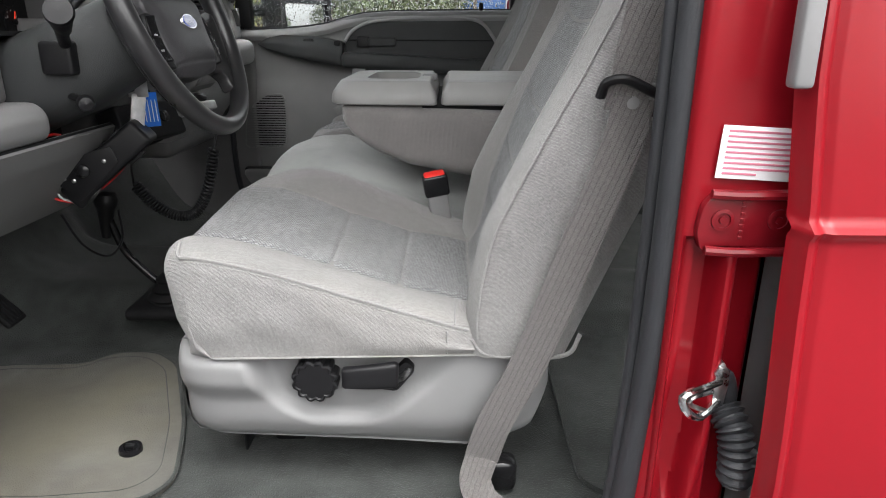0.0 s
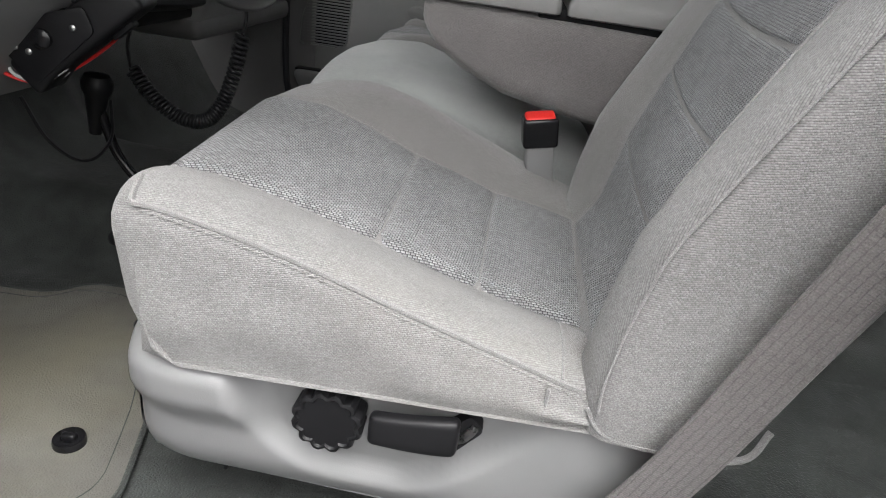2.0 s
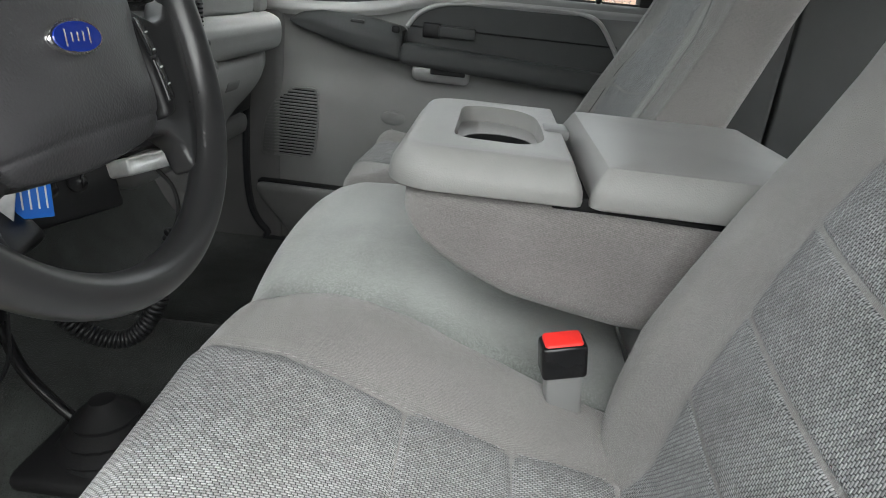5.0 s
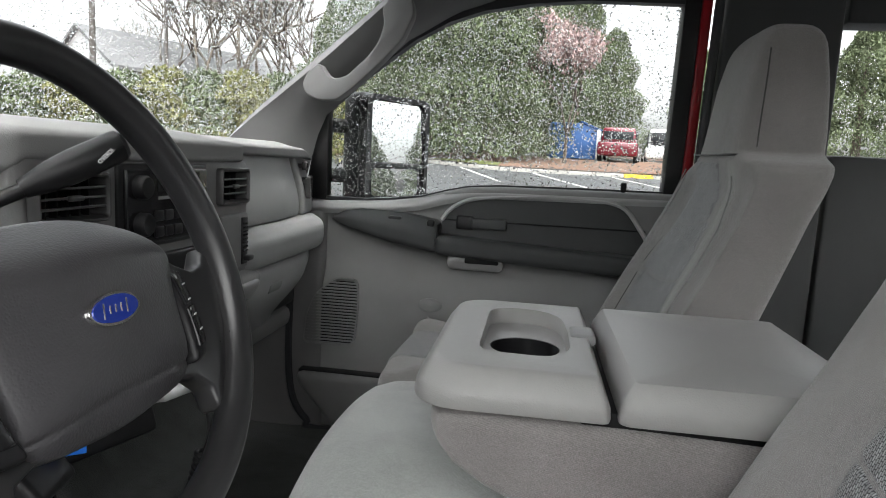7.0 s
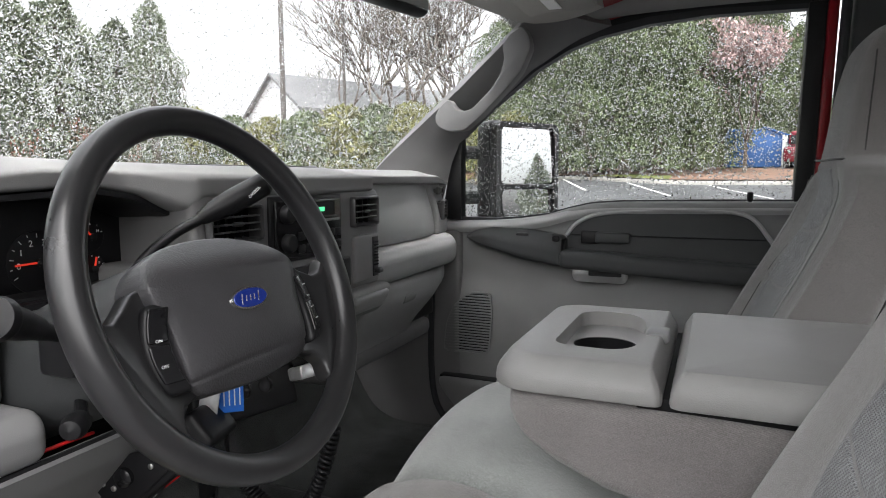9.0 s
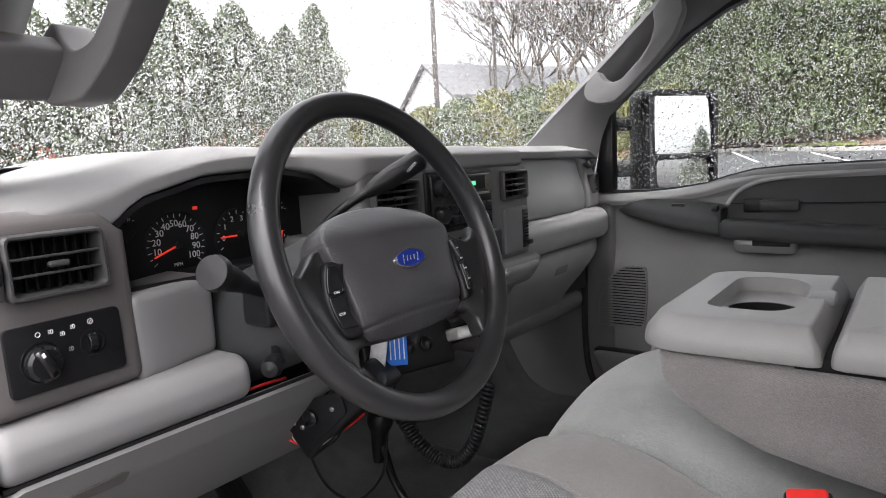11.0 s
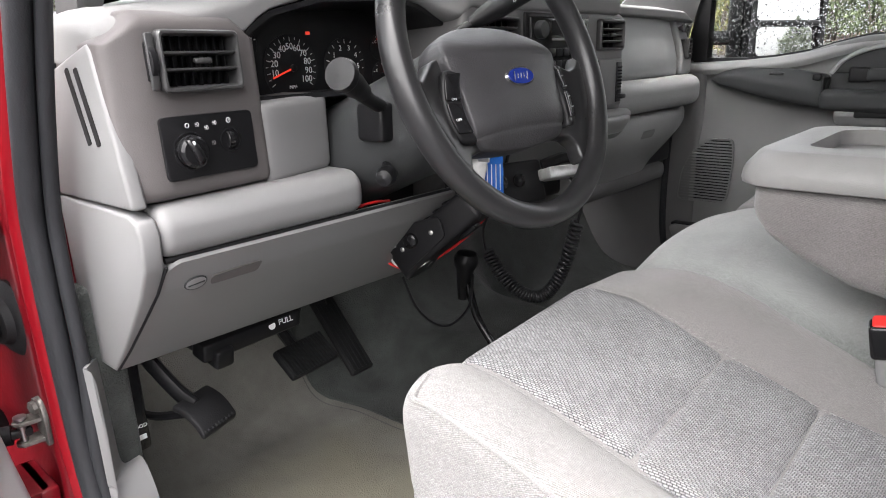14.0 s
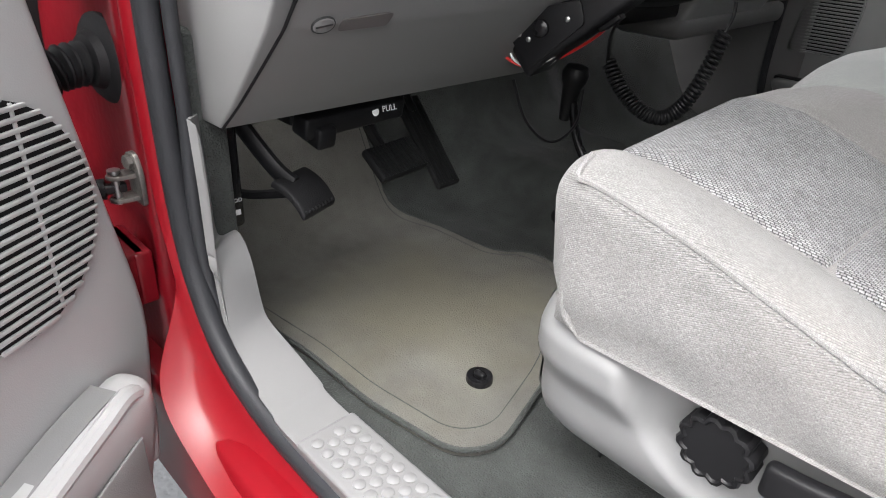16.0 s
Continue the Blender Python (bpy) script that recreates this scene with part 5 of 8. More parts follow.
part("knob_ring", on_face(lathe([(0.0190, 0), (0.0190, 0.0008), (0.0175, 0.0012), (0.0165, 0.0)], 32, T)), BLACK_GLOSS, sw)
part("rotary_knob", on_face(lathe([(0.0160, 0), (0.0165, 0.004), (0.0158, 0.010), (0.013, 0.0125), (0, 0.013)], 32, T)), BLACK_GLOSS, sw, "glossy black rotary light switch")
part("knob_grip", on_face(moved(rb(-0.0050, 0.0050, -0.0160, 0.0160, 0.008, 0.0195, 0.0042, (2, 4, 2), lambda x, y, z: (x, y, z - 22 * y * y), 4), T @ pose(0, 0, 0, 0, 0, 24))), BLACK_GLOSS, sw)
part("knob_mark", on_face(moved(rb(-0.0014, 0.0014, 0.0085, 0.0125, 0.0172, 0.0184, 0.0005), T @ pose(0, 0, 0, 0, 0, 24))), WHITE, sw)
for i in range(8):
    part("sun_ray", on_face(moved(rb(0.0016, 0.0028, -0.0003, 0.0003, 0.0, 0.0005, 0.0001, k=1), facing((-0.4985, 0.7075, 1.4515), (1, 0, 0)) @ pose(0, 0, 0, 0, 0, 45 * i))), WHITE, sw)
part("sun_ring", on_face(moved(tube([(0.0011 * math.cos(t), 0.0011 * math.sin(t), 0) for t in np.linspace(0, 2 * math.pi, 10, endpoint=False)], 0.0003, 5, True, 0), facing((-0.4982, 0.7075, 1.4515), (1, 0, 0)))), WHITE, sw)
part("dimmer_bezel", on_face(lathe([(0.0128, 0), (0.0128, 0.0010), (0.0112, 0.0014), (0.0105, 0.0004)], 28, facing((-0.511, 0.7525, 1.4625), (1, 0, 0)))), BLACK_GLOSS, sw)
part("dimmer_wheel", on_face(moved(lathe([(0.0095, -0.0038), (0.0102, -0.0032), (0.0102, 0.0032), (0.0095, 0.0038)], 28), pose(-0.5150, 0.7525, 1.4625, 90, 0, 0))), BLACK_GLOSS, sw)
# symbols: a ring, two-bar marks, lamps with rays, the crossed ring over the dimmer
RINGM = lambda y, z, r: part("symbol", on_face(moved(tube([(r * math.cos(t), r * math.sin(t), 0) for t in np.linspace(0, 2 * math.pi, 14, endpoint=False)], 0.0004, 5, True, 0), facing((-0.5102, y, z), (1, 0, 0)))), WHITE, sw)
RINGM(0.7050, 1.4815, 0.0021)
RINGM(0.7530, 1.4825, 0.0024)
part("symbol_bar", on_face(moved(rb(-0.0016, 0.0016, -0.0003, 0.0003, 0, 0.0004, 0.0001, k=1), facing((-0.5102, 0.7530, 1.4825), (1, 0, 0)) @ pose(0, 0, 0, 0, 0, 50))), WHITE, sw)
for y, z, pale in ((0.7162, 1.4815, WHITE), (0.7262, 1.4775, WHITE), (0.7362, 1.4815, WHITE), (0.7322, 1.4618, TRIM)):
    part("lamp_symbol", on_face(moved(merge(tube([(0.0002, 0.0018, 0), (0.0016, 0.0013, 0), (0.0020, 0, 0), (0.0016, -0.0013, 0), (0.0002, -0.0018, 0)], 0.00032, 5, True, 2), *[rb(-0.0022, -0.0006, d - 0.00028, d + 0.00028, -0.0003, 0.0003, 0.0001, k=1) for d in (-0.0014, 0.0, 0.0014)]), facing((-0.5102, y, z), (1, 0, 0)))), pale, sw)
# end caps at the door
part("end_cap", prism([(-0.72, 1.520), (-0.60, 1.549), (-0.553, 1.560), (-0.546, 1.552), (-0.509, 1.409), (-0.72, 1.404)], "y", 0.636, 0.652, 0.004, 3), TRIM, da, "pale grey end cap with two slots")
for x0 in (-0.606, -0.584):
    # no cut here: near-black pieces paint the shade of the slots
    part("cap_slot", prism(rounded([(x0 - 0.0045, 1.537), (x0 + 0.0045, 1.540), (x0 + 0.031, 1.468), (x0 + 0.022, 1.465)], 0.003), "y", 0.6352, 0.645), DARK_FILL, da)
COVER = [(0, -0.507, 1.3535), (0.06, -0.511, 1.347), (0.25, -0.5265, 1.3215), (0.5, -0.555, 1.288), (0.8, -0.599, 1.240), (1, -0.630, 1.210)]
cov_x = lambda v: np.interp(v, [c[0] for c in COVER], [c[1] for c in COVER])
cov_z = lambda v: np.interp(v, [c[0] for c in COVER], [c[2] for c in COVER])
part("lower_end_cap", prism([(-0.78, 1.4035), (-0.525, 1.4035), (-0.509, 1.398), (-0.503, 1.383), (-0.504, 1.365), *[(c[1] + 0.002, c[2] - 0.002) for c in COVER], (-0.78, 1.205)], "y", 0.636, 0.6565, 0.0035, 3), TRIM, da, "pale grey lower end cap")

# knee roll and lower cover
part("knee_roll", rb(-0.66, -0.502, 0.656, 0.917, 1.3560, 1.4095, 0.015, (8, 40, 8), lambda x, y, z: (x - 0.003 * (1 - soft(z, 1.353, 1.38)) - 0.008 * soft(z, 1.385, 1.41), y, z + 0.004 * (y - 0.78)), 5), TRIM, da, "padded knee roll", 50)
lc = part("lower_cover", sheet(lambda u, v: (cov_x(v) + 0.002, 0.6595 - 0.019 * v * (1 - u) + u * (1.125 - 0.6595) + 0.014 * (1 - u) ** 6 * np.clip(1 - v / 0.10, 0, 1) ** 2, cov_z(v) - 0.002 - 0.004 * u * v), np.linspace(0, 1, 40) ** 1.4, np.concatenate([np.linspace(0, 0.1, 6), np.linspace(0.13, 1, 24)]), -0.012), TRIM, da, "grey lower steering column cover", 60)
# black tubes along the cover's edges paint the shade of the gap
part("cover_gap", merge(tube([(cov_x(v) + 0.003, 0.6580 - 0.019 * v, cov_z(v) - 0.001) for v in np.linspace(0.02, 1, 14)], 0.0017, 6, smooth=2), tube([(-0.5125, y, 1.3545) for y in np.linspace(0.66, 1.10, 6)], 0.0032, 6, smooth=2)), DARK_FILL, lc)
T = facing((-0.5225, 0.693, 1.3215), (0.86, 0, -0.51))
part("turn_screw", lathe([(0.0100, -0.004), (0.0100, 0.0012), (0.0088, 0.0020), (0, 0.0020)], 24, T @ Matrix.Diagonal((1.15, 0.8, 1, 1))), TRIM, lc)
part("screw_rim", moved(tube([(0.0118 * math.cos(t), 0.0085 * math.sin(t), 0.0003) for t in np.linspace(0, 2 * math.pi, 20, endpoint=False)], 0.0011, 6, True, 0), T), DOOR_DARK, lc)
part("screw_slot", moved(rb(-0.0090, 0.0090, -0.0009, 0.0009, 0.0012, 0.0024, 0.0003), T @ pose(0, 0, 0, 0, 0, 8)), DOOR_DARK, lc)
fr = rounded([(0.016, -0.0075), (0.074, -0.0065), (0.078, 0.0085), (0.016, 0.0045)], 0.005)
part("finger_recess", moved(loft([np.array([(46e-3 + (a - 46e-3) * k, b * k, z) for a, b in fr]) for k, z in ((1.0, 0.0022), (0.97, 0.0016), (0.90, -0.0006), (0.2, -0.0006))]), T), BEZEL, lc)

# cluster
cl = part("instrument_panel", rb(-0.648, -0.636, 0.815, 1.125, 1.480, 1.615, 0.004), BLACK, da, "black instrument panel")
part("cluster_shroud", sheet(lambda u, v: (-0.640 + 0.09 * v, 0.815 + 0.31 * u - (0.5 - u) * 0.03 * v, 1.484 + 0.012 * v), np.linspace(0, 1, 10), np.linspace(0, 1, 4), 0.006), BLACK, da)
for u in (0, 1):
    part("cluster_cheek", sheet(lambda a, b: (-0.645 + (0.105 if u else 0.080) * a, (0.815 if u == 0 else 1.125) + (0.018 if u else -0.008) * a, 1.48 + 0.12 * b), np.linspace(0, 1, 6), np.linspace(0, 1, 6), 0.006), BLACK, da)
part("cluster_roof", sheet(lambda a, b: (-0.645 + 0.095 * a, 0.80 + 0.33 * b, 1.535 + (interp(0.80 + 0.33 * b, HOOD) - 1.535) * (0.92 + 0.08 * a)), np.linspace(0, 1, 6), np.linspace(0, 1, 30), 0.006), BLACK, da)


def gauge(y, z, r, marks, lo, hi, val, numbers=()):
    g = part("gauge_dial", lathe([(r, 0), (r, 0.0015), (r * 0.97, 0.002)], 40, facing((-0.6358, y, z), (1, 0, 0))), BLACK, cl)
    for i in range(marks):
        a = radians(lo + (hi - lo) * i / (marks - 1))
        long = 0.14 if i % 2 == 0 else 0.08
        p = facing((-0.6335, y, z), (1, 0, 0)) @ pose(0, 0, 0, 0, 0, math.degrees(a))
        part("tick", moved(rb(r * (0.93 - long), r * 0.93, -0.0004, 0.0004, 0, 0.0004, 0.0001, k=1), p), WHITE, g)
    for text, f in numbers:
        a = radians(lo + (hi - lo) * f)
        words(text, r * 0.28, facing((-0.6333, y + 0.64 * r * math.cos(a), z + 0.64 * r * math.sin(a)), (1, 0, 0)), WHITE, g, "numeral", 0.0002)
    a = lo + (hi - lo) * val
    part("needle", moved(rb(-0.004, r * 0.82, -0.0011, 0.0011, 0.003, 0.0045, 0.0004), facing((-0.6335, y, z), (1, 0, 0)) @ pose(0, 0, 0, 0, 0, a)), NEEDLE, g)
    part("needle_cap", lathe([(0.0045, 0.002), (0.0045, 0.006), (0.003, 0.007)], 16, facing((-0.6335, y, z), (1, 0, 0))), BLACK, g)


gauge(0.917, 1.530, 0.042, 21, 215, -35, 0.06, [(str(10 * (i + 1)), (i + 0.9) / 10) for i in range(10)])
words("MPH", 0.006, facing((-0.6333, 0.917, 1.506), (1, 0, 0)), WHITE, cl, "lettering", 0.0002)
gauge(1.008, 1.532, 0.036, 13, 210, -30, 0.12, [(str(i), 0.1 + 0.16 * i) for i in range(6)])
gauge(1.077, 1.555, 0.019, 5, 160, 20, 0.2, [("H", 0.9), ("C", 0.1)])
gauge(1.077, 1.515, 0.019, 5, 160, 20, 0.6, [("F", 0.9), ("E", 0.1)])
gauge(0.850, 1.560, 0.019, 5, 160, 20, 0.5, [("H", 0.9)])
part("odometer", rb(-0.6345, -0.6335, 0.893, 0.945, 1.4865, 1.4925, 0.0003), BLACK_GLOSS, cl)
for i in range(7):
    part("digit_bar", rb(-0.6335, -0.6330, 0.896 + 0.0066 * i, 0.9005 + 0.0066 * i, 1.4875, 1.4915, 0.0003), GREEN, cl)
part("brake_lamp", rb(-0.6345, -0.6335, 0.944, 0.951, 1.5715, 1.5755, 0.0008), NEEDLE, cl)
part("cluster_bezel", rb(-0.62, -0.532, 0.798, 0.908, 1.404, 1.497, 0.010, (4, 6, 6), lambda x, y, z: (x - 0.02 * soft(y, 0.80, 0.92), y, z + 0.004 * (y - 0.80) / 0.1), 3), TRIM, da, "grey panel under the instruments")
part("cluster_bezel_right", rb(-0.66, -0.575, 1.085, 1.130, 1.40, 1.52, 0.010, (3, 3, 5)), DASH, da)
part("dash_core", rb(-0.95, -0.655, 0.67, 2.19, 1.24, 1.60, 0.01), BLACK, da)
# near-black block paints the shade around the column
part("column_void", rb(-0.66, -0.60, 0.90, 1.10, 1.33, 1.50, 0.004), DARK_FILL, da)

# centre stack
cs = part("center_panel", rb(-0.66, -0.506, 1.122, 1.602, 1.428, 1.612, 0.014, (6, 20, 8), lambda x, y, z: (x - 0.004 * ((y - 1.36) / 0.2) ** 2, y, z - 0.006 * soft(y, 1.50, 1.60)), 3), DASH_DARK, da, "dark grey centre stack", 40)
vent(da, 1.137, 1.240, 1.541, 1.592, -0.503, 4, 6, through_panels=(cs,))
vent(da, 1.484, 1.575, 1.540, 1.594, -0.503, 4, 4, through_panels=(cs,))
ra = part("radio", rb(-0.515, -0.503, 1.258, 1.450, 1.502, 1.600, 0.003), BLACK, da, "black car radio with knobs and keys")
part("radio_face", rb(-0.504, -0.4985, 1.266, 1.442, 1.508, 1.594, 0.004), BLACK_GLOSS, ra)
part("radio_display", rb(-0.499, -0.4978, 1.325, 1.42, 1.567, 1.589, 0.001), DARK_FILL, ra)
part("display_digit", rb(-0.4979, -0.4974, 1.36, 1.39, 1.574, 1.581, 0.0002), GREEN, ra)
part("disc_slot", rb(-0.499, -0.4975, 1.325, 1.435, 1.558, 1.562, 0.0008), TRIM, ra)
for y, z in ((1.288, 1.574), (1.290, 1.532)):
    part("radio_knob", lathe([(0.0135, 0), (0.0135, 0.009), (0.0115, 0.012), (0, 0.012)], 24, facing((-0.4985, y, z), (1, 0, 0))), BLACK, ra)
for r in range(2):
    for c in range(6):
        part("radio_key", rb(-0.4985, -0.4945, 1.316 + 0.0205 * c, 1.333 + 0.0205 * c, 1.514 + 0.019 * r, 1.527 + 0.019 * r, 0.0022), BLACK, ra)
part("stack_switch_panel", rb(-0.512, -0.5015, 1.49, 1.578, 1.440, 1.525, 0.004), DASH_DARK, da)
slider = part("slide_control", rb(-0.5025, -0.4995, 1.552, 1.572, 1.446, 1.519, 0.002), BLACK, da, "black slide control")
part("slide_knob", rb(-0.4995, -0.488, 1.553, 1.571, 1.452, 1.461, 0.003), BLACK, slider)
for i in range(8):
    part("slide_rib", rb(-0.4995, -0.498, 1.554, 1.570, 1.466 + 0.006 * i, 1.469 + 0.006 * i, 0.0006), BLACK_GLOSS, slider)
part("climate_panel", rb(-0.512, -0.502, 1.150, 1.478, 1.438, 1.492, 0.004), BLACK, da)
part("center_bin", rb(-0.58, -0.486, 1.43, 1.600, 1.372, 1.432, 0.012, (4, 6, 4), lambda x, y, z: (x - 0.03 * soft(1.42 - z, 0, 0.06), y, z), 3), DASH, da, "grey lower bin", 40)
part("center_bin_drawer", rb(-0.51, -0.480, 1.455, 1.585, 1.384, 1.422, 0.010, (3, 4, 3), lambda x, y, z: (x - 0.03 * soft(1.42 - z, 0, 0.06), y, z), 3), TRIM, da)
part("center_lower", rb(-0.66, -0.53, 1.12, 1.61, 1.30, 1.434, 0.02, (4, 8, 5), lambda x, y, z: (x - 0.06 * soft(1.41 - z, 0, 0.13), y, z), 3), DASH_DARK, da, "", 40)

# passenger side
part("airbag_cover", rb(-0.70, -0.592, 1.600, 2.105, 1.472, 1.632, 0.016, (4, 16, 8), lambda x, y, z: (x - 0.03 * soft(z, 1.50, 1.64) - 0.02 * soft(y, 1.95, 2.11), y, z - 0.004 * soft(y, 2.0, 2.1)), 3), DASH_PALE, da, "grey passenger airbag cover", 40)
part("airbag_mark", rb(-0.606, -0.6035, 1.985, 2.018, 1.505, 1.5075, 0.0004), DASH_DARK, da)
svp = part("side_vent_panel", rb(-0.72, -0.604, 2.108, 2.215, 1.472, 1.622, 0.012, (4, 5, 6), lambda x, y, z: (x - 0.03 * soft(z, 1.50, 1.64) - 0.45 * (y - 2.108) * 0.35, y, z), 3), DASH_PALE, da, "", 40)
vent(da, 2.125, 2.205, 1.512, 1.565, -0.612, 5, 4, -0.30, through_panels=(svp,))
vent(da, 2.122, 2.195, 1.580, 1.600, -0.622, 5, 6, -0.30)
part("passenger_roll", rb(-0.68, -0.542, 1.605, 2.20, 1.402, 1.474, 0.026, (6, 24, 7), lambda x, y, z: (x - 0.05 * soft(y, 2.02, 2.2) ** 2, y, z), 4), DASH_PALE, da, "padded pale grey roll above the glove box", 50)
gb = part("glove_box", rb(-0.72, -0.560, 1.612, 2.150, 1.225, 1.398, 0.018, (6, 24, 14), lambda x, y, z: (x - 0.085 * soft(1.39 - z, 0.02, 0.17) - 0.04 * soft(y, 1.98, 2.15), y - 0.05 * soft(1.36 - z, 0, 0.14) * soft(y, 1.95, 2.15), z), 3), DASH_PALE, da, "grey glove box door", 45)
part("latch_recess", rb(-0.60, -0.5625, 1.795, 1.888, 1.330, 1.388, 0.006, (2, 2, 4), lambda x, y, z: (x - 0.085 * soft(1.39 - z, 0.02, 0.17) + 0.001, y, z)), DASH_DARK, gb)
part("latch_pull", rb(-0.592, -0.562, 1.81, 1.875, 1.340, 1.362, 0.006, (2, 2, 2), lambda x, y, z: (x - 0.085 * soft(1.39 - z, 0.02, 0.17) + 0.004, y, z)), DASH, gb)
part("lower_edge", rb(-0.80, -0.64, 1.61, 2.14, 1.195, 1.245, 0.02, (3, 10, 3)), DASH_DARK, da)

# ---- steering wheel and column ----
WC, WT = Vector((-0.34, 0.992, 1.525)), radians(20.7)
WM = Matrix(((0, -math.sin(WT), math.cos(WT), WC.x), (1, 0, 0, WC.y), (0, math.cos(WT), math.sin(WT), WC.z), (0, 0, 0, 1)))
wh = thing("steering_wheel", "worn black leather steering wheel with airbag pad", "steering wheel", WC)
wp = lambda s: moved(s, WM)
a = np.linspace(0, 2 * math.pi, 120, endpoint=False)
ring3 = np.stack([0.1665 * np.cos(a), 0.1665 * np.sin(a), 0 * a], 1)
rim = part("rim", wp(sweep(ring3, round_section(0.0135, 18, 1.12), True, up=(0, 0, 1))), RIM, wh, "worn glossy black leather rim", 60)


PAD = rounded([(0.0, 0.056), (-0.045, 0.053), (-0.083, 0.040), (-0.099, 0.018), (-0.097, 0.002), (-0.090, -0.012), (-0.086, -0.045), (-0.084, -0.072), (-0.072, -0.085), (0.0, -0.091), (0.072, -0.085), (0.084, -0.072), (0.086, -0.045), (0.090, -0.012), (0.097, 0.002), (0.099, 0.018), (0.083, 0.040), (0.045, 0.053)], 0.02, 3)
PAD = [tuple(np.array(PAD[i - 1]) + (np.array(PAD[i]) - np.array(PAD[i - 1])) * k / 5) for i in range(len(PAD)) for k in range(5)]


def airbag():
    """The cover: a domed shield with a crease above its lower edge, falling away at the top."""
    rings = []
    profile = [(0.97, -0.045), (1.0, -0.030), (1.0, -0.012), (0.997, -0.006), (0.985, -0.0025), (0.97, -0.001), (0.945, 0.0003), (0.90, 0.0022), (0.80, 0.0050), (0.65, 0.0074), (0.45, 0.009), (0.2, 0.0098), (0.02, 0.010)]
    for k, z in smooth_line(profile, 5):
        ring = []
        for x, y in PAD:
            x, y = x * k, -0.018 + (y + 0.018) * k
            fall = 0.020 * soft(y, 0.012, 0.058) + 0.006 * soft(-y, 0.05, 0.09)
            ring.append((x, y, z - (fall + 0.0016 * bell(y + 0.35 * x * x, -0.0675, 0.0020)) * soft(z, -0.03, 0.0)))
        rings.append(np.array(ring))
    return loft(rings)


part("airbag_pad", wp(airbag()), LEATHER, wh, "grained black airbag cover", 50)


for s in (-1, 1):
    arc = [(0.160 * math.cos(radians(t)), 0.160 * math.sin(radians(t))) for t in np.linspace(5, -50, 14)]
    web = [(0.070, 0.022), (0.104, 0.016), (0.118, 0.004), (0.134, -0.006), (0.146, -0.003), *arc, (0.0985, -0.114), (0.1005, -0.100), (0.092, -0.087), (0.066, -0.082)]
    flow = lambda P: np.stack([P[:, 0], P[:, 1], P[:, 2] + 0.010 * soft(np.hypot(P[:, 0], P[:, 1]), 0.105, 0.155)], 1)
    sp_ = prism([(s * a, b) for a, b in web], "z", -0.034, -0.012, 0.007, 3)
    part("spoke", wp((flow(sp_[0]), sp_[1])), RIM, wh, "broad black spoke with keys", 50)
    # switch pods beside the pad
    pod = part("switch_pod", wp(moved(rb(-0.0120, 0.0120, -0.040, 0.037, -0.012, 0.0105, 0.006, (2, 8, 2), lambda x, y, z: (x - s * 0.009 * (y / 0.036) ** 2, y, z), 3), pose(s * 0.1015, -0.034, -0.0125, 0, s * 14, s * 5))), BLACK, wh, "black cruise control keys")
    for i, (v, hh) in enumerate(((0.018, 0.014), (-0.014, 0.016))):
        part("key", wp(moved(rb(-0.0090, 0.0090, v - hh, v + hh, 0.009, 0.0125, 0.002, (2, 4, 1), lambda x, y, z: (x - s * 0.009 * (y / 0.036) ** 2, y, z)), pose(s * 0.1015, -0.034, -0.0125, 0, s * 14, s * 5))), BLACK_GLOSS, pod)
for text, y in (("ON", 0.005), ("OFF", -0.016)):
    words(text, 0.0038, WM @ pose(-0.1015, -0.034, -0.0125, 0, -14, -5) @ pose(0, y, 0.0127), WHITE, wh, "lettering", 0.0001)
for i in range(4):
    part("key_mark", wp(moved(rb(-0.0035, 0.0035, 0.020 - 0.013 * i, 0.0212 - 0.013 * i, 0.0125, 0.0129, 0.0002), pose(0.1015, -0.034, -0.0125, 0, 14, 5))), WHITE, wh)
# the maker's oval, as a plain shape
EC = (0.0, -0.012)
ov = lambda a0, b0, z0, z1: lathe([(1, z0), (1, z1 * 0.7 + z0 * 0.3), (0.94, z1), (0, z1)], 40, WM @ pose(EC[0], EC[1] - 0.002, -0.0368) @ Matrix.Diagonal((a0, b0, 1, 1)))
em = part("emblem", ov(0.0262, 0.0112, 0.036, 0.0492), CHROME, wh, "plain blue oval emblem with silver border")
part("emblem_field", ov(0.0238, 0.0094, 0.044, 0.0500), BLUE, em)
for i, (dx, hh) in enumerate(((-0.0125, 0.0052), (-0.0065, 0.0028), (-0.001, 0.0028), (0.0045, 0.0030), (0.0105, 0.0050))):
    part("emblem_stroke", wp(moved(rb(-0.0008, 0.0008, -hh, hh, -0.0006, 0.0004, 0.0003), pose(dx, EC[1] - 0.002, 0.0129, 0, 0, -18))), CHROME, em)

co = thing("steering_column", "dark grey plastic steering column shroud", "steering column", (-0.5, 0.99, 1.45))
cp = lambda s: moved(s, WM)
ell = lambda z, a0, b0, dy=0: np.array([(a0 * np.sign(math.cos(t)) * abs(math.cos(t)) ** 0.7, dy + b0 * np.sign(math.sin(t)) * abs(math.sin(t)) ** 0.7, z) for t in np.linspace(0, 2 * math.pi, 36, endpoint=False)])
part("shroud", cp(loft([ell(-0.065, 0.052, 0.05), ell(-0.075, 0.062, 0.058, -0.004), ell(-0.16, 0.075, 0.065, -0.012), ell(-0.30, 0.082, 0.068, -0.014)])), DOOR_DARK, co, "", 60)
part("hub", cp(loft([ell(-0.07, 0.046, 0.046), ell(-0.055, 0.05, 0.05), ell(-0.045, 0.05, 0.045)])), BLACK, co)
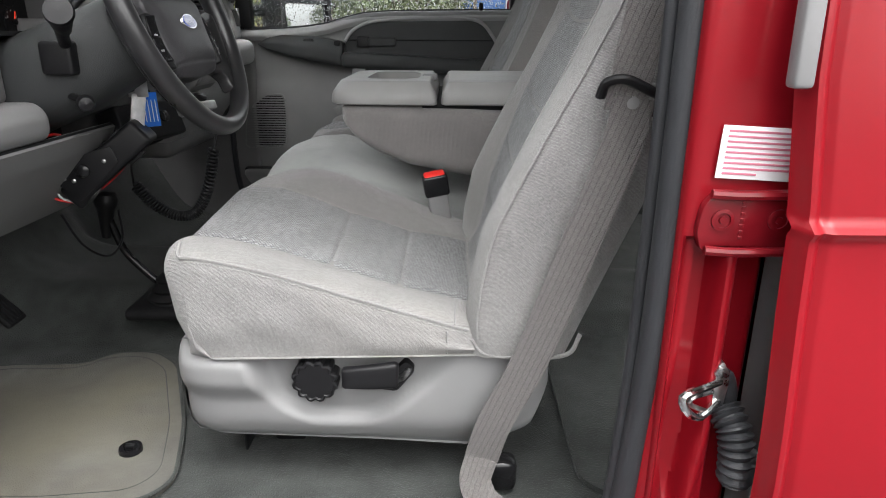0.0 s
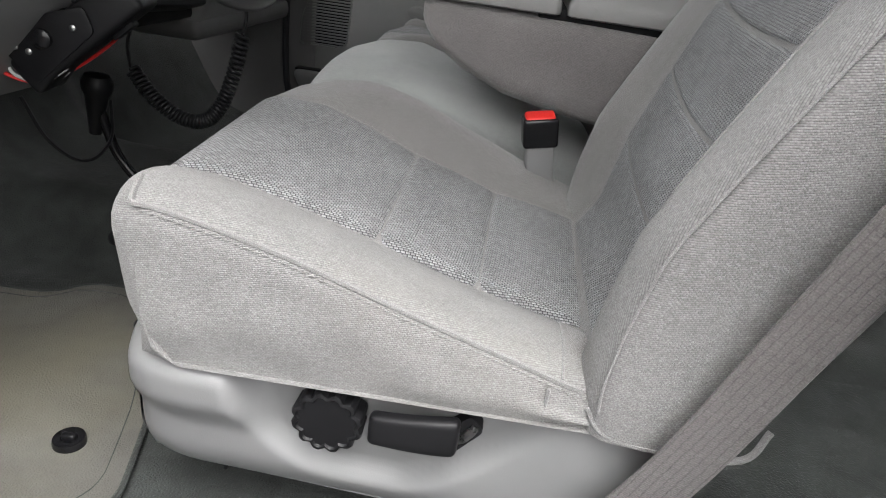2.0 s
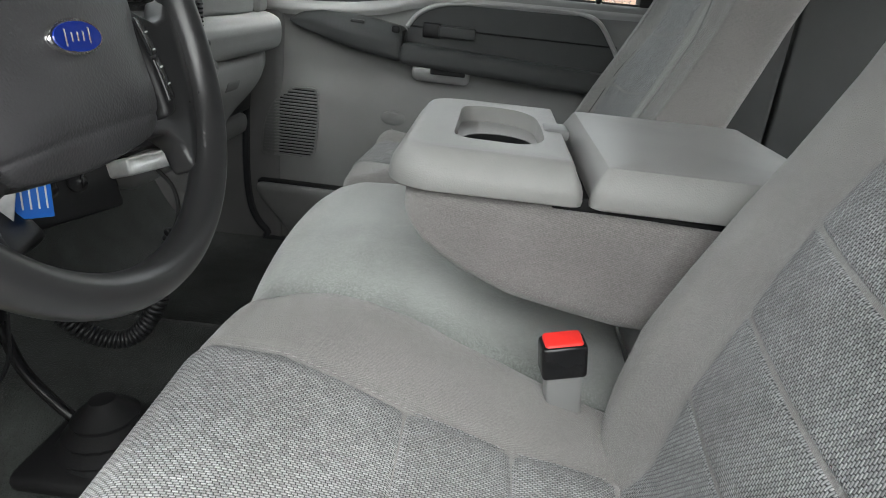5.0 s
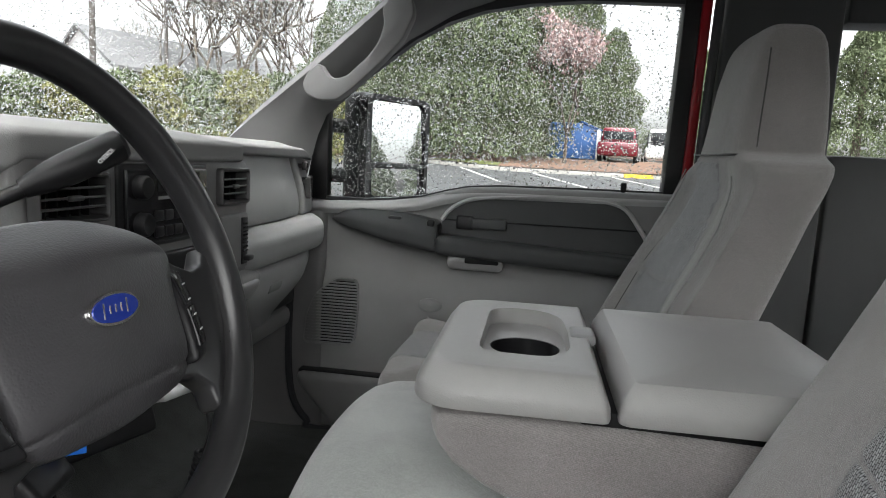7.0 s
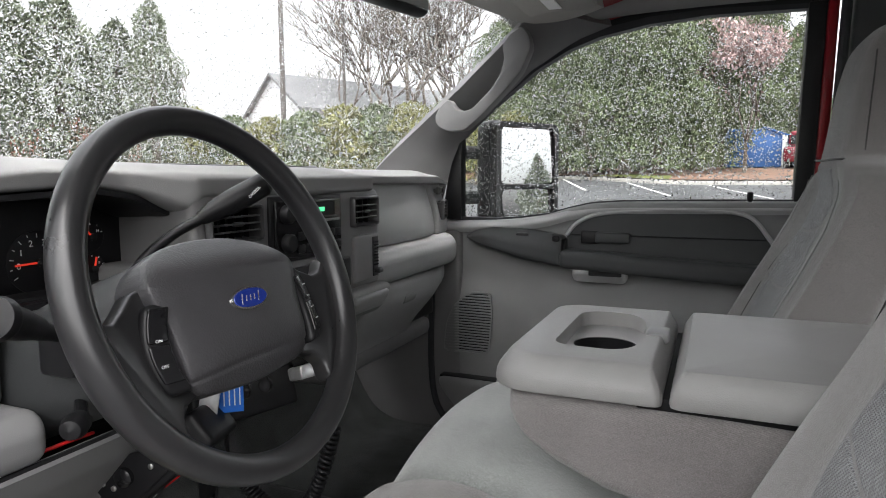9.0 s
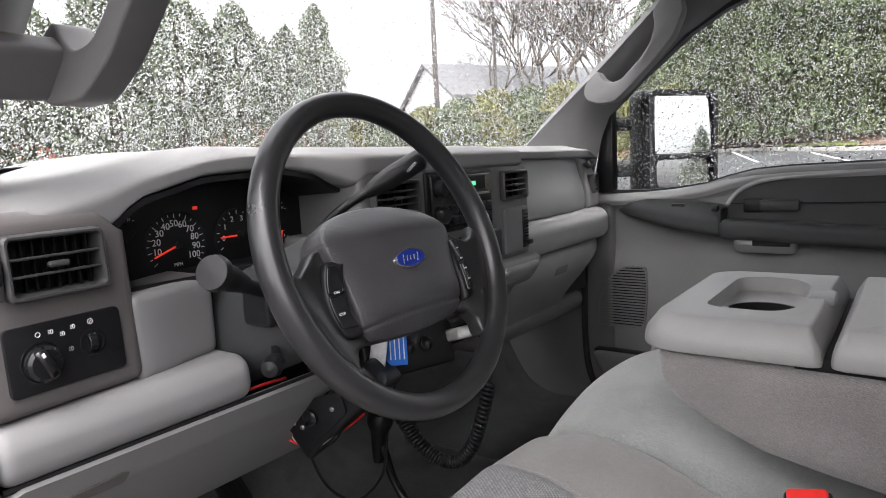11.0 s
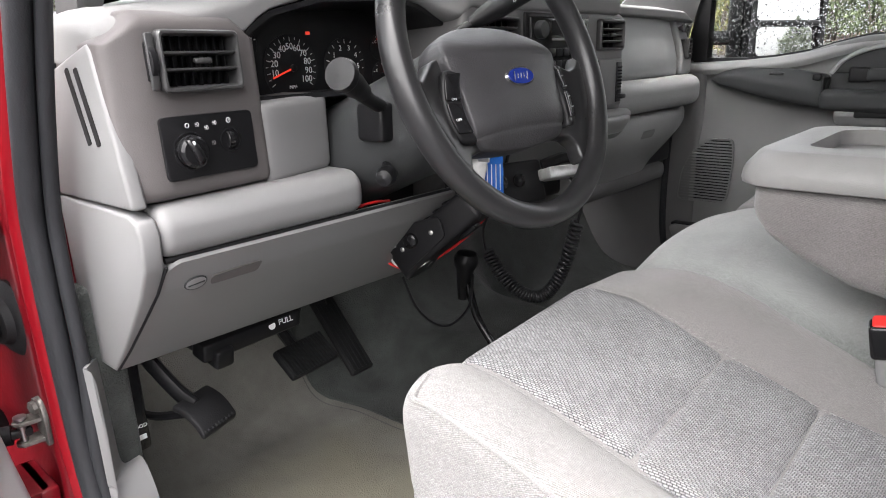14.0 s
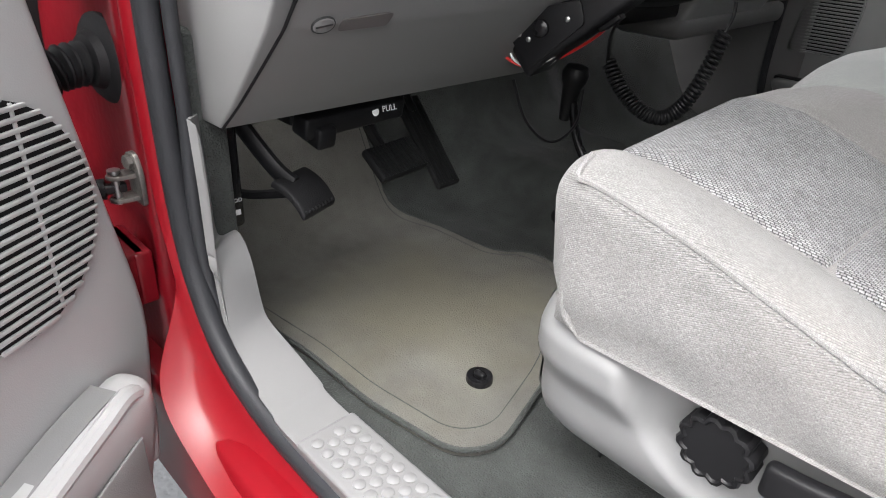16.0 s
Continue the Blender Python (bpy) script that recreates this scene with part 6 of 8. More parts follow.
# stalk for lamps, wiper; tilt lever; gear lever with its end button
stalk = part("wiper_stalk", tube([(-0.475, 0.935, 1.478), (-0.450, 0.885, 1.495), (-0.425, 0.84, 1.512)], 0.0085, 12, scale=[1.0, 0.9, 1.15]), BLACK, co, "black lamp and wiper stalk")
part("stalk_grip", tube([(-0.435, 0.862, 1.505), (-0.424, 0.840, 1.514), (-0.412, 0.818, 1.523)], 0.0115, 16, smooth=4, scale=[0.85, 1.15, 1.2]), BLACK, stalk)
part("stalk_end", lathe([(0.0165, -0.004), (0.0175, 0), (0.016, 0.006), (0.0, 0.0075)], 24, facing((-0.411, 0.816, 1.524), (0.37, -0.88, 0.3))), BLACK, stalk)
part("stalk_boot", rb(-0.50, -0.455, 0.905, 0.935, 1.445, 1.490, 0.006), BLACK, co)
tl = part("tilt_lever", tube([(-0.50, 0.945, 1.420), (-0.465, 0.92, 1.414), (-0.445, 0.905, 1.411)], 0.0055, 10), BLACK, co, "black tilt lever")
part("tilt_knob", lathe([(0.006, 0), (0.0105, 0.006), (0.012, 0.018), (0.009, 0.028), (0.0, 0.031)], 16, facing((-0.448, 0.908, 1.411), (0.5, -0.85, -0.05))), BLACK, tl)
gl = thing("gear_lever", "black column gear lever with an overdrive button", "gear lever", (-0.50, 1.06, 1.50))
part("arm", tube([(-0.550, 1.040, 1.490), (-0.535, 1.062, 1.530), (-0.508, 1.085, 1.562), (-0.478, 1.110, 1.583)], 0.0065, 12), BLACK, gl)
hd = part("handle", tube([(-0.485, 1.104, 1.579), (-0.472, 1.117, 1.589), (-0.458, 1.132, 1.600), (-0.434, 1.158, 1.619)], 0.0135, 16, smooth=5, scale=[0.6, 0.95, 1.1, 1.08]), BLACK, gl)
part("end_cap", lathe([(0.0142, -0.002), (0.0142, 0.002), (0.011, 0.006), (0, 0.007)], 20, facing((-0.434, 1.158, 1.619), (0.62, 0.66, 0.42))), BLACK, hd)
words("OVERDRIVE", 0.0052, facing((-0.437, 1.137, 1.611), (0.70, -0.55, 0.45), (0.0, -0.2, 1)) @ pose(0.006, -0.002, 0.005, 0, 0, 34), WHITE, gl, "lettering", 0.0001)
# ignition: key with blue tag
ky = thing("ignition_key", "silver key with a blue plastic tag in the lock", "key", (-0.42, 1.05, 1.40))
part("lock", lathe([(0.015, 0), (0.015, 0.012), (0.011, 0.014)], 20, facing((-0.475, 1.082, 1.42), (1, 0, 0.3))), BLACK_GLOSS, ky)
part("key_bow", rb(-0.470, -0.438, 1.080, 1.083, 1.400, 1.430, 0.001), SILVER, ky)
part("key_blade", moved(rb(-0.010, 0.012, -0.0012, 0.0012, -0.060, 0.0, 0.001), pose(-0.455, 1.082, 1.405, 0, 10, 30)), SILVER, ky, "folded steel key")
part("tag", moved(rb(-0.014, 0.014, -0.0012, 0.0012, -0.056, 0.0, 0.001, (2, 1, 2)), pose(-0.452, 1.108, 1.405, -8, 0, 40)), TAGBLUE, ky, "blue rounded plastic tag")
for i in range(4):
    part("tag_print", moved(rb(-0.009 + 0.006 * i, -0.0076 + 0.006 * i, -0.0018, -0.0011, -0.048, -0.012, 0.0002), pose(-0.452, 1.108, 1.405, -8, 0, 40)), WHITE, ky)

# ---- passenger door ----
BELT_LINE = [(-0.71, 1.500), (-0.60, 1.502), (-0.50, 1.506), (-0.42, 1.513), (-0.35, 1.524), (-0.29, 1.542), (-0.23, 1.556), (-0.15, 1.562), (0.05, 1.565), (0.29, 1.568)]
pd = thing("door_1", "closed grey passenger door panel with armrest and map pocket", "vehicle door", (-0.2, 2.3, 0.9), kind="structure")


def panel(x, y, z):
    top = interp(x, BELT_LINE)
    w = (z - 0.86) / 0.70
    z = 0.86 + w * (top - 0.86)
    face = soft(2.30 - y, 0, 0.02)
    y = y + face * (0.012 * soft(z, 1.26, 1.36) * (1 - soft(z, 1.50, 1.55)) - 0.012 * soft(z - top, -0.05, -0.005) + 0.010 * (1 - soft(z, 0.86, 1.0)))
    return x + 0.06 * (1 - soft(z, 0.86, 1.15)) * soft(-x, 0.6, 0.71), y, z


part("panel", rb(-0.705, 0.288, 2.268, 2.345, 0.86, 1.56, 0.015, (60, 3, 60), panel, 3), DOOR, pd, "dark grey moulded lower door panel", 45)


def cap(u, v):
    x = u
    top = interp(x, BELT_LINE)
    return x, np.interp(v, [0, 0.35, 0.7, 1], [2.268, 2.256, 2.262, 2.30]), top - 0.034 + np.interp(v, [0, 0.35, 0.7, 1], [0.0, 0.014, 0.030, 0.0385])


part("top_roll", sheet(cap, np.linspace(-0.69, 0.285, 60), np.linspace(0, 1, 10)), DOOR_PALE, pd, "lighter grey rolled top", 60)
# the arched recess with the dark pull area
ARCH = [(-0.292, 1.470), (-0.272, 1.497), (-0.240, 1.518), (-0.195, 1.531), (-0.10, 1.540), (-0.011, 1.544), (0.07, 1.543), (0.125, 1.538), (0.165, 1.522), (0.20, 1.478), (0.225, 1.440)]
part("arch_bead", tube([(x, 2.262, z) for x, z in ARCH], 0.0055, 8, smooth=5), DOOR_PALE, pd)
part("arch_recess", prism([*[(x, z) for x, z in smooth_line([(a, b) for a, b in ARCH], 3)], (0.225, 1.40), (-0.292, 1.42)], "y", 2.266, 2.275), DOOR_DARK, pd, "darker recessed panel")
part("arch_step", rb(-0.285, 0.215, 2.263, 2.27, 1.470, 1.4735, 0.0012, (8, 1, 1)), DARK_FILL, pd)
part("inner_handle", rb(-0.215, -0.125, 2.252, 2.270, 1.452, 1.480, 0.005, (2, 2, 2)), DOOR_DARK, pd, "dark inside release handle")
part("handle_cup", rb(-0.255, -0.208, 2.260, 2.271, 1.448, 1.484, 0.008, (2, 2, 2)), BLACK, pd)
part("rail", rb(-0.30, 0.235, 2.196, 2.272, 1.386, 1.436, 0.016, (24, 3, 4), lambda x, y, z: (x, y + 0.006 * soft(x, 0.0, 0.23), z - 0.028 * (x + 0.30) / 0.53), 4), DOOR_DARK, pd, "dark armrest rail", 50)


def podshape(x, y, z):
    top = interp(x, [(-0.58, 1.462), (-0.55, 1.478), (-0.50, 1.487), (-0.39, 1.483), (-0.29, 1.466)])
    low = interp(x, [(-0.58, 1.452), (-0.55, 1.440), (-0.50, 1.428), (-0.42, 1.408), (-0.30, 1.388)])
    w = (z - 1.40) / 0.08
    deep = interp(x, [(-0.58, 0.2), (-0.52, 0.6), (-0.42, 0.95), (-0.29, 1.0)])
    return x, 2.272 - (2.272 - y) * deep + 0.03 * soft(w, 0.55, 1.0) * deep, low + w * (top - low)


pod = part("switch_pod", rb(-0.582, -0.292, 2.205, 2.272, 1.40, 1.48, 0.016, (24, 4, 5), podshape, 4), DOOR_DARK, pd, "grey armrest nose with window switch", 50)
part("switch", rb(-0.425, -0.390, 2.224, 2.246, 1.461, 1.475, 0.004, (2, 2, 1)), BLACK, pod)
part("lock_switch", rb(-0.325, -0.305, 2.222, 2.244, 1.452, 1.471, 0.006, (2, 2, 1)), BLACK, pod)
part("arm_seam", rb(-0.296, -0.293, 2.2035, 2.26, 1.395, 1.462, 0.001), DARK_FILL, pod)
part("pull_cup", rb(-0.268, -0.128, 2.205, 2.272, 1.348, 1.388, 0.014, (6, 3, 3), lambda x, y, z: (x, y + 0.02 * soft(1.38 - z, 0, 0.03), z - 0.10 * (x + 0.2) * 0.06), 3), DOOR_PALE, pd, "pale pull cup under the armrest")
# near-black plate paints shade into the pull cup
part("pull_hollow", rb(-0.222, -0.138, 2.2035, 2.212, 1.370, 1.3905, 0.003), DARK_FILL, pd)
lp = part("lock_pin", lathe([(0.006, 0), (0.0075, 0.004), (0.0075, 0.024), (0.005, 0.027)], 14, pose(0.155, 2.276, 1.563)), BLACK, pd, "black lock pin")
part("pin_collar", lathe([(0.012, 0), (0.012, 0.003), (0.009, 0.005)], 18, pose(0.155, 2.276, 1.562)), CHROME, lp)
# speaker grille
GR = rounded([(-0.656, 1.112), (-0.648, 1.195), (-0.625, 1.252), (-0.575, 1.294), (-0.508, 1.297), (-0.503, 1.230), (-0.512, 1.125), (-0.53, 1.110)], 0.018, 4)
sp = part("speaker_grille", frame_of(GR, [(c[0] + 0.004 * (-0.58 - c[0]) / 0.08, c[1] + 0.004 * (1.2 - c[1]) / 0.09) for c in GR], "y", 2.262, 2.272), DOOR, pd, "round-cornered slotted speaker grille")
# near-black backing paints the shade behind the grille bars
part("speaker_dark", prism(GR, "y", 2.2665, 2.270), DARK_FILL, sp)
for i in range(22):
    z = 1.118 + 0.0083 * i
    xs = []
    for k in range(len(GR)):
        (x0, z0), (x1, z1) = GR[k - 1], GR[k]
        if (z0 - z) * (z1 - z) < 0:
            xs.append(x0 + (x1 - x0) * (z - z0) / (z1 - z0))
    if len(xs) >= 2:
        part("grille_bar", rb(min(xs) + 0.001, max(xs) - 0.001, 2.262, 2.2664, z - 0.0023, z + 0.0023, 0.0012, k=1), DOOR, sp)
part("map_pocket", rb(-0.66, 0.20, 2.215, 2.272, 0.875, 1.045, 0.02, (14, 3, 6), lambda x, y, z: (x + 0.10 * (1 - soft(z, 0.87, 1.04)) * soft(-x, 0.4, 0.66), y + 0.02 * (1.04 - z) / 0.15, z - 0.012 * soft(x, -0.6, 0.2)), 3), DOOR, pd, "moulded map pocket", 45)
# near-black strip paints shade on the solid pocket's top
part("pocket_mouth", rb(-0.655, 0.19, 2.232, 2.268, 1.040, 1.0475, 0.002, (4, 1, 1), lambda x, y, z: (x, y, z - 0.012 * soft(x, -0.6, 0.2))), DARK_FILL, pd)
part("window_crank_cover", lathe([(0.026, 0), (0.026, 0.004), (0.02, 0.008), (0, 0.009)], 24, facing((-0.312, 2.268, 1.243), (0, -1, 0)) @ Matrix.Diagonal((1.2, 0.7, 1, 1))), DOOR, pd)
# window surround of the door
WIN = [(-0.605, 1.512), (-0.605, 1.735), (-0.52, 1.812), (-0.386, 1.915), (-0.30, 1.962), (-0.217, 1.990), (-0.10, 2.010), (0.04, 2.020), (0.262, 2.016), (0.258, 1.572), (0.05, 1.570), (-0.15, 1.566), (-0.23, 1.560), (-0.29, 1.546), (-0.35, 1.528), (-0.42, 1.518), (-0.50, 1.511)]
c = np.array([-0.15, 1.77])
out1 = [tuple(np.array(p) + 0.020 * (np.array(p) - c) / np.linalg.norm(np.array(p) - c)) for p in WIN]
out2 = [tuple(np.array(p) + 0.045 * (np.array(p) - c) / np.linalg.norm(np.array(p) - c)) for p in WIN]
part("glass_seal", frame_of(out1, WIN, "y", 2.278, 2.312), SEAL, pd, "black rubber window seal")
part("window_frame", frame_of(out2, out1, "y", 2.285, 2.345), BLACK, pd, "dark window frame")
part("quarter_bar", prism([(-0.665, 1.505), (-0.603, 1.505), (-0.603, 1.745), (-0.625, 1.74)], "y", 2.272, 2.312, 0.003), BLACK, pd, "black upright in the window's front corner")
pane = part("pane", rb(-0.62, 0.27, 2.300, 2.304, 1.49, 2.03, 0.0005), CLEAR, pd, "rain-spotted side window")
pane.visible_shadow = False
part("rear_upright", rb(0.250, 0.2885, 2.270, 2.330, 1.562, 2.03, 0.004, (1, 1, 6), lambda x, y, z: (x + 0.02 * (z - 1.60), y, z)), BLACK, pd, "black rear upright of the window frame")
part("red_edge", rb(0.289, 0.312, 2.266, 2.30, 1.56, 2.03, 0.005, (1, 1, 6), lambda x, y, z: (x + 0.02 * (z - 1.60), y, z)), PAINT, pd)
# near-black instead of trim grey: the shade on this pillar is in its colour
structure("trim_far_pillar", rb(0.332, 0.60, 2.235, 2.33, 0.86, 2.06, 0.012, (5, 3, 12), lambda x, y, z: (x + 0.03 * (z - 1.56) * (x < 0.4), y, z), 3), DOOR_DARK, "far door pillar trim, its shade put into a near-black colour", "trim")
structure("trim_far_pillar_seal", tube([(0.318, 2.262, 0.95), (0.318, 2.26, 1.30), (0.322, 2.258, 1.60), (0.333, 2.256, 2.03)], 0.011, 8), SEAL, "black far door seal", "trim")
structure("wall_far_side", rb(-1.22, 0.70, 2.348, 2.40, 0.60, 1.47, 0.01), PAINT, "red painted far body side", "wall")
structure("trim_far_kick", rb(-1.20, -0.60, 2.262, 2.344, 0.82, 1.50, 0.02, (6, 3, 6), None, 3), DASH_DARK, "dark grey far kick panel", "trim")
structure("trim_far_seal", tube([(-0.672, 2.262, 1.52), (-0.692, 2.258, 1.25), (-0.688, 2.256, 1.00), (-0.64, 2.256, 0.90), (-0.55, 2.256, 0.872), (0.26, 2.256, 0.868)], 0.010, 8), SEAL, "black far door seal in the footwell", "trim")

# ---- windscreen and its pillars ----
def screen(u, v):
    """u across the cab from -1 to 1, v from base to header."""
    y = MID + u * (0.72 - 0.05 * v)
    x = -1.04 + 0.20 * u * u + v * (0.485 - 0.03 * u * u)
    z = 1.650 - 0.02 * u * u + v * (0.405 - 0.012 * u * u)
    return x, y, z


ws = structure("window_screen", sheet(screen, np.linspace(-1.03, 1.03, 30), np.linspace(-0.04, 1.02, 14), -0.004), CLEAR, "rain-covered windscreen", "window", 60)
ws.visible_shadow = False
structure("window_screen_band", sheet(lambda u, v: tuple(q + d for q, d in zip(screen(u, v), (0.003, 0, -0.003))), np.linspace(-1.0, 1.0, 24), np.linspace(-0.03, 0.012, 3), 0.002), BLACK, "black band at the windscreen's base", "window")


def pillar(far):
    """Pillar trim between the windscreen's edge and the door seal."""
    v = np.linspace(0, 1, 16)
    A = np.stack([np.interp(v, [0, 0.25, 1], [-0.862 if far else -0.935, -0.74, -0.355]), np.interp(v, [0, 1], [2.168, 2.150]), np.interp(v, [0, 0.25, 1], [1.600 if far else 1.592, 1.725 if far else 1.69, 2.045])], 1)
    B = np.stack([np.interp(v, [0, 0.25, 0.6, 0.85, 1], [-0.690, -0.632, -0.415, -0.29, -0.20]), 2.262 + 0 * v, np.interp(v, [0, 0.25, 0.6, 0.85, 1], [1.49, 1.72, 1.925, 2.0, 2.03])], 1)

    def fn(a, b):
        i = np.round(a * 15).astype(int)
        p = A[i] + (B[i] - A[i]) * b[..., None]
        d = 0.014 * np.sin(math.pi * np.clip(b, 0, 1))
        return p[..., 0] + 0.5 * d, p[..., 1] - 0.8 * d, p[..., 2] - 0.2 * d

    s = sheet(fn, np.linspace(0, 1, 16), np.linspace(-0.05, 1.05, 12), 0.02)
    return s if far else mirrored(s, MID)


# the grab handle: a moulded crescent on two broad end pads
CRESCENT = rounded([(-0.383, 2.000), (-0.415, 1.980), (-0.431, 1.954), (-0.424, 1.921), (-0.434, 1.881), (-0.458, 1.846), (-0.509, 1.800), (-0.542, 1.794), (-0.560, 1.808), (-0.573, 1.831), (-0.600, 1.811), (-0.617, 1.784), (-0.611, 1.760), (-0.578, 1.745), (-0.531, 1.747), (-0.487, 1.778), (-0.423, 1.838), (-0.381, 1.886), (-0.358, 1.944), (-0.364, 1.977)], 0.012, 4)


def grip():
    V, F = prism(CRESCENT, "y", 2.112, 2.150, 0.011, 4)
    mid = np.clip(1 - np.abs((V[:, 0] + V[:, 2] - 1.37) / 0.22), 0, 1)
    return np.stack([V[:, 0], V[:, 1] - 0.016 * np.sin(mid * math.pi / 2), V[:, 2]], 1), F


for far, nm in ((True, "trim_a_pillar_far"), (False, "trim_a_pillar")):
    side = (lambda s: s) if far else (lambda s: moved(mirrored(s, MID), pose(-0.012, 0, -0.057)))
    structure(nm, pillar(far), DASH_DARK, "grey plastic windscreen pillar trim", "trim", 60)
    hg = thing("grab_handle", "grey moulded grab handle on the windscreen pillar", "grab handle", (-0.5, 2.13 if far else 2 * MID - 2.13, 1.85), group="pillar grab handles")
    part("grip", side(grip()), DASH_DARK, hg, "", 60)
    for x, z, turn in ((-0.582, 1.782, -55), (-0.398, 1.950, -62)):
        part("end_pad", side(moved(rb(-0.030, 0.030, -0.022, 0.060, -0.017, 0.017, 0.010, (2, 2, 2), None, 3), pose(x, 2.150, z, 0, turn, 0))), DASH_DARK, hg)
        part("bolt_cover", side(moved(prism(rounded([(-0.017, -0.007), (0.017, -0.007), (0.017, 0.007), (-0.017, 0.007)], 0.0065), "y", -0.0012, 0.002, 0.0008), pose(x, 2.112, z, 0, turn, 0))), DASH_DARK, hg, "oblong bolt cover")
structure("trim_header", sheet(lambda u, v: tuple(q + d for q, d in zip(screen(u, 1.0), (-0.01 + 0.20 * v, 0 * u, -0.012 + 0.02 * v - 0.012 * np.sin(math.pi * v)))), np.linspace(-1.02, 1.02, 24), np.linspace(0, 1, 8), 0.02), HEADLINER, "grey headliner edge above the windscreen", "trim", 60)
structure("trim_roof_rail", tube([(-0.36, 2.235, 2.025), (-0.20, 2.245, 2.058), (0.05, 2.245, 2.066), (0.35, 2.24, 2.062), (0.7, 2.24, 2.062)], 0.032, 12), DASH, "grey roof rail trim above the far door", "trim", 60)
structure("trim_roof_rail_near", tube([(-0.36, 0.665, 2.03), (-0.10, 0.65, 2.072), (0.30, 0.65, 2.075), (1.4, 0.65, 2.07)], 0.032, 12), DASH, "grey roof rail trim above the near door", "trim", 60)
vs = thing("sun_visor", "pale cloth sun visor folded up by the headliner", "sun visor", (-0.25, 1.9, 2.03))
part("board", rb(-0.36, -0.20, 1.56, 2.12, 2.018, 2.036, 0.008, (2, 4, 1), lambda x, y, z: (x, y, z + 0.10 * (x + 0.28))), HEADLINER, vs)
part("visor_label", rb(-0.30, -0.27, 1.95, 2.05, 2.0135, 2.0165, 0.0008), PAPER, vs)
rv = thing("rear_view_mirror", "black rear-view mirror hanging from the windscreen", "mirror", (-0.47, 1.45, 1.93))
part("housing", moved(rb(-0.016, 0.016, -0.125, 0.125, -0.032, 0.032, 0.012, (2, 6, 2), None, 3), pose(-0.46, 1.50, 1.945, 0, -10, -14)), BLACK, rv)
part("mirror_face", moved(rb(0.0155, 0.0175, -0.117, 0.117, -0.025, 0.025, 0.0008), pose(-0.46, 1.50, 1.945, 0, -10, -14)), MIRROR, rv)
part("stem", tube([(-0.475, 1.47, 1.955), (-0.49, 1.47, 1.975), (-0.475, 1.47, 2.02)], 0.007, 8), BLACK, rv)
part("switch", rb(-0.452, -0.440, 1.40, 1.425, 1.905, 1.918, 0.004), BLACK, rv)

# towing mirror outside
tm = thing("towing_mirror", "black towing mirror with two glasses, wet with rain", "side mirror", (-0.5, 2.45, 1.5))
MM = Matrix.Translation((-0.475, 2.465, 1.645)) @ pose(0, 0, 0, 0, 0, 60)
mp = lambda s: moved(s, MM)
part("shell", mp(rb(-0.137, 0.137, -0.010, 0.10, -0.160, 0.150, 0.030, (6, 4, 6), lambda x, y, z: (x, y - 0.25 * (x / 0.13) ** 2 * (y > 0.03) * 0.12, z), 4)), BLACK, tm, "", 50)
part("bezel", mp(frame_of(rounded([(-0.132, -0.155), (0.132, -0.155), (0.132, 0.145), (-0.132, 0.145)], 0.03), rounded([(-0.112, -0.140), (0.116, -0.140), (0.116, 0.132), (-0.112, 0.132)], 0.022), "y", -0.027, -0.004)), BLACK, tm)
part("upper_glass", mp(moved(prism(rounded([(-0.108, -0.038), (0.112, -0.038), (0.112, 0.128), (-0.108, 0.128)], 0.018), "y", -0.0015, 0.0015), pose(0, -0.017, 0.045, -2.6, 0, 0) @ pose(0, 0, -0.045))), MIRROR, tm, "main mirror glass")
part("lower_glass", mp(moved(prism(rounded([(-0.098, -0.132), (0.098, -0.132), (0.098, -0.056), (-0.098, -0.056)], 0.018), "y", -0.0015, 0.0015), pose(0, -0.016, -0.094, -2.2, 0, 0) @ pose(0, 0, 0.094))), MIRROR, tm, "wide-angle mirror glass")
part("divider", mp(rb(-0.115, 0.118, -0.026, -0.008, -0.054, -0.040, 0.003)), BLACK, tm)
for z in (1.70, 1.565):
    part("arm", tube([(-0.64, 2.33, z), (-0.60, 2.37, z), (-0.545, 2.42, z)], 0.020, 10), BLACK, tm)

# ---- the driver's door, standing open ----
dd = thing("door_2", "open red driver's door, grey inner panel with speaker", "vehicle door", (-0.70, 0.53, 0.9), kind="structure")
DM = Matrix.Translation((-0.705, 0.530, 0)) @ pose(0, 0, 0, 0, 0, -60)
dp = lambda s: moved(s, DM)


def open_panel(x, y, z):
    return x + (0.05 * soft(z, 1.05, 1.45) - 0.02 * bell(z, 0.98, 0.10)) * (1 - soft(x, 0.0, 0.5)), y, z


part("panel", dp(rb(0.0, 1.02, -0.03, 0.02, 0.80, 1.56, 0.014, (24, 2, 24), open_panel, 3)), DOOR_TRIM_LIT, dd, "grey moulded inner panel", 45)
part("door_shell", dp(rb(-0.02, 1.05, -0.16, -0.031, 0.72, 1.57, 0.03, (6, 4, 6), open_panel, 3)), PAINT, dd, "red painted door shell", 45)
GC, GRr = (0.130, 1.160), 0.105
# near-black disc under the bars paints the shade behind the grille
sg = part("speaker_grille", dp(prism([(GC[0] + GRr * math.cos(t), GC[1] + 1.05 * GRr * math.sin(t)) for t in np.linspace(0, 2 * math.pi, 40, endpoint=False)], "y", 0.0192, 0.0225)), DARK_FILL, dd, "round slotted speaker grille")
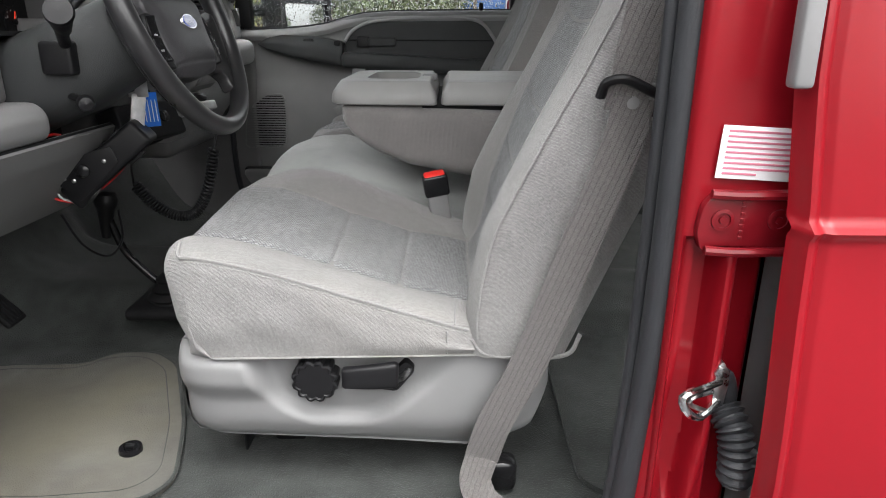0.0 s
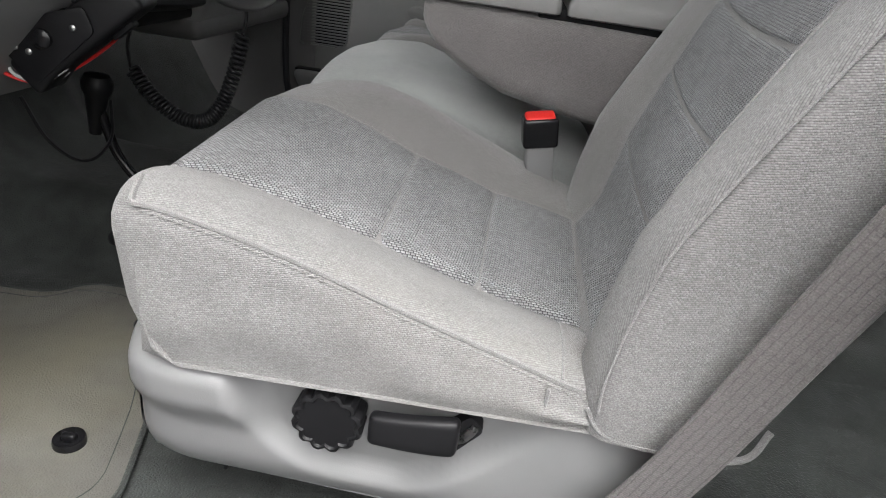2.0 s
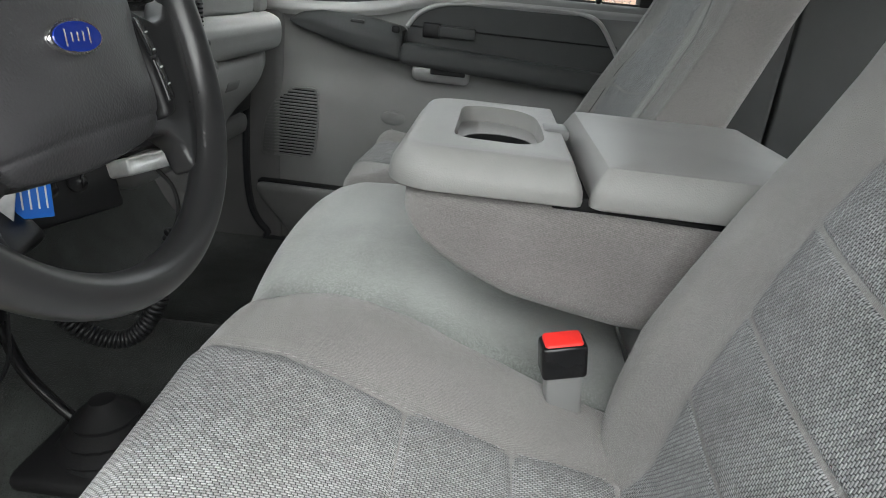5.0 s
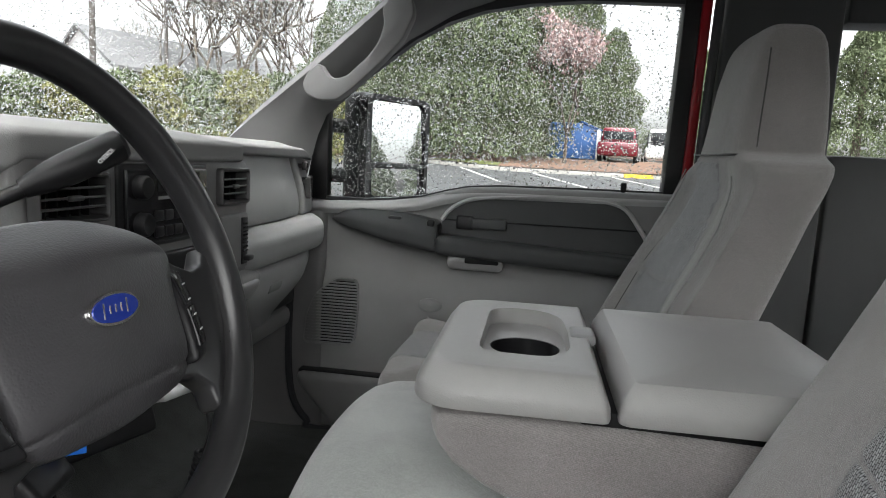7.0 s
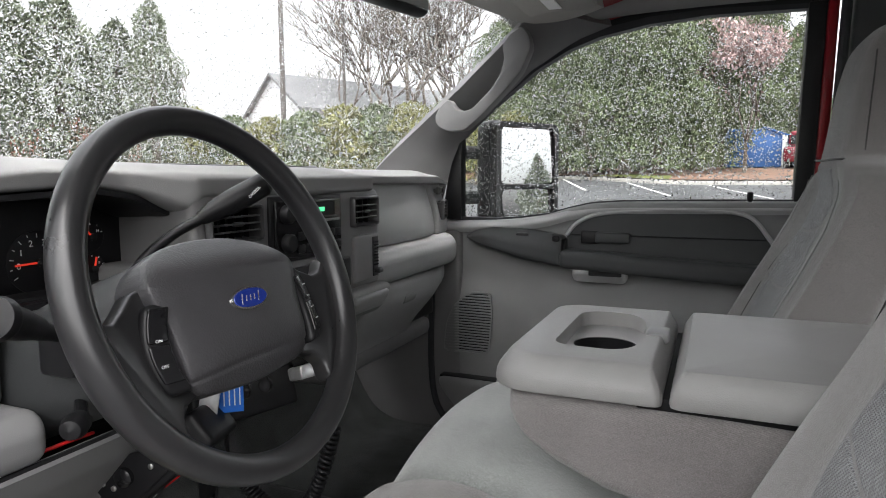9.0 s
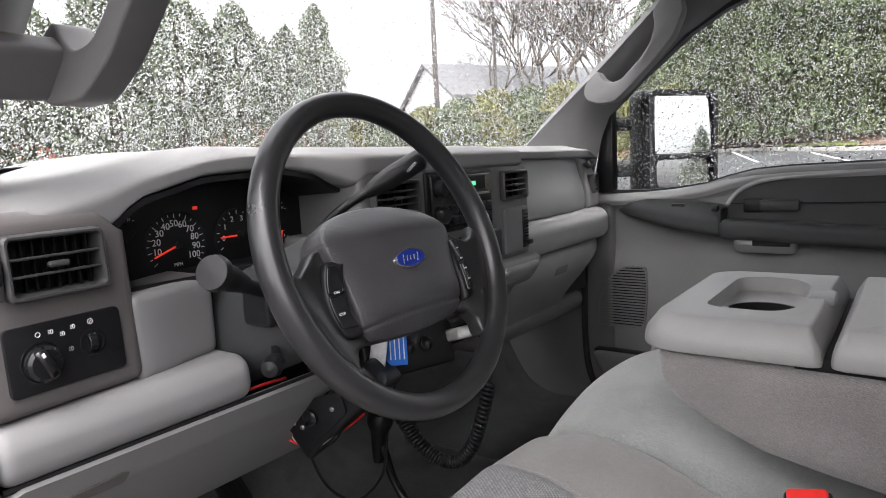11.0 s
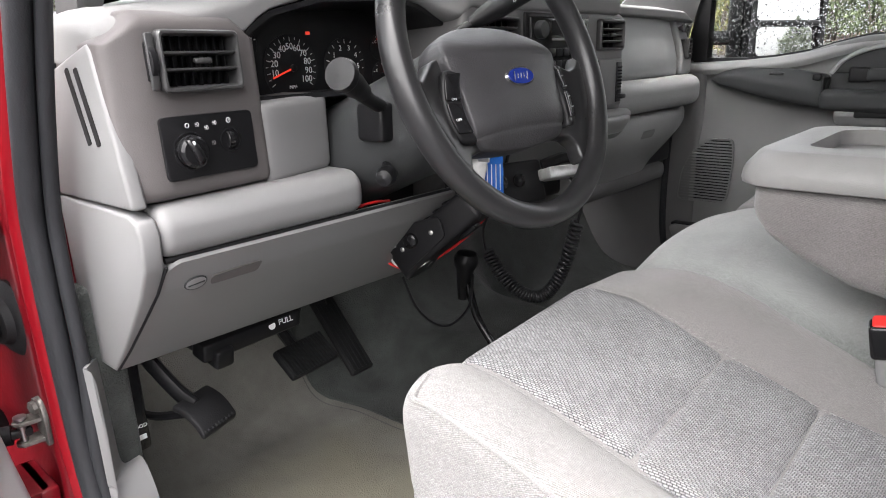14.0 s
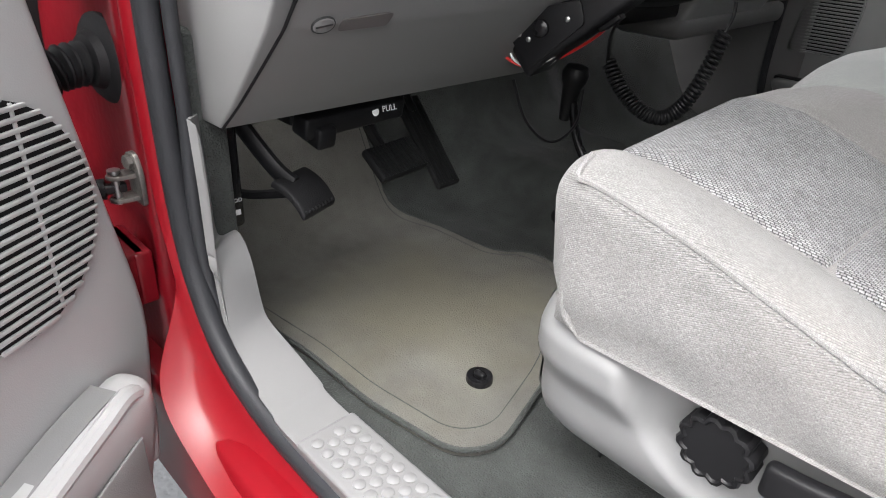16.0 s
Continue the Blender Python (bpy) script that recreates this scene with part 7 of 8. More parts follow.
for i in range(23):
    z = GC[1] - 1.05 * GRr + 2.1 * GRr * (i + 0.5) / 23
    hw = math.sqrt(max(0, 1 - ((z - GC[1]) / (1.05 * GRr)) ** 2)) * GRr + 0.002
    part("grille_bar", dp(rb(GC[0] - hw, GC[0] + hw, 0.0215, 0.0255, z - 0.0022, z + 0.0022, 0.0012, k=1)), DOOR_TRIM_LIT, sg)
for dx in (-0.04, 0.035):
    part("grille_rib", dp(rb(GC[0] + dx - 0.002, GC[0] + dx + 0.002, 0.0212, 0.0240, GC[1] - 0.10, GC[1] + 0.10, 0.0008, k=1)), DOOR_TRIM_LIT, sg)
part("pocket", dp(rb(0.045, 0.80, 0.02, 0.075, 0.75, 0.96, 0.022, (20, 4, 10), lambda x, y, z: (x, y - 0.03 * (1 - soft(z, 0.75, 0.93)), z - 0.10 * soft(x, 0.05, 0.5) * soft(z, 0.85, 0.98)), 3)), DOOR_TRIM_LIT, dd, "grey map pocket", 45)
part("pocket_lip", dp(tube([(0.050, 0.045, 0.83), (0.054, 0.058, 0.915), (0.08, 0.064, 0.952), (0.14, 0.066, 0.940), (0.35, 0.066, 0.890), (0.75, 0.064, 0.862)], 0.0105, 10)), DOOR_TRIM_LIT, dd)
# the pocket is solid; this darker sheet paints in the shade of its mouth
part("pocket_mouth", dp(sheet(lambda u, v: (u, v, 0.9615 - 0.10 * soft(u, 0.05, 0.5)), np.linspace(0.085, 0.78, 24), np.array([0.024, 0.056]), 0.002)), DOOR, dd, "darker sheet painting shade into the pocket's mouth")
part("reflector", dp(rb(0.085, 0.30, 0.0735, 0.0775, 0.77, 0.90, 0.006, (6, 1, 4), lambda x, y, z: (x, y, z - 0.25 * (x - 0.1) * soft(z, 0.78, 0.90)))), DOOR, dd, "pebbled grey reflector panel")
part("arm_rest", dp(rb(0.30, 0.95, 0.02, 0.10, 1.36, 1.43, 0.02, (4, 3, 3))), DOOR, dd)
part("door_edge_bolt", dp(rb(-0.012, 0.0, -0.02, 0.0, 0.99, 1.0, 0.003)), METAL, dd)
part("window_pane", dp(rb(0.05, 0.98, -0.08, -0.076, 1.55, 1.98, 0.001)), CLEAR, dd).visible_shadow = False
for z in (1.02, 1.40):
    hg = part("hinge", rb(-0.80, -0.71, 0.556, 0.577, z - 0.034, z + 0.034, 0.004), PAINT_SHADED, dd, "red painted folded steel hinge")
    for dz in (0.030, -0.030):
        part("hinge_arm", prism(rounded([(-0.80, 0.57), (-0.712, 0.57), (-0.712, 0.50), (-0.76, 0.44), (-0.80, 0.44)], 0.01), "z", z + dz - 0.004, z + dz + 0.004, 0.002), PAINT_SHADED, hg)
    part("knuckle", rb(-0.722, -0.712, 0.51, 0.57, z - 0.03, z + 0.03, 0.003), PAINT_SHADED, hg)
    part("pin", lathe([(0.007, -0.05), (0.007, 0.04), (0.009, 0.042), (0.009, 0.048)], 12, pose(-0.765, 0.50, z)), METAL, hg)

# ---- footwell ----
pk = thing("parking_brake", "black foot-operated parking brake pedal", "pedal", (-0.7, 0.72, 1.1))
part("arm", tube([(-0.76, 0.69, 1.24), (-0.715, 0.700, 1.185), (-0.67, 0.718, 1.135), (-0.645, 0.728, 1.118)], 0.009, 10, flat=1.4), BLACK, pk)
part("lower_arm", tube([(-0.80, 0.69, 1.085), (-0.72, 0.70, 1.088), (-0.655, 0.722, 1.105)], 0.006, 8), BLACK, pk)
P = Matrix.Translation((-0.640, 0.735, 1.118)) @ pose(0, 0, 0, 0, 28, 18)
part("pad", moved(rb(-0.022, 0.036, -0.030, 0.030, -0.006, 0.005, 0.004, (8, 2, 1), lambda x, y, z: (x, y, z - 9 * (x - 0.0) ** 2)), P), RUBBER, pk, "ribbed black rubber pad")
for i in range(9):
    part("rib", moved(rb(0.031, 0.035, -0.027 + 0.006 * i, -0.024 + 0.006 * i, -0.012, -0.003, 0.001, k=1), P), RUBBER, pk)
bp = thing("brake_pedal", "worn black rubber brake pedal", "pedal", (-0.75, 0.98, 1.05))
P = Matrix.Translation((-0.752, 0.978, 1.062)) @ pose(0, 0, 0, 0, 38, 6)
part("pad", moved(rb(-0.030, 0.030, -0.052, 0.052, -0.008, 0.006, 0.006, (2, 2, 1)), P), RUBBER, bp)
for i in range(15):
    part("rib", moved(rb(-0.027, 0.027, -0.047 + 0.0065 * i, -0.0435 + 0.0065 * i, 0.005, 0.0085, 0.001, k=1), P), RUBBER, bp)
part("arm", tube([(-0.765, 0.975, 1.06), (-0.80, 0.965, 1.10), (-0.83, 0.955, 1.17), (-0.84, 0.95, 1.26)], 0.010, 8), BLACK, bp)
gp = thing("accelerator_pedal", "black rubber accelerator pedal", "pedal", (-0.79, 1.10, 1.03))
P = Matrix.Translation((-0.795, 1.085, 1.055)) @ pose(0, 0, 0, 0, 48, 2)
part("pad", moved(rb(-0.085, 0.085, -0.026, 0.026, -0.006, 0.006, 0.005, (2, 2, 1)), P), RUBBER, gp)
for i in range(5):
    part("rib", moved(rb(-0.078, 0.078, -0.021 + 0.0095 * i, -0.017 + 0.0095 * i, 0.005, 0.008, 0.001, k=1), P), RUBBER, gp)
part("arm", tube([(-0.83, 1.08, 1.10), (-0.87, 1.075, 1.18), (-0.90, 1.07, 1.30)], 0.008, 8), BLACK, gp)
hr = thing("hood_release", "black hood release lever on the kick panel", "release lever", (-0.685, 0.655, 1.12))
part("lever", rb(-0.716, -0.686, 0.6565, 0.684, 1.062, 1.190, 0.006, (2, 2, 2)), BLACK_GLOSS, hr)
words("HOOD", 0.007, facing((-0.6855, 0.670, 1.098), (1, 0, 0)), WHITE, hr, "lettering", 0.0002)
part("hood_mark", rb(-0.6862, -0.6852, 0.662, 0.678, 1.079, 1.086, 0.001), WHITE, hr)
rl = thing("parking_brake_release", "black release handle under the dash marked PULL", "release handle", (-0.65, 0.83, 1.18))
part("handle", moved(rb(-0.015, 0.015, -0.085, 0.075, -0.014, 0.014, 0.005, (2, 4, 2)), pose(-0.668, 0.835, 1.180, 0, 12, 3)), BLACK, rl)
part("grip", moved(rb(-0.02, 0.02, -0.012, 0.016, -0.018, 0.010, 0.005), pose(-0.662, 0.775, 1.172, 0, 12, 3)), BLACK, rl)
part("bracket", rb(-0.76, -0.68, 0.75, 0.93, 1.175, 1.20, 0.004), BLACK, rl)
words("PULL", 0.011, facing((-0.6525, 0.880, 1.1835), (0.97, 0, 0.2)), WHITE, rl, "lettering", 0.0002)
part("pull_mark", lathe([(0.0055, 0), (0.0055, 0.0004), (0.0040, 0.0004)], 18, facing((-0.6525, 0.857, 1.1825), (0.97, 0, 0.2))), WHITE, rl)
# transfer lever and its boot
tf = thing("transfer_lever", "black transfer-case lever with rubber boot and round knob", "gear lever", (-0.50, 1.27, 0.96))
lever = smooth_line([(-0.639, 1.262, 1.165), (-0.628, 1.263, 1.12), (-0.612, 1.265, 1.07), (-0.575, 1.268, 1.022), (-0.535, 1.27, 0.985), (-0.515, 1.27, 0.965)], 8)
part("rod", sweep(lever, round_section(0.0075, 12)), BLACK_GLOSS, tf)
part("collar", lathe([(0.009, -0.05), (0.013, -0.02), (0.017, 0.01), (0.022, 0.02), (0.023, 0.032), (0.018, 0.042), (0.0, 0.046)], 20, pose(-0.638, 1.262, 1.152, 0, 8, 0)), BLACK, tf, "round black knob")
part("boot_plate", rb(-0.60, -0.43, 1.19, 1.36, 0.945, 0.972, 0.012, (2, 2, 1)), RUBBER, tf)
part("boot", lathe([(0.07, 0.0), (0.062, 0.012), (0.066, 0.018), (0.052, 0.028), (0.055, 0.034), (0.040, 0.046), (0.042, 0.052), (0.024, 0.066), (0.016, 0.075)], 20, pose(-0.51, 1.27, 0.965, 0, -6, 0)), RUBBER, tf)
# trailer brake controller on its bracket
bc = thing("brake_controller", "black trailer brake controller on a silver bracket", "controller", (-0.48, 1.10, 1.29))
P = Matrix.Translation((-0.510, 1.065, 1.300)) @ pose(0, 0, 0, 0, -40, 12)
part("box", moved(rb(-0.085, 0.080, -0.034, 0.034, -0.024, 0.022, 0.008, (6, 3, 3), lambda x, y, z: (x, y * (1 - 0.10 * soft(x, 0.03, 0.08)), z - 0.006 * soft(-x, 0.05, 0.085)), 3), P), BLACK, bc)
for i in range(6):
    part("rib", moved(rb(-0.060 + 0.020 * i, -0.054 + 0.020 * i, -0.030, 0.030, 0.0215, 0.0245, 0.001, k=1), P), BLACK, bc)
part("side_bracket", moved(prism(rounded([(-0.070, -0.020), (-0.075, 0.030), (-0.020, 0.034), (0.03, 0.012), (0.02, -0.014)], 0.006), "y", -0.0385, -0.0352, 0.001), P), BLACK, bc, "black bent steel bracket")
part("thumb_knob", moved(lathe([(0.011, 0), (0.011, 0.006), (0.008, 0.008)], 14), P @ facing((-0.030, -0.0385, 0.012), (0, -1, 0))), BLACK_GLOSS, bc)
for a, b in ((-0.060, 0.022), (-0.052, 0.010), (0.005, 0.002)):
    part("screw", moved(lathe([(0.0034, 0), (0.0034, 0.0016), (0.002, 0.0024)], 10), P @ facing((a, -0.0385, b), (0, -1, 0))), METAL, bc)
for i in range(3):
    part("print_bar", moved(rb(-0.08 + 0.014 * i, -0.070 + 0.014 * i, -0.028, -0.016 - 0.004 * (i % 2), -0.0248, -0.0242, 0.0002), P), WHITE, bc)
part("thumb_slide", moved(rb(0.02, 0.05, -0.01, 0.01, -0.03, -0.022, 0.002), P), BLACK, bc)
wr = thing("controller_wires", "red, white and black wires under the dash", "wires", (-0.50, 1.08, 1.25))
part("red_wire", tube([(-0.588, 1.025, 1.262), (-0.592, 1.03, 1.243), (-0.565, 1.05, 1.232), (-0.545, 1.09, 1.245), (-0.53, 1.14, 1.268), (-0.53, 1.19, 1.29)], 0.0022, 6), WIRE_RED, wr)
part("white_wire", tube([(-0.588, 1.03, 1.258), (-0.58, 1.035, 1.240), (-0.555, 1.055, 1.230), (-0.54, 1.07, 1.245)], 0.002, 6), WHITE, wr)
part("black_wire", tube([(-0.62, 1.085, 1.20), (-0.60, 1.10, 1.14), (-0.58, 1.14, 1.105), (-0.58, 1.20, 1.12), (-0.60, 1.24, 1.165)], 0.0024, 6), BLACK, wr)
part("purple_wire", tube([(-0.545, 0.925, 1.352), (-0.53, 0.95, 1.358), (-0.54, 0.99, 1.352)], 0.002, 6), WIRE_RED, wr)
# coiled lead with its handset plug
cl2 = thing("coiled_cord", "black coiled microphone cord hanging under the dash", "cord", (-0.53, 1.25, 1.2))
run = smooth_line([(-0.548, 1.215, 1.223), (-0.520, 1.216, 1.188), (-0.485, 1.222, 1.163), (-0.452, 1.231, 1.160), (-0.430, 1.242, 1.185), (-0.414, 1.252, 1.235), (-0.406, 1.262, 1.285)], 60)
T = np.gradient(run, axis=0)
T /= np.linalg.norm(T, axis=1, keepdims=True)
side = np.cross(T, (0.3, 0.2, 0.9))
side /= np.linalg.norm(side, axis=1, keepdims=True)
top = np.cross(side, T)
ph = np.linspace(0, 2 * math.pi * 44, len(run) * 1)
fine = np.linspace(0, len(run) - 1, 44 * 14)
I = lambda A: np.stack([np.interp(fine, np.arange(len(run)), A[:, k]) for k in range(3)], 1)
ph = np.linspace(0, 2 * math.pi * 44, len(fine))[:, None]
helix = I(run) + 0.0085 * (np.cos(ph) * I(side) + np.sin(ph) * I(top))
part("coil", sweep(helix, round_section(0.0028, 6)), BLACK, cl2, "", 80)
part("lead", tube([(-0.548, 1.212, 1.222), (-0.535, 1.19, 1.27), (-0.50, 1.18, 1.33), (-0.49, 1.20, 1.40)], 0.0024, 6), BLACK, cl2)
part("end_lead", tube([(-0.406, 1.262, 1.285), (-0.402, 1.266, 1.31), (-0.41, 1.27, 1.335), (-0.425, 1.268, 1.352)], 0.0024, 6), BLACK, cl2)
mh = thing("equipment_mount", "black radio mount with a silver lever under the dash", "equipment mount", (-0.5, 1.28, 1.34))
P = Matrix.Translation((-0.485, 1.18, 1.350)) @ pose(0, 0, 0, 0, -18, -18)
part("plate", moved(rb(-0.03, 0.02, -0.09, 0.06, -0.035, 0.030, 0.006, (2, 2, 2)), P), BLACK, mh)
part("socket", moved(rb(0.0, 0.05, 0.05, 0.13, -0.006, 0.012, 0.004, (2, 2, 1)), P), SILVER, mh, "silver metal plug plate")
part("plug", moved(tube([(0.02, 0.06, 0.018), (0.035, 0.09, 0.024), (0.03, 0.12, 0.02)], 0.009, 10), P), BLACK, mh)
for a, b in ((0.02, -0.05), (0.02, -0.02), (0.022, 0.01)):
    part("toggle", moved(lathe([(0.010, 0), (0.010, 0.004), (0.006, 0.006)], 16), P @ facing((a, b, 0.0), (1, 0, 0))), BLACK_GLOSS, mh)
ur = thing("seat_cable_latch", "dark latch below the seat edge", "latch", (-0.12, 0.9, 0.92))
part("hook", rb(-0.27, -0.25, 0.86, 0.90, 0.93, 0.955, 0.005), BLACK, ur)
part("arm", rb(-0.262, -0.258, 0.86, 0.90, 0.885, 0.94, 0.001), BLACK, ur)

# ---- outside ----
def land(x, y):
    d = np.clip(y - 3.0, 0, 200)
    return np.minimum(0.064 * d, 1.6 + 0.012 * d)


ASPHALT = mat("wet_asphalt", (0.055, 0.057, 0.06), 0.62, spec=0.2, vary=0.25, vary_scale=0.7, grain=60, bump=0.4, rough_vary=0.15)
GRASS = mat("lawn", (0.10, 0.115, 0.03), 0.9, vary=0.4, vary_scale=3, grain=30, bump=0.8)
MULCH = mat("mulch", (0.14, 0.085, 0.06), 0.95, vary=0.35, vary_scale=4, grain=25, bump=1.0)
CONCRETE = mat("kerb_concrete", (0.30, 0.29, 0.27), 0.8, vary=0.15, vary_scale=3, grain=80, bump=0.3)
LINE = mat("line_paint", (0.62, 0.62, 0.6), 0.6, vary=0.25, vary_scale=6)
YELLOW = mat("yellow_paint", (0.6, 0.38, 0.02), 0.6, vary=0.2, vary_scale=6)
LEAF = mat("evergreen_leaf", (0.095, 0.118, 0.062), 0.7, vary=0.5, vary_scale=1.2)
# paler than the hedge leaf: rain haze and sky glare are mixed into this colour
LEAF_HAZED = mat("dark_needles", (0.125, 0.142, 0.10), 0.75, vary=0.5, vary_scale=1.0)
BLOSSOM = mat("pale_blossom", (0.36, 0.26, 0.25), 0.8, vary=0.3, vary_scale=2)
SHRUB = mat("budding_twigs", (0.15, 0.15, 0.06), 0.8, vary=0.4, vary_scale=2)
BARK = mat("bark", (0.10, 0.085, 0.07), 0.9, grain=12, bump=1.0, vary=0.3, vary_scale=3)
SIDING = mat("white_siding", (0.62, 0.63, 0.65), 0.6, vary=0.05, vary_scale=1)
SHINGLE = mat("grey_shingles", (0.14, 0.14, 0.145), 0.85, vary=0.2, vary_scale=4, grain=10, bump=0.5)
BRICKM = mat("brick_house", (0.28, 0.12, 0.09), 0.85, vary=0.25, vary_scale=5)
POLEM = mat("pole_wood", (0.09, 0.08, 0.075), 0.85, vary=0.2, vary_scale=4)
CARBLUE = mat("blue_container_paint", (0.03, 0.09, 0.25), 0.45, vary=0.15, vary_scale=3)
CARRED = mat("dark_red_car_paint", (0.12, 0.012, 0.02), 0.25, coat=1.0, vary=0.05)
CARWHITE = mat("white_car_paint", (0.62, 0.63, 0.64), 0.3, coat=1.0, vary=0.05)
DARKGLASS = mat("dark_car_glass", (0.02, 0.022, 0.025), 0.08)

structure("ground", sheet(lambda u, v: (u, v, land(u, v)), np.concatenate([np.linspace(-1500, -90, 6), np.linspace(-80, 40, 20), np.linspace(60, 1500, 6)]), np.concatenate([np.linspace(-900, -20, 6), np.linspace(-15, 60, 60), np.linspace(70, 1500, 8)])), ASPHALT, "wet dark parking lot asphalt", "ground", 80)
KY = 25.0  # the far kerb


def kerb_y(x):
    return KY + 3.5 * soft(-x, 0.6, 7.0) - 0.75 * np.clip(-x - 5.5, 0, 30)


def strip(a, b, lift):
    return sheet(lambda u, v: (u, kerb_y(u) + v, land(u, kerb_y(u) + v) + lift), np.linspace(-34, 14, 60), np.linspace(a, b, 8))


structure("pavement_mulch", strip(0.22, 26, 0.16), MULCH, "brown mulch bed under the hedge", "ground", 80)
structure("ground_lawn", sheet(lambda u, v: (u, kerb_y(u) + v * (1 + 2.2 * soft(-u, 3, 9)), land(u, kerb_y(u) + v) + 0.17), np.linspace(-34, -1.5, 40), np.linspace(0.22, 2.2, 8)), GRASS, "yellow-green winter lawn strip", "grass", 80)
kb = thing("kerb", "pale concrete kerb along the parking lot", "kerb", (-6, 22, land(0, 22)), kind="structure")
xs = np.linspace(-33, 13, 47)
stone = None
for i in range(46):
    a, b = (xs[i], kerb_y(xs[i])), (xs[i + 1], kerb_y(xs[i + 1]))
    ang = math.degrees(math.atan2(b[1] - a[1], b[0] - a[0]))
    L = math.hypot(b[0] - a[0], b[1] - a[1])
    s = moved(rb(-L / 2 + 0.01, L / 2 - 0.01, 0.0, 0.22, -0.1, 0.13, 0.03), pose((a[0] + b[0]) / 2, (a[1] + b[1]) / 2, land(0, (a[1] + b[1]) / 2), 0, 0, ang))
    part("kerb_stone", s, YELLOW if 2.4 < xs[i] < 4.0 else CONCRETE, kb)
for i in range(9):
    x0 = -14 + 2.75 * i
    a = np.array([x0, kerb_y(x0) - 0.3])
    s = sheet(lambda u, v: (x0 + u + 0.35 * v, kerb_y(x0) - 0.3 - v, land(0, kerb_y(x0) - 0.3 - v) + 0.006), np.array([0, 0.1]), np.linspace(0, 5.2, 6))
    structure("road_line", s, LINE, "white painted parking bay line on the asphalt", "road marking", 80)
structure("road_lane_line", sheet(lambda u, v: (u, 12.5 + v - 0.06 * u, land(0, 12.5 + v - 0.06 * u) + 0.006), np.linspace(-14, 4, 12), np.array([0, 0.12])), LINE, "white painted lane line on the asphalt", "road marking", 80)

rng = np.random.default_rng(7)


def leaves(points, size, spread=0.5):
    """Small bent leaf sprays at the points."""
    n = len(points)
    a = rng.normal(size=(n, 3)) * np.array([0.7, 0.7, 1.2])
    a /= np.linalg.norm(a, axis=1, keepdims=True)
    b = np.cross(a, rng.normal(size=(n, 3)))
    b /= np.linalg.norm(b, axis=1, keepdims=True)
    s = size * (0.6 + 0.8 * rng.random((n, 1)))
    V = np.concatenate([points - a * s, points + b * s * spread, points + a * s, points - b * s * spread])
    return V, [(i, i + n, i + 2 * n, i + 3 * n) for i in range(n)]


def evergreen(at, h, r, n, name="evergreen_tree", material=None, label="dense dark green evergreen tree in the hedge", group="hedge", power=0.8):
    t = thing(name, label, "tree", at, group=group)
    x0, y0, z0 = at
    part("trunk", lathe([(0.05 * r + 0.1, -0.3), (0.05 * r + 0.06, h * 0.3), (0.03, h * 0.95)], 8, pose(*at)), BARK, t)
    u = rng.random(n) ** 0.8
    z = h * (0.04 + 0.96 * u)
    R = r * np.clip((1 - u) ** power, 0.03, 1) * (0.85 + 0.3 * np.sin(u * 23 + rng.random() * 6) * 0.5)
    th = rng.random(n) * 2 * math.pi
    lump = 1 + 0.18 * np.sin(3 * th + 9 * u) + 0.12 * np.sin(7 * th - 14 * u)
    k = R * lump * (0.55 + 0.5 * rng.random(n) ** 0.5)
    P = np.stack([x0 + k * np.cos(th), y0 + k * np.sin(th), z0 + z + 0.1 * rng.normal(size=n)], 1)
    part("crown", leaves(P, (0.028 * r + 0.05) * (0.62 if n > 10000 else 1.0), 0.4), material or LEAF, t, "", 180)
    return t


def bare_tree(at, h, seed, name="bare_tree", label="tall leafless tree with fine branching twigs", twigs=None):
    g = random.Random(seed)
    t = thing(name, label, "tree", at, group="bare trees")
    shapes = []

    def grow(p, d, length, r, depth):
        q = p + d * length
        m = p + d * length * 0.5 + np.array([g.uniform(-1, 1) for _ in range(3)]) * length * 0.05
        shapes.append(sweep([p, m, q], round_section(1.0, 4 if depth else 7), scale=[r, r * 0.85, r * 0.66]))
        if depth < 7 and length > 0.16:
            for _ in range(g.choice((2, 3, 3))):
                e = d + np.array([g.uniform(-1, 1), g.uniform(-1, 1), g.uniform(-0.35, 0.75)]) * 0.62
                grow(q, e / np.linalg.norm(e), length * g.uniform(0.62, 0.86), r * 0.66, depth + 1)

    grow(np.array(at, float) - (0, 0, 0.3), np.array([0.02, 0, 1.0]), h * 0.26, h * 0.014, 0)
    part("trunk", shapes[0], BARK, t)
    part("branches", merge(*shapes[1:]), BARK, t, "", 180)
    if twigs:
        tips = np.concatenate([s[0][-4:] for s in shapes[-int(len(shapes) * 0.7):]])
        part("buds", leaves(tips + rng.normal(size=tips.shape) * 0.15, 0.09), twigs, t, "", 180)
    return t


def spot(az, d, lift=0.0):
    """A place on the ground at that bearing and distance from the cab."""
    x, y = -d * math.sin(radians(az)), 0.5 + d * math.cos(radians(az))
    return x, y, float(land(x, np.array(y))) + lift


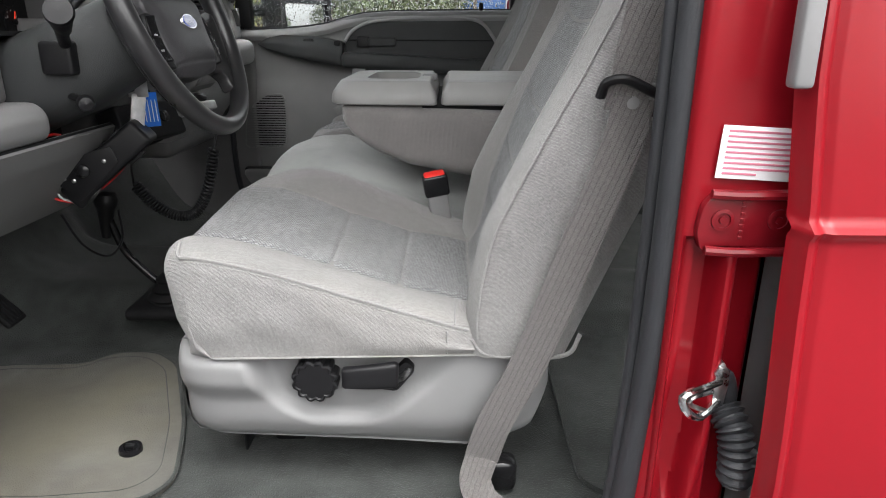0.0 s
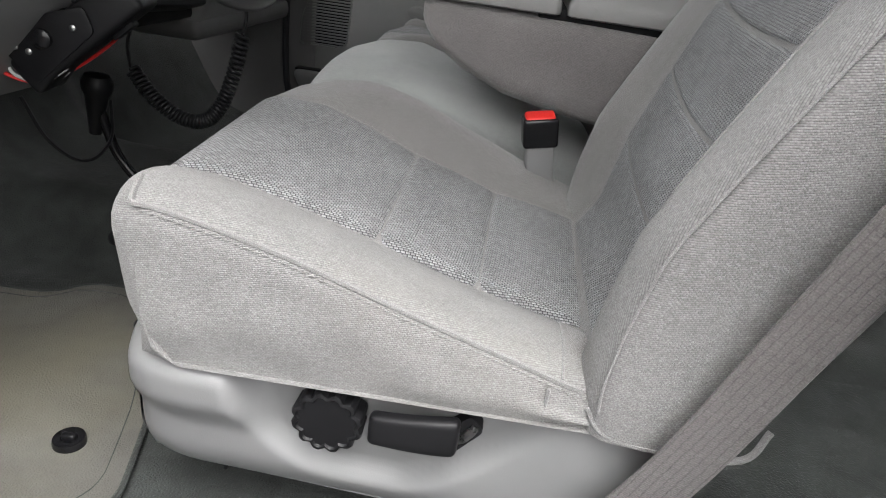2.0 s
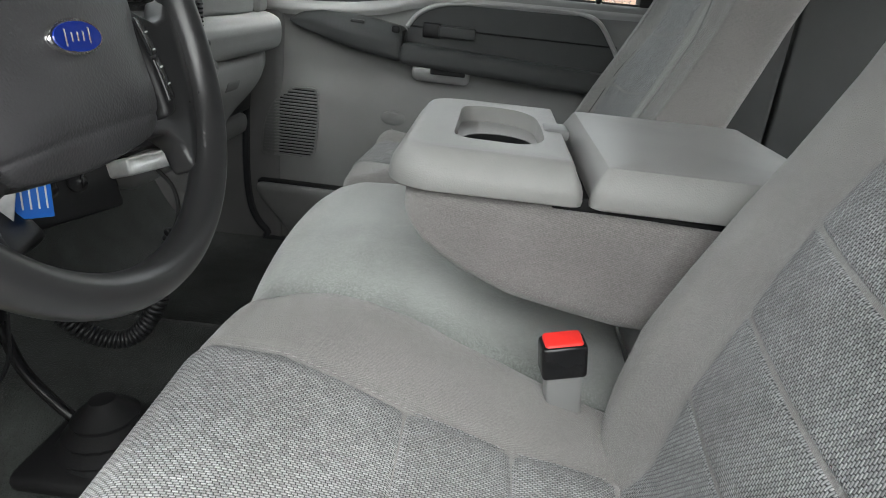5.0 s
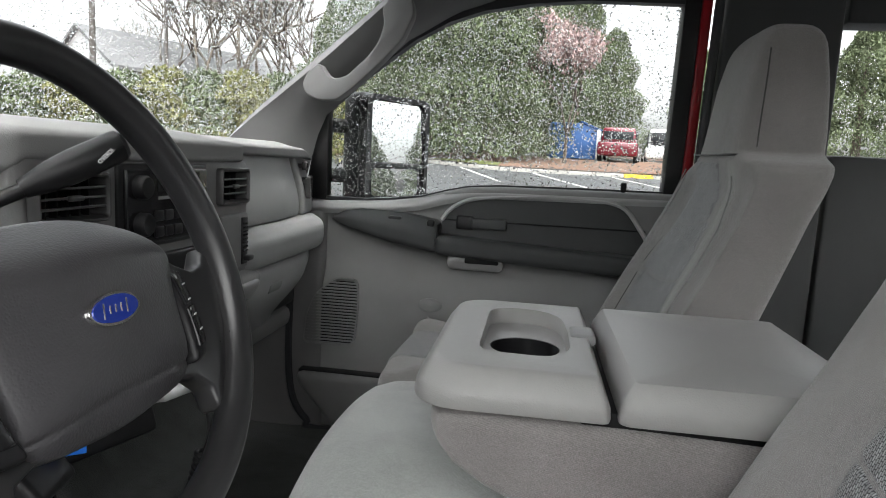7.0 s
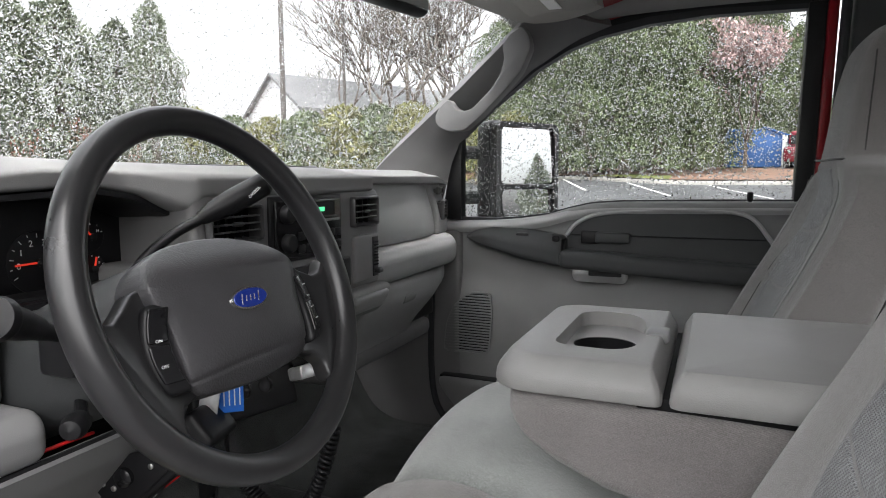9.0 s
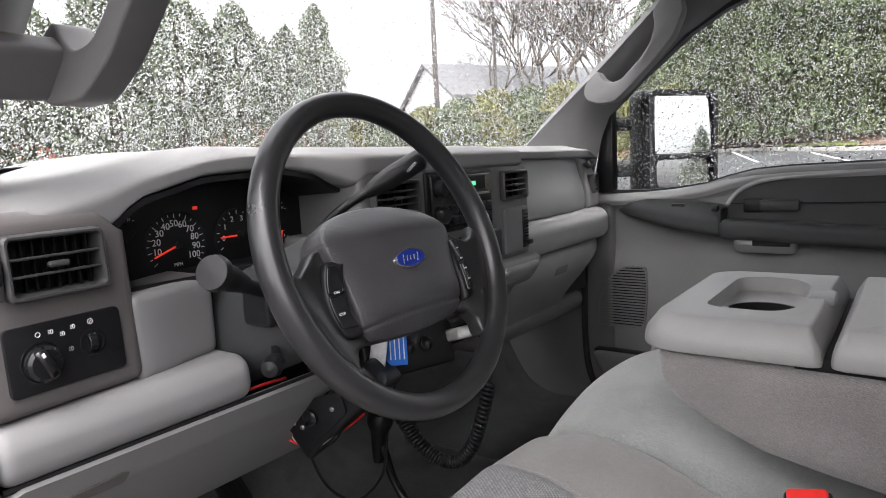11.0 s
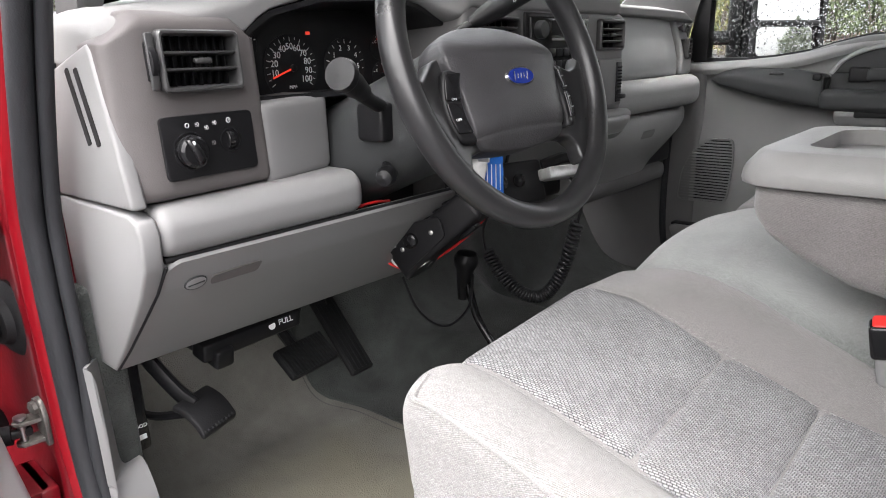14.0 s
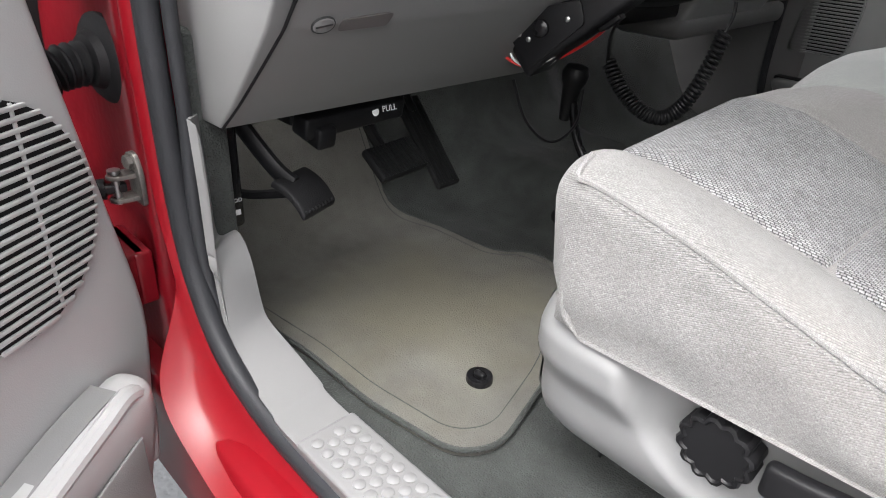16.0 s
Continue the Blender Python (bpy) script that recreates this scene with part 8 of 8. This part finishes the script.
# hedge beyond the lot
for az, d, h, r in ((17.5, 33, 5.5, 2.4), (15, 30, 6.2, 2.6), (12, 29, 6.5, 2.7), (9.5, 29.5, 6.0, 2.6), (7, 28, 6.3, 2.6), (4.5, 28.5, 6.4, 2.7), (2, 31, 6.6, 2.6), (-0.5, 36, 7.2, 2.9), (-3, 38, 6.6, 2.6), (-5.5, 39, 5.4, 2.4), (-13, 42, 5.0, 2.6), (-18, 40, 6.0, 3.0), (-24, 40, 5.5, 3.0), (-30, 41, 6.5, 3.0), (-37, 42, 6.0, 3.2)):
    evergreen(spot(az, d), h * 1.3, r, 26000, power=0.5)
evergreen(spot(16, 27.5), 2.6, 1.6, 1500, "shrub", SHRUB, "loose olive shrub by the lawn", "shrubs", 0.4)
evergreen(spot(19, 26), 2.2, 1.5, 1500, "shrub", SHRUB, "loose olive shrub by the lawn", "shrubs", 0.4)
# trees behind, which the towing mirror shows
for x, y, h in ((24, 9.5, 3.6), (25, 12, 4.2), (26, 15, 3.2), (27, 6, 3.0)):
    evergreen((x, y, float(land(x, np.array(float(y))))), h, 1.3, 4000, "evergreen_tree", LEAF_HAZED, "dark evergreen tree behind the parked truck", "trees behind", 0.7)
bare_tree(spot(-2.0, 28.5), 6.2, 5, "blossom_tree", "small tree with pale pink blossom", BLOSSOM)
bare_tree(spot(9.6, 26.8), 3.8, 9, label="young bare tree at the lot's edge")
# forward: big trees, bare trees, houses
for az, d, h, r, m in ((74, 24, 7.0, 3.2, LEAF_HAZED), (68, 26, 7.6, 3.4, LEAF_HAZED), (62, 27, 8.2, 3.4, LEAF_HAZED), (57, 30, 8.6, 3.6, LEAF_HAZED), (52.5, 31, 8.0, 3.2, LEAF_HAZED), (48.5, 33, 7.2, 3.0, LEAF_HAZED), (46, 30, 7.6, 1.9, LEAF_HAZED), (80, 25, 7.0, 3.2, LEAF_HAZED)):
    evergreen(spot(az, d), h, r, 14000, "roadside_tree", m, "large dark green tree beyond the road", "roadside trees", 0.55)
for az, d, h in ((43.5, 34, 3.4), (40, 33, 2.9), (37, 32, 2.8), (34, 31, 3.0), (31, 31, 3.2), (28, 31, 3.2), (25, 31, 3.3), (22, 32, 3.3)):
    evergreen(spot(az, d), h, 2.2, 7000, "hedge_shrub", SHRUB if int(az) % 2 else LEAF, "tangled green and brown shrub", "roadside shrubs", 0.4)
for i, (az, d, h) in enumerate(((28.5, 36, 12), (25.5, 34, 13), (22.5, 37, 12), (19.8, 35, 11), (30.8, 38, 9), (44.5, 40, 7), (27.0, 40, 12), (24.0, 39, 12), (21.0, 41, 11), (18.3, 38, 11), (29.6, 42, 11), (33.0, 44, 8))):
    bare_tree(spot(az, d), h, 20 + i)
for az, d, h, r in ((36.0, 33, 14, 0.14), (30.9, 38, 14, 0.10)):
    up = thing("utility_pole", "tall dark wooden utility pole", "utility pole", spot(az, d), group="utility poles")
    part("shaft", lathe([(r, -0.3), (r * 0.9, h * 0.5), (r * 0.7, h)], 12, pose(*spot(az, d))), POLEM, up)
    part("cross_arm", moved(rb(-1.2, 1.2, -0.06, 0.06, h - 0.9, h - 0.75, 0.01), pose(*spot(az, d), 0, 0, 60)), POLEM, up)


def house(at, turn, w, dp_, hh, roof, wall, label, windows=2):
    hs = thing("house", label, "house", at, group="houses")
    M = pose(*at, 0, 0, turn)
    part("wall", moved(prism([(-w / 2, -0.5), (w / 2, -0.5), (w / 2, hh), (0, hh + roof), (-w / 2, hh)], "y", 0, dp_), M), wall, hs)
    for s in (-1, 1):
        P = [(s * (w / 2 + 0.35), hh - 0.28), (0, hh + roof), (0, hh + roof + 0.16), (s * (w / 2 + 0.35), hh - 0.10)]
        part("roof", moved(prism(P, "y", -0.3, dp_ + 0.3), M), SHINGLE, hs)
    for i in range(windows):
        x = (i - (windows - 1) / 2) * w / (windows + 0.6)
        wd = part("window", moved(rb(x - 0.5, x + 0.5, -0.06, 0.02, 0.9, 2.2, 0.02), M), WHITE, hs)
        part("pane", moved(rb(x - 0.42, x + 0.42, -0.08, -0.055, 0.98, 2.12, 0.005), M), DARKGLASS, wd)
    for i in range(int(hh / 0.3)):
        part("siding_board", moved(rb(-w / 2 + 0.02, w / 2 - 0.02, -0.03, 0.0, 0.3 * i, 0.3 * i + 0.27, 0.004, k=1), M), wall, hs)


house(spot(36.8, 40), -28, 7.0, 16, 3.6, 2.0, SIDING, "white sided house with a grey gable roof")
house(spot(51.5, 46), 52, 7.0, 8, 2.4, 1.4, BRICKM, "low reddish brick house among trees")
house(spot(68, 52), 68, 8.0, 8, 2.4, 1.3, BRICKM, "low reddish brick house behind the trees")


def car(at, turn, paint, label, name="car", L=4.5, W=1.8, H=1.6):
    c = thing(name, label, "car", at, group="parked cars")
    M = pose(*at, 0, 0, turn)
    part("body", moved(rb(-L / 2, L / 2, -W / 2, W / 2, 0.3, 0.95, 0.16, (10, 4, 3)), M), paint, c)
    ca = part("cabin", moved(rb(-L * 0.42, L * 0.22, -W * 0.44, W * 0.44, 0.85, H, 0.14, (6, 3, 3), lambda x, y, z: (x - 0.25 * (z - 0.85) * soft(x, 0, 1) + 0.15 * (z - 0.85) * (x < 0), y * (1 - 0.12 * (z - 0.85)), z)), M), paint, c)
    for s in (-1, 1):
        for a, b in ((-L * 0.37, -L * 0.15), (-L * 0.13, L * 0.09)):
            part("window", moved(rb(a, b, s * W * 0.43 - 0.02, s * W * 0.43 + 0.02, 1.0, H - 0.16, 0.015, k=1), M), DARKGLASS, ca)
        for x in (-L * 0.31, L * 0.31):
            wl_ = part("wheel", lathe([(0.33, -0.1), (0.35, -0.08), (0.35, 0.08), (0.33, 0.1)], 20, M @ pose(x, s * (W / 2 - 0.1), 0.34, 90, 0, 0)), RUBBER, c)
            part("rim", lathe([(0.2, -0.11), (0.2, 0.11)], 14, M @ pose(x, s * (W / 2 - 0.1), 0.34, 90, 0, 0)), SILVER, wl_)
    part("rear_window", moved(rb(-L * 0.43, -L * 0.40, -W * 0.36, W * 0.36, 1.05, H - 0.2, 0.01, k=1), M), DARKGLASS, ca)


car(spot(-6.5, 33.5), 80, CARRED, "dark red parked car at the lot's far edge")
car(spot(-9.6, 40), 85, CARWHITE, "white parked van at the lot's far edge", H=1.9)
bx = thing("recycling_container", "blue steel container with a sloped white-edged roof", "container", spot(-2.8, 32.5))
M = pose(*spot(-2.8, 32.5), 0, 0, 4) @ Matrix.Scale(1.25, 4)
part("body", moved(prism([(-0.9, 0.15), (0.9, 0.15), (0.9, 1.2), (0.2, 1.45), (-0.9, 1.45)], "y", 0, 1.6, 0.02), M), CARBLUE, bx)
part("lid", moved(prism([(0.15, 1.50), (0.22, 1.53), (1.0, 1.24), (0.96, 1.18)], "y", -0.06, 1.66, 0.005), M), CARBLUE, bx)
part("door", moved(rb(-0.75, -0.05, -0.03, 0.01, 0.25, 1.3, 0.01), M), CARBLUE, bx)
part("edge_post", moved(rb(0.80, 0.98, -0.06, 0.06, -0.1, 1.22, 0.01), M), CARWHITE, bx)

# unseen trees added behind the camera to cut sky light from the driver's side
for i in range(7):
    evergreen((-9 + 3.4 * i, -13.5 - 0.6 * (i % 2), 0.0), 4.0 + 0.5 * (i % 3), 2.0, 2000, "lot_side_tree", LEAF_HAZED, "unseen green tree added to dim light from the driver's side", "lot-side trees", 0.4)

# rain on the glass
def drops(place, n, lo, hi, seed):
    """Flattened beads of water standing on a pane; place(u, v) gives spot, outward normal."""
    g = np.random.default_rng(seed)
    prof = [(1.0, 0.0), (0.80, 0.55), (0.0, 0.88)]
    m = 6
    base_v, base_f = [], []
    for r, z in prof[:-1]:
        for i in range(m):
            base_v.append((r * math.cos(2 * math.pi * i / m), r * math.sin(2 * math.pi * i / m), z))
    base_v.append((0, 0, prof[-1][1]))
    for k in range(len(prof) - 2):
        base_f += [(k * m + i, k * m + (i + 1) % m, (k + 1) * m + (i + 1) % m, (k + 1) * m + i) for i in range(m)]
    t = (len(prof) - 2) * m
    base_f += [(t + i, t + (i + 1) % m, len(base_v) - 1) for i in range(m)]
    base_f.append(tuple(reversed(range(m))))
    B = np.array(base_v)
    U = g.random((n, 2))
    P, N = place(U[:, 0], U[:, 1])
    size = lo + (hi - lo) * g.random(n) ** 2.5
    a = np.cross(N, np.broadcast_to((0.1, 0.2, 0.97), N.shape))
    a /= np.linalg.norm(a, axis=1, keepdims=True)
    b = np.cross(N, a)
    st = 1 + 0.2 * g.random(n) ** 2
    V = P[:, None] + size[:, None, None] * (B[None, :, :1] * a[:, None] * (1 / np.sqrt(st))[:, None, None] + B[None, :, 1:2] * b[:, None] * st[:, None, None] + B[None, :, 2:] * N[:, None])
    k = len(B)
    F = [tuple(i * k + j for j in f) for i in range(n) for f in base_f]
    return V.reshape(-1, 3), F


def on_screen(u, v):
    uu, vv = -1 + 2 * u, 0.0 + v
    p = np.stack(screen(uu, vv), 1)
    du, dv = np.stack(screen(uu + 1e-3, vv), 1) - p, np.stack(screen(uu, vv + 1e-3), 1) - p
    n = np.cross(du, dv)
    n /= np.linalg.norm(n, axis=1, keepdims=True)
    n *= np.sign(n[:, 2])[:, None]
    return p + 0.0045 * n, n


def raw(name, shape, material, label):
    me = bpy.data.meshes.new(name)
    me.from_pydata(shape[0], [], shape[1])
    me.materials.append(material)
    me.polygons.foreach_set("use_smooth", [True] * len(me.polygons))
    ob = tagged(new(name, me), label, "raindrops", kind="stuff")
    ob.visible_shadow = False
    return ob


raw("raindrops", drops(on_screen, 42000, 0.0009, 0.0021, 3), DROP, "raindrops standing on the windscreen")
raw("raindrops", drops(lambda u, v: (np.stack([-0.61 + 0.875 * u, 0 * u + 2.3043, 1.51 + 0.51 * v], 1), np.broadcast_to((0.0, 1.0, 0.0), (len(u), 3)).copy()), 15000, 0.0011, 0.0027, 4), DROP, "raindrops standing on the side window")
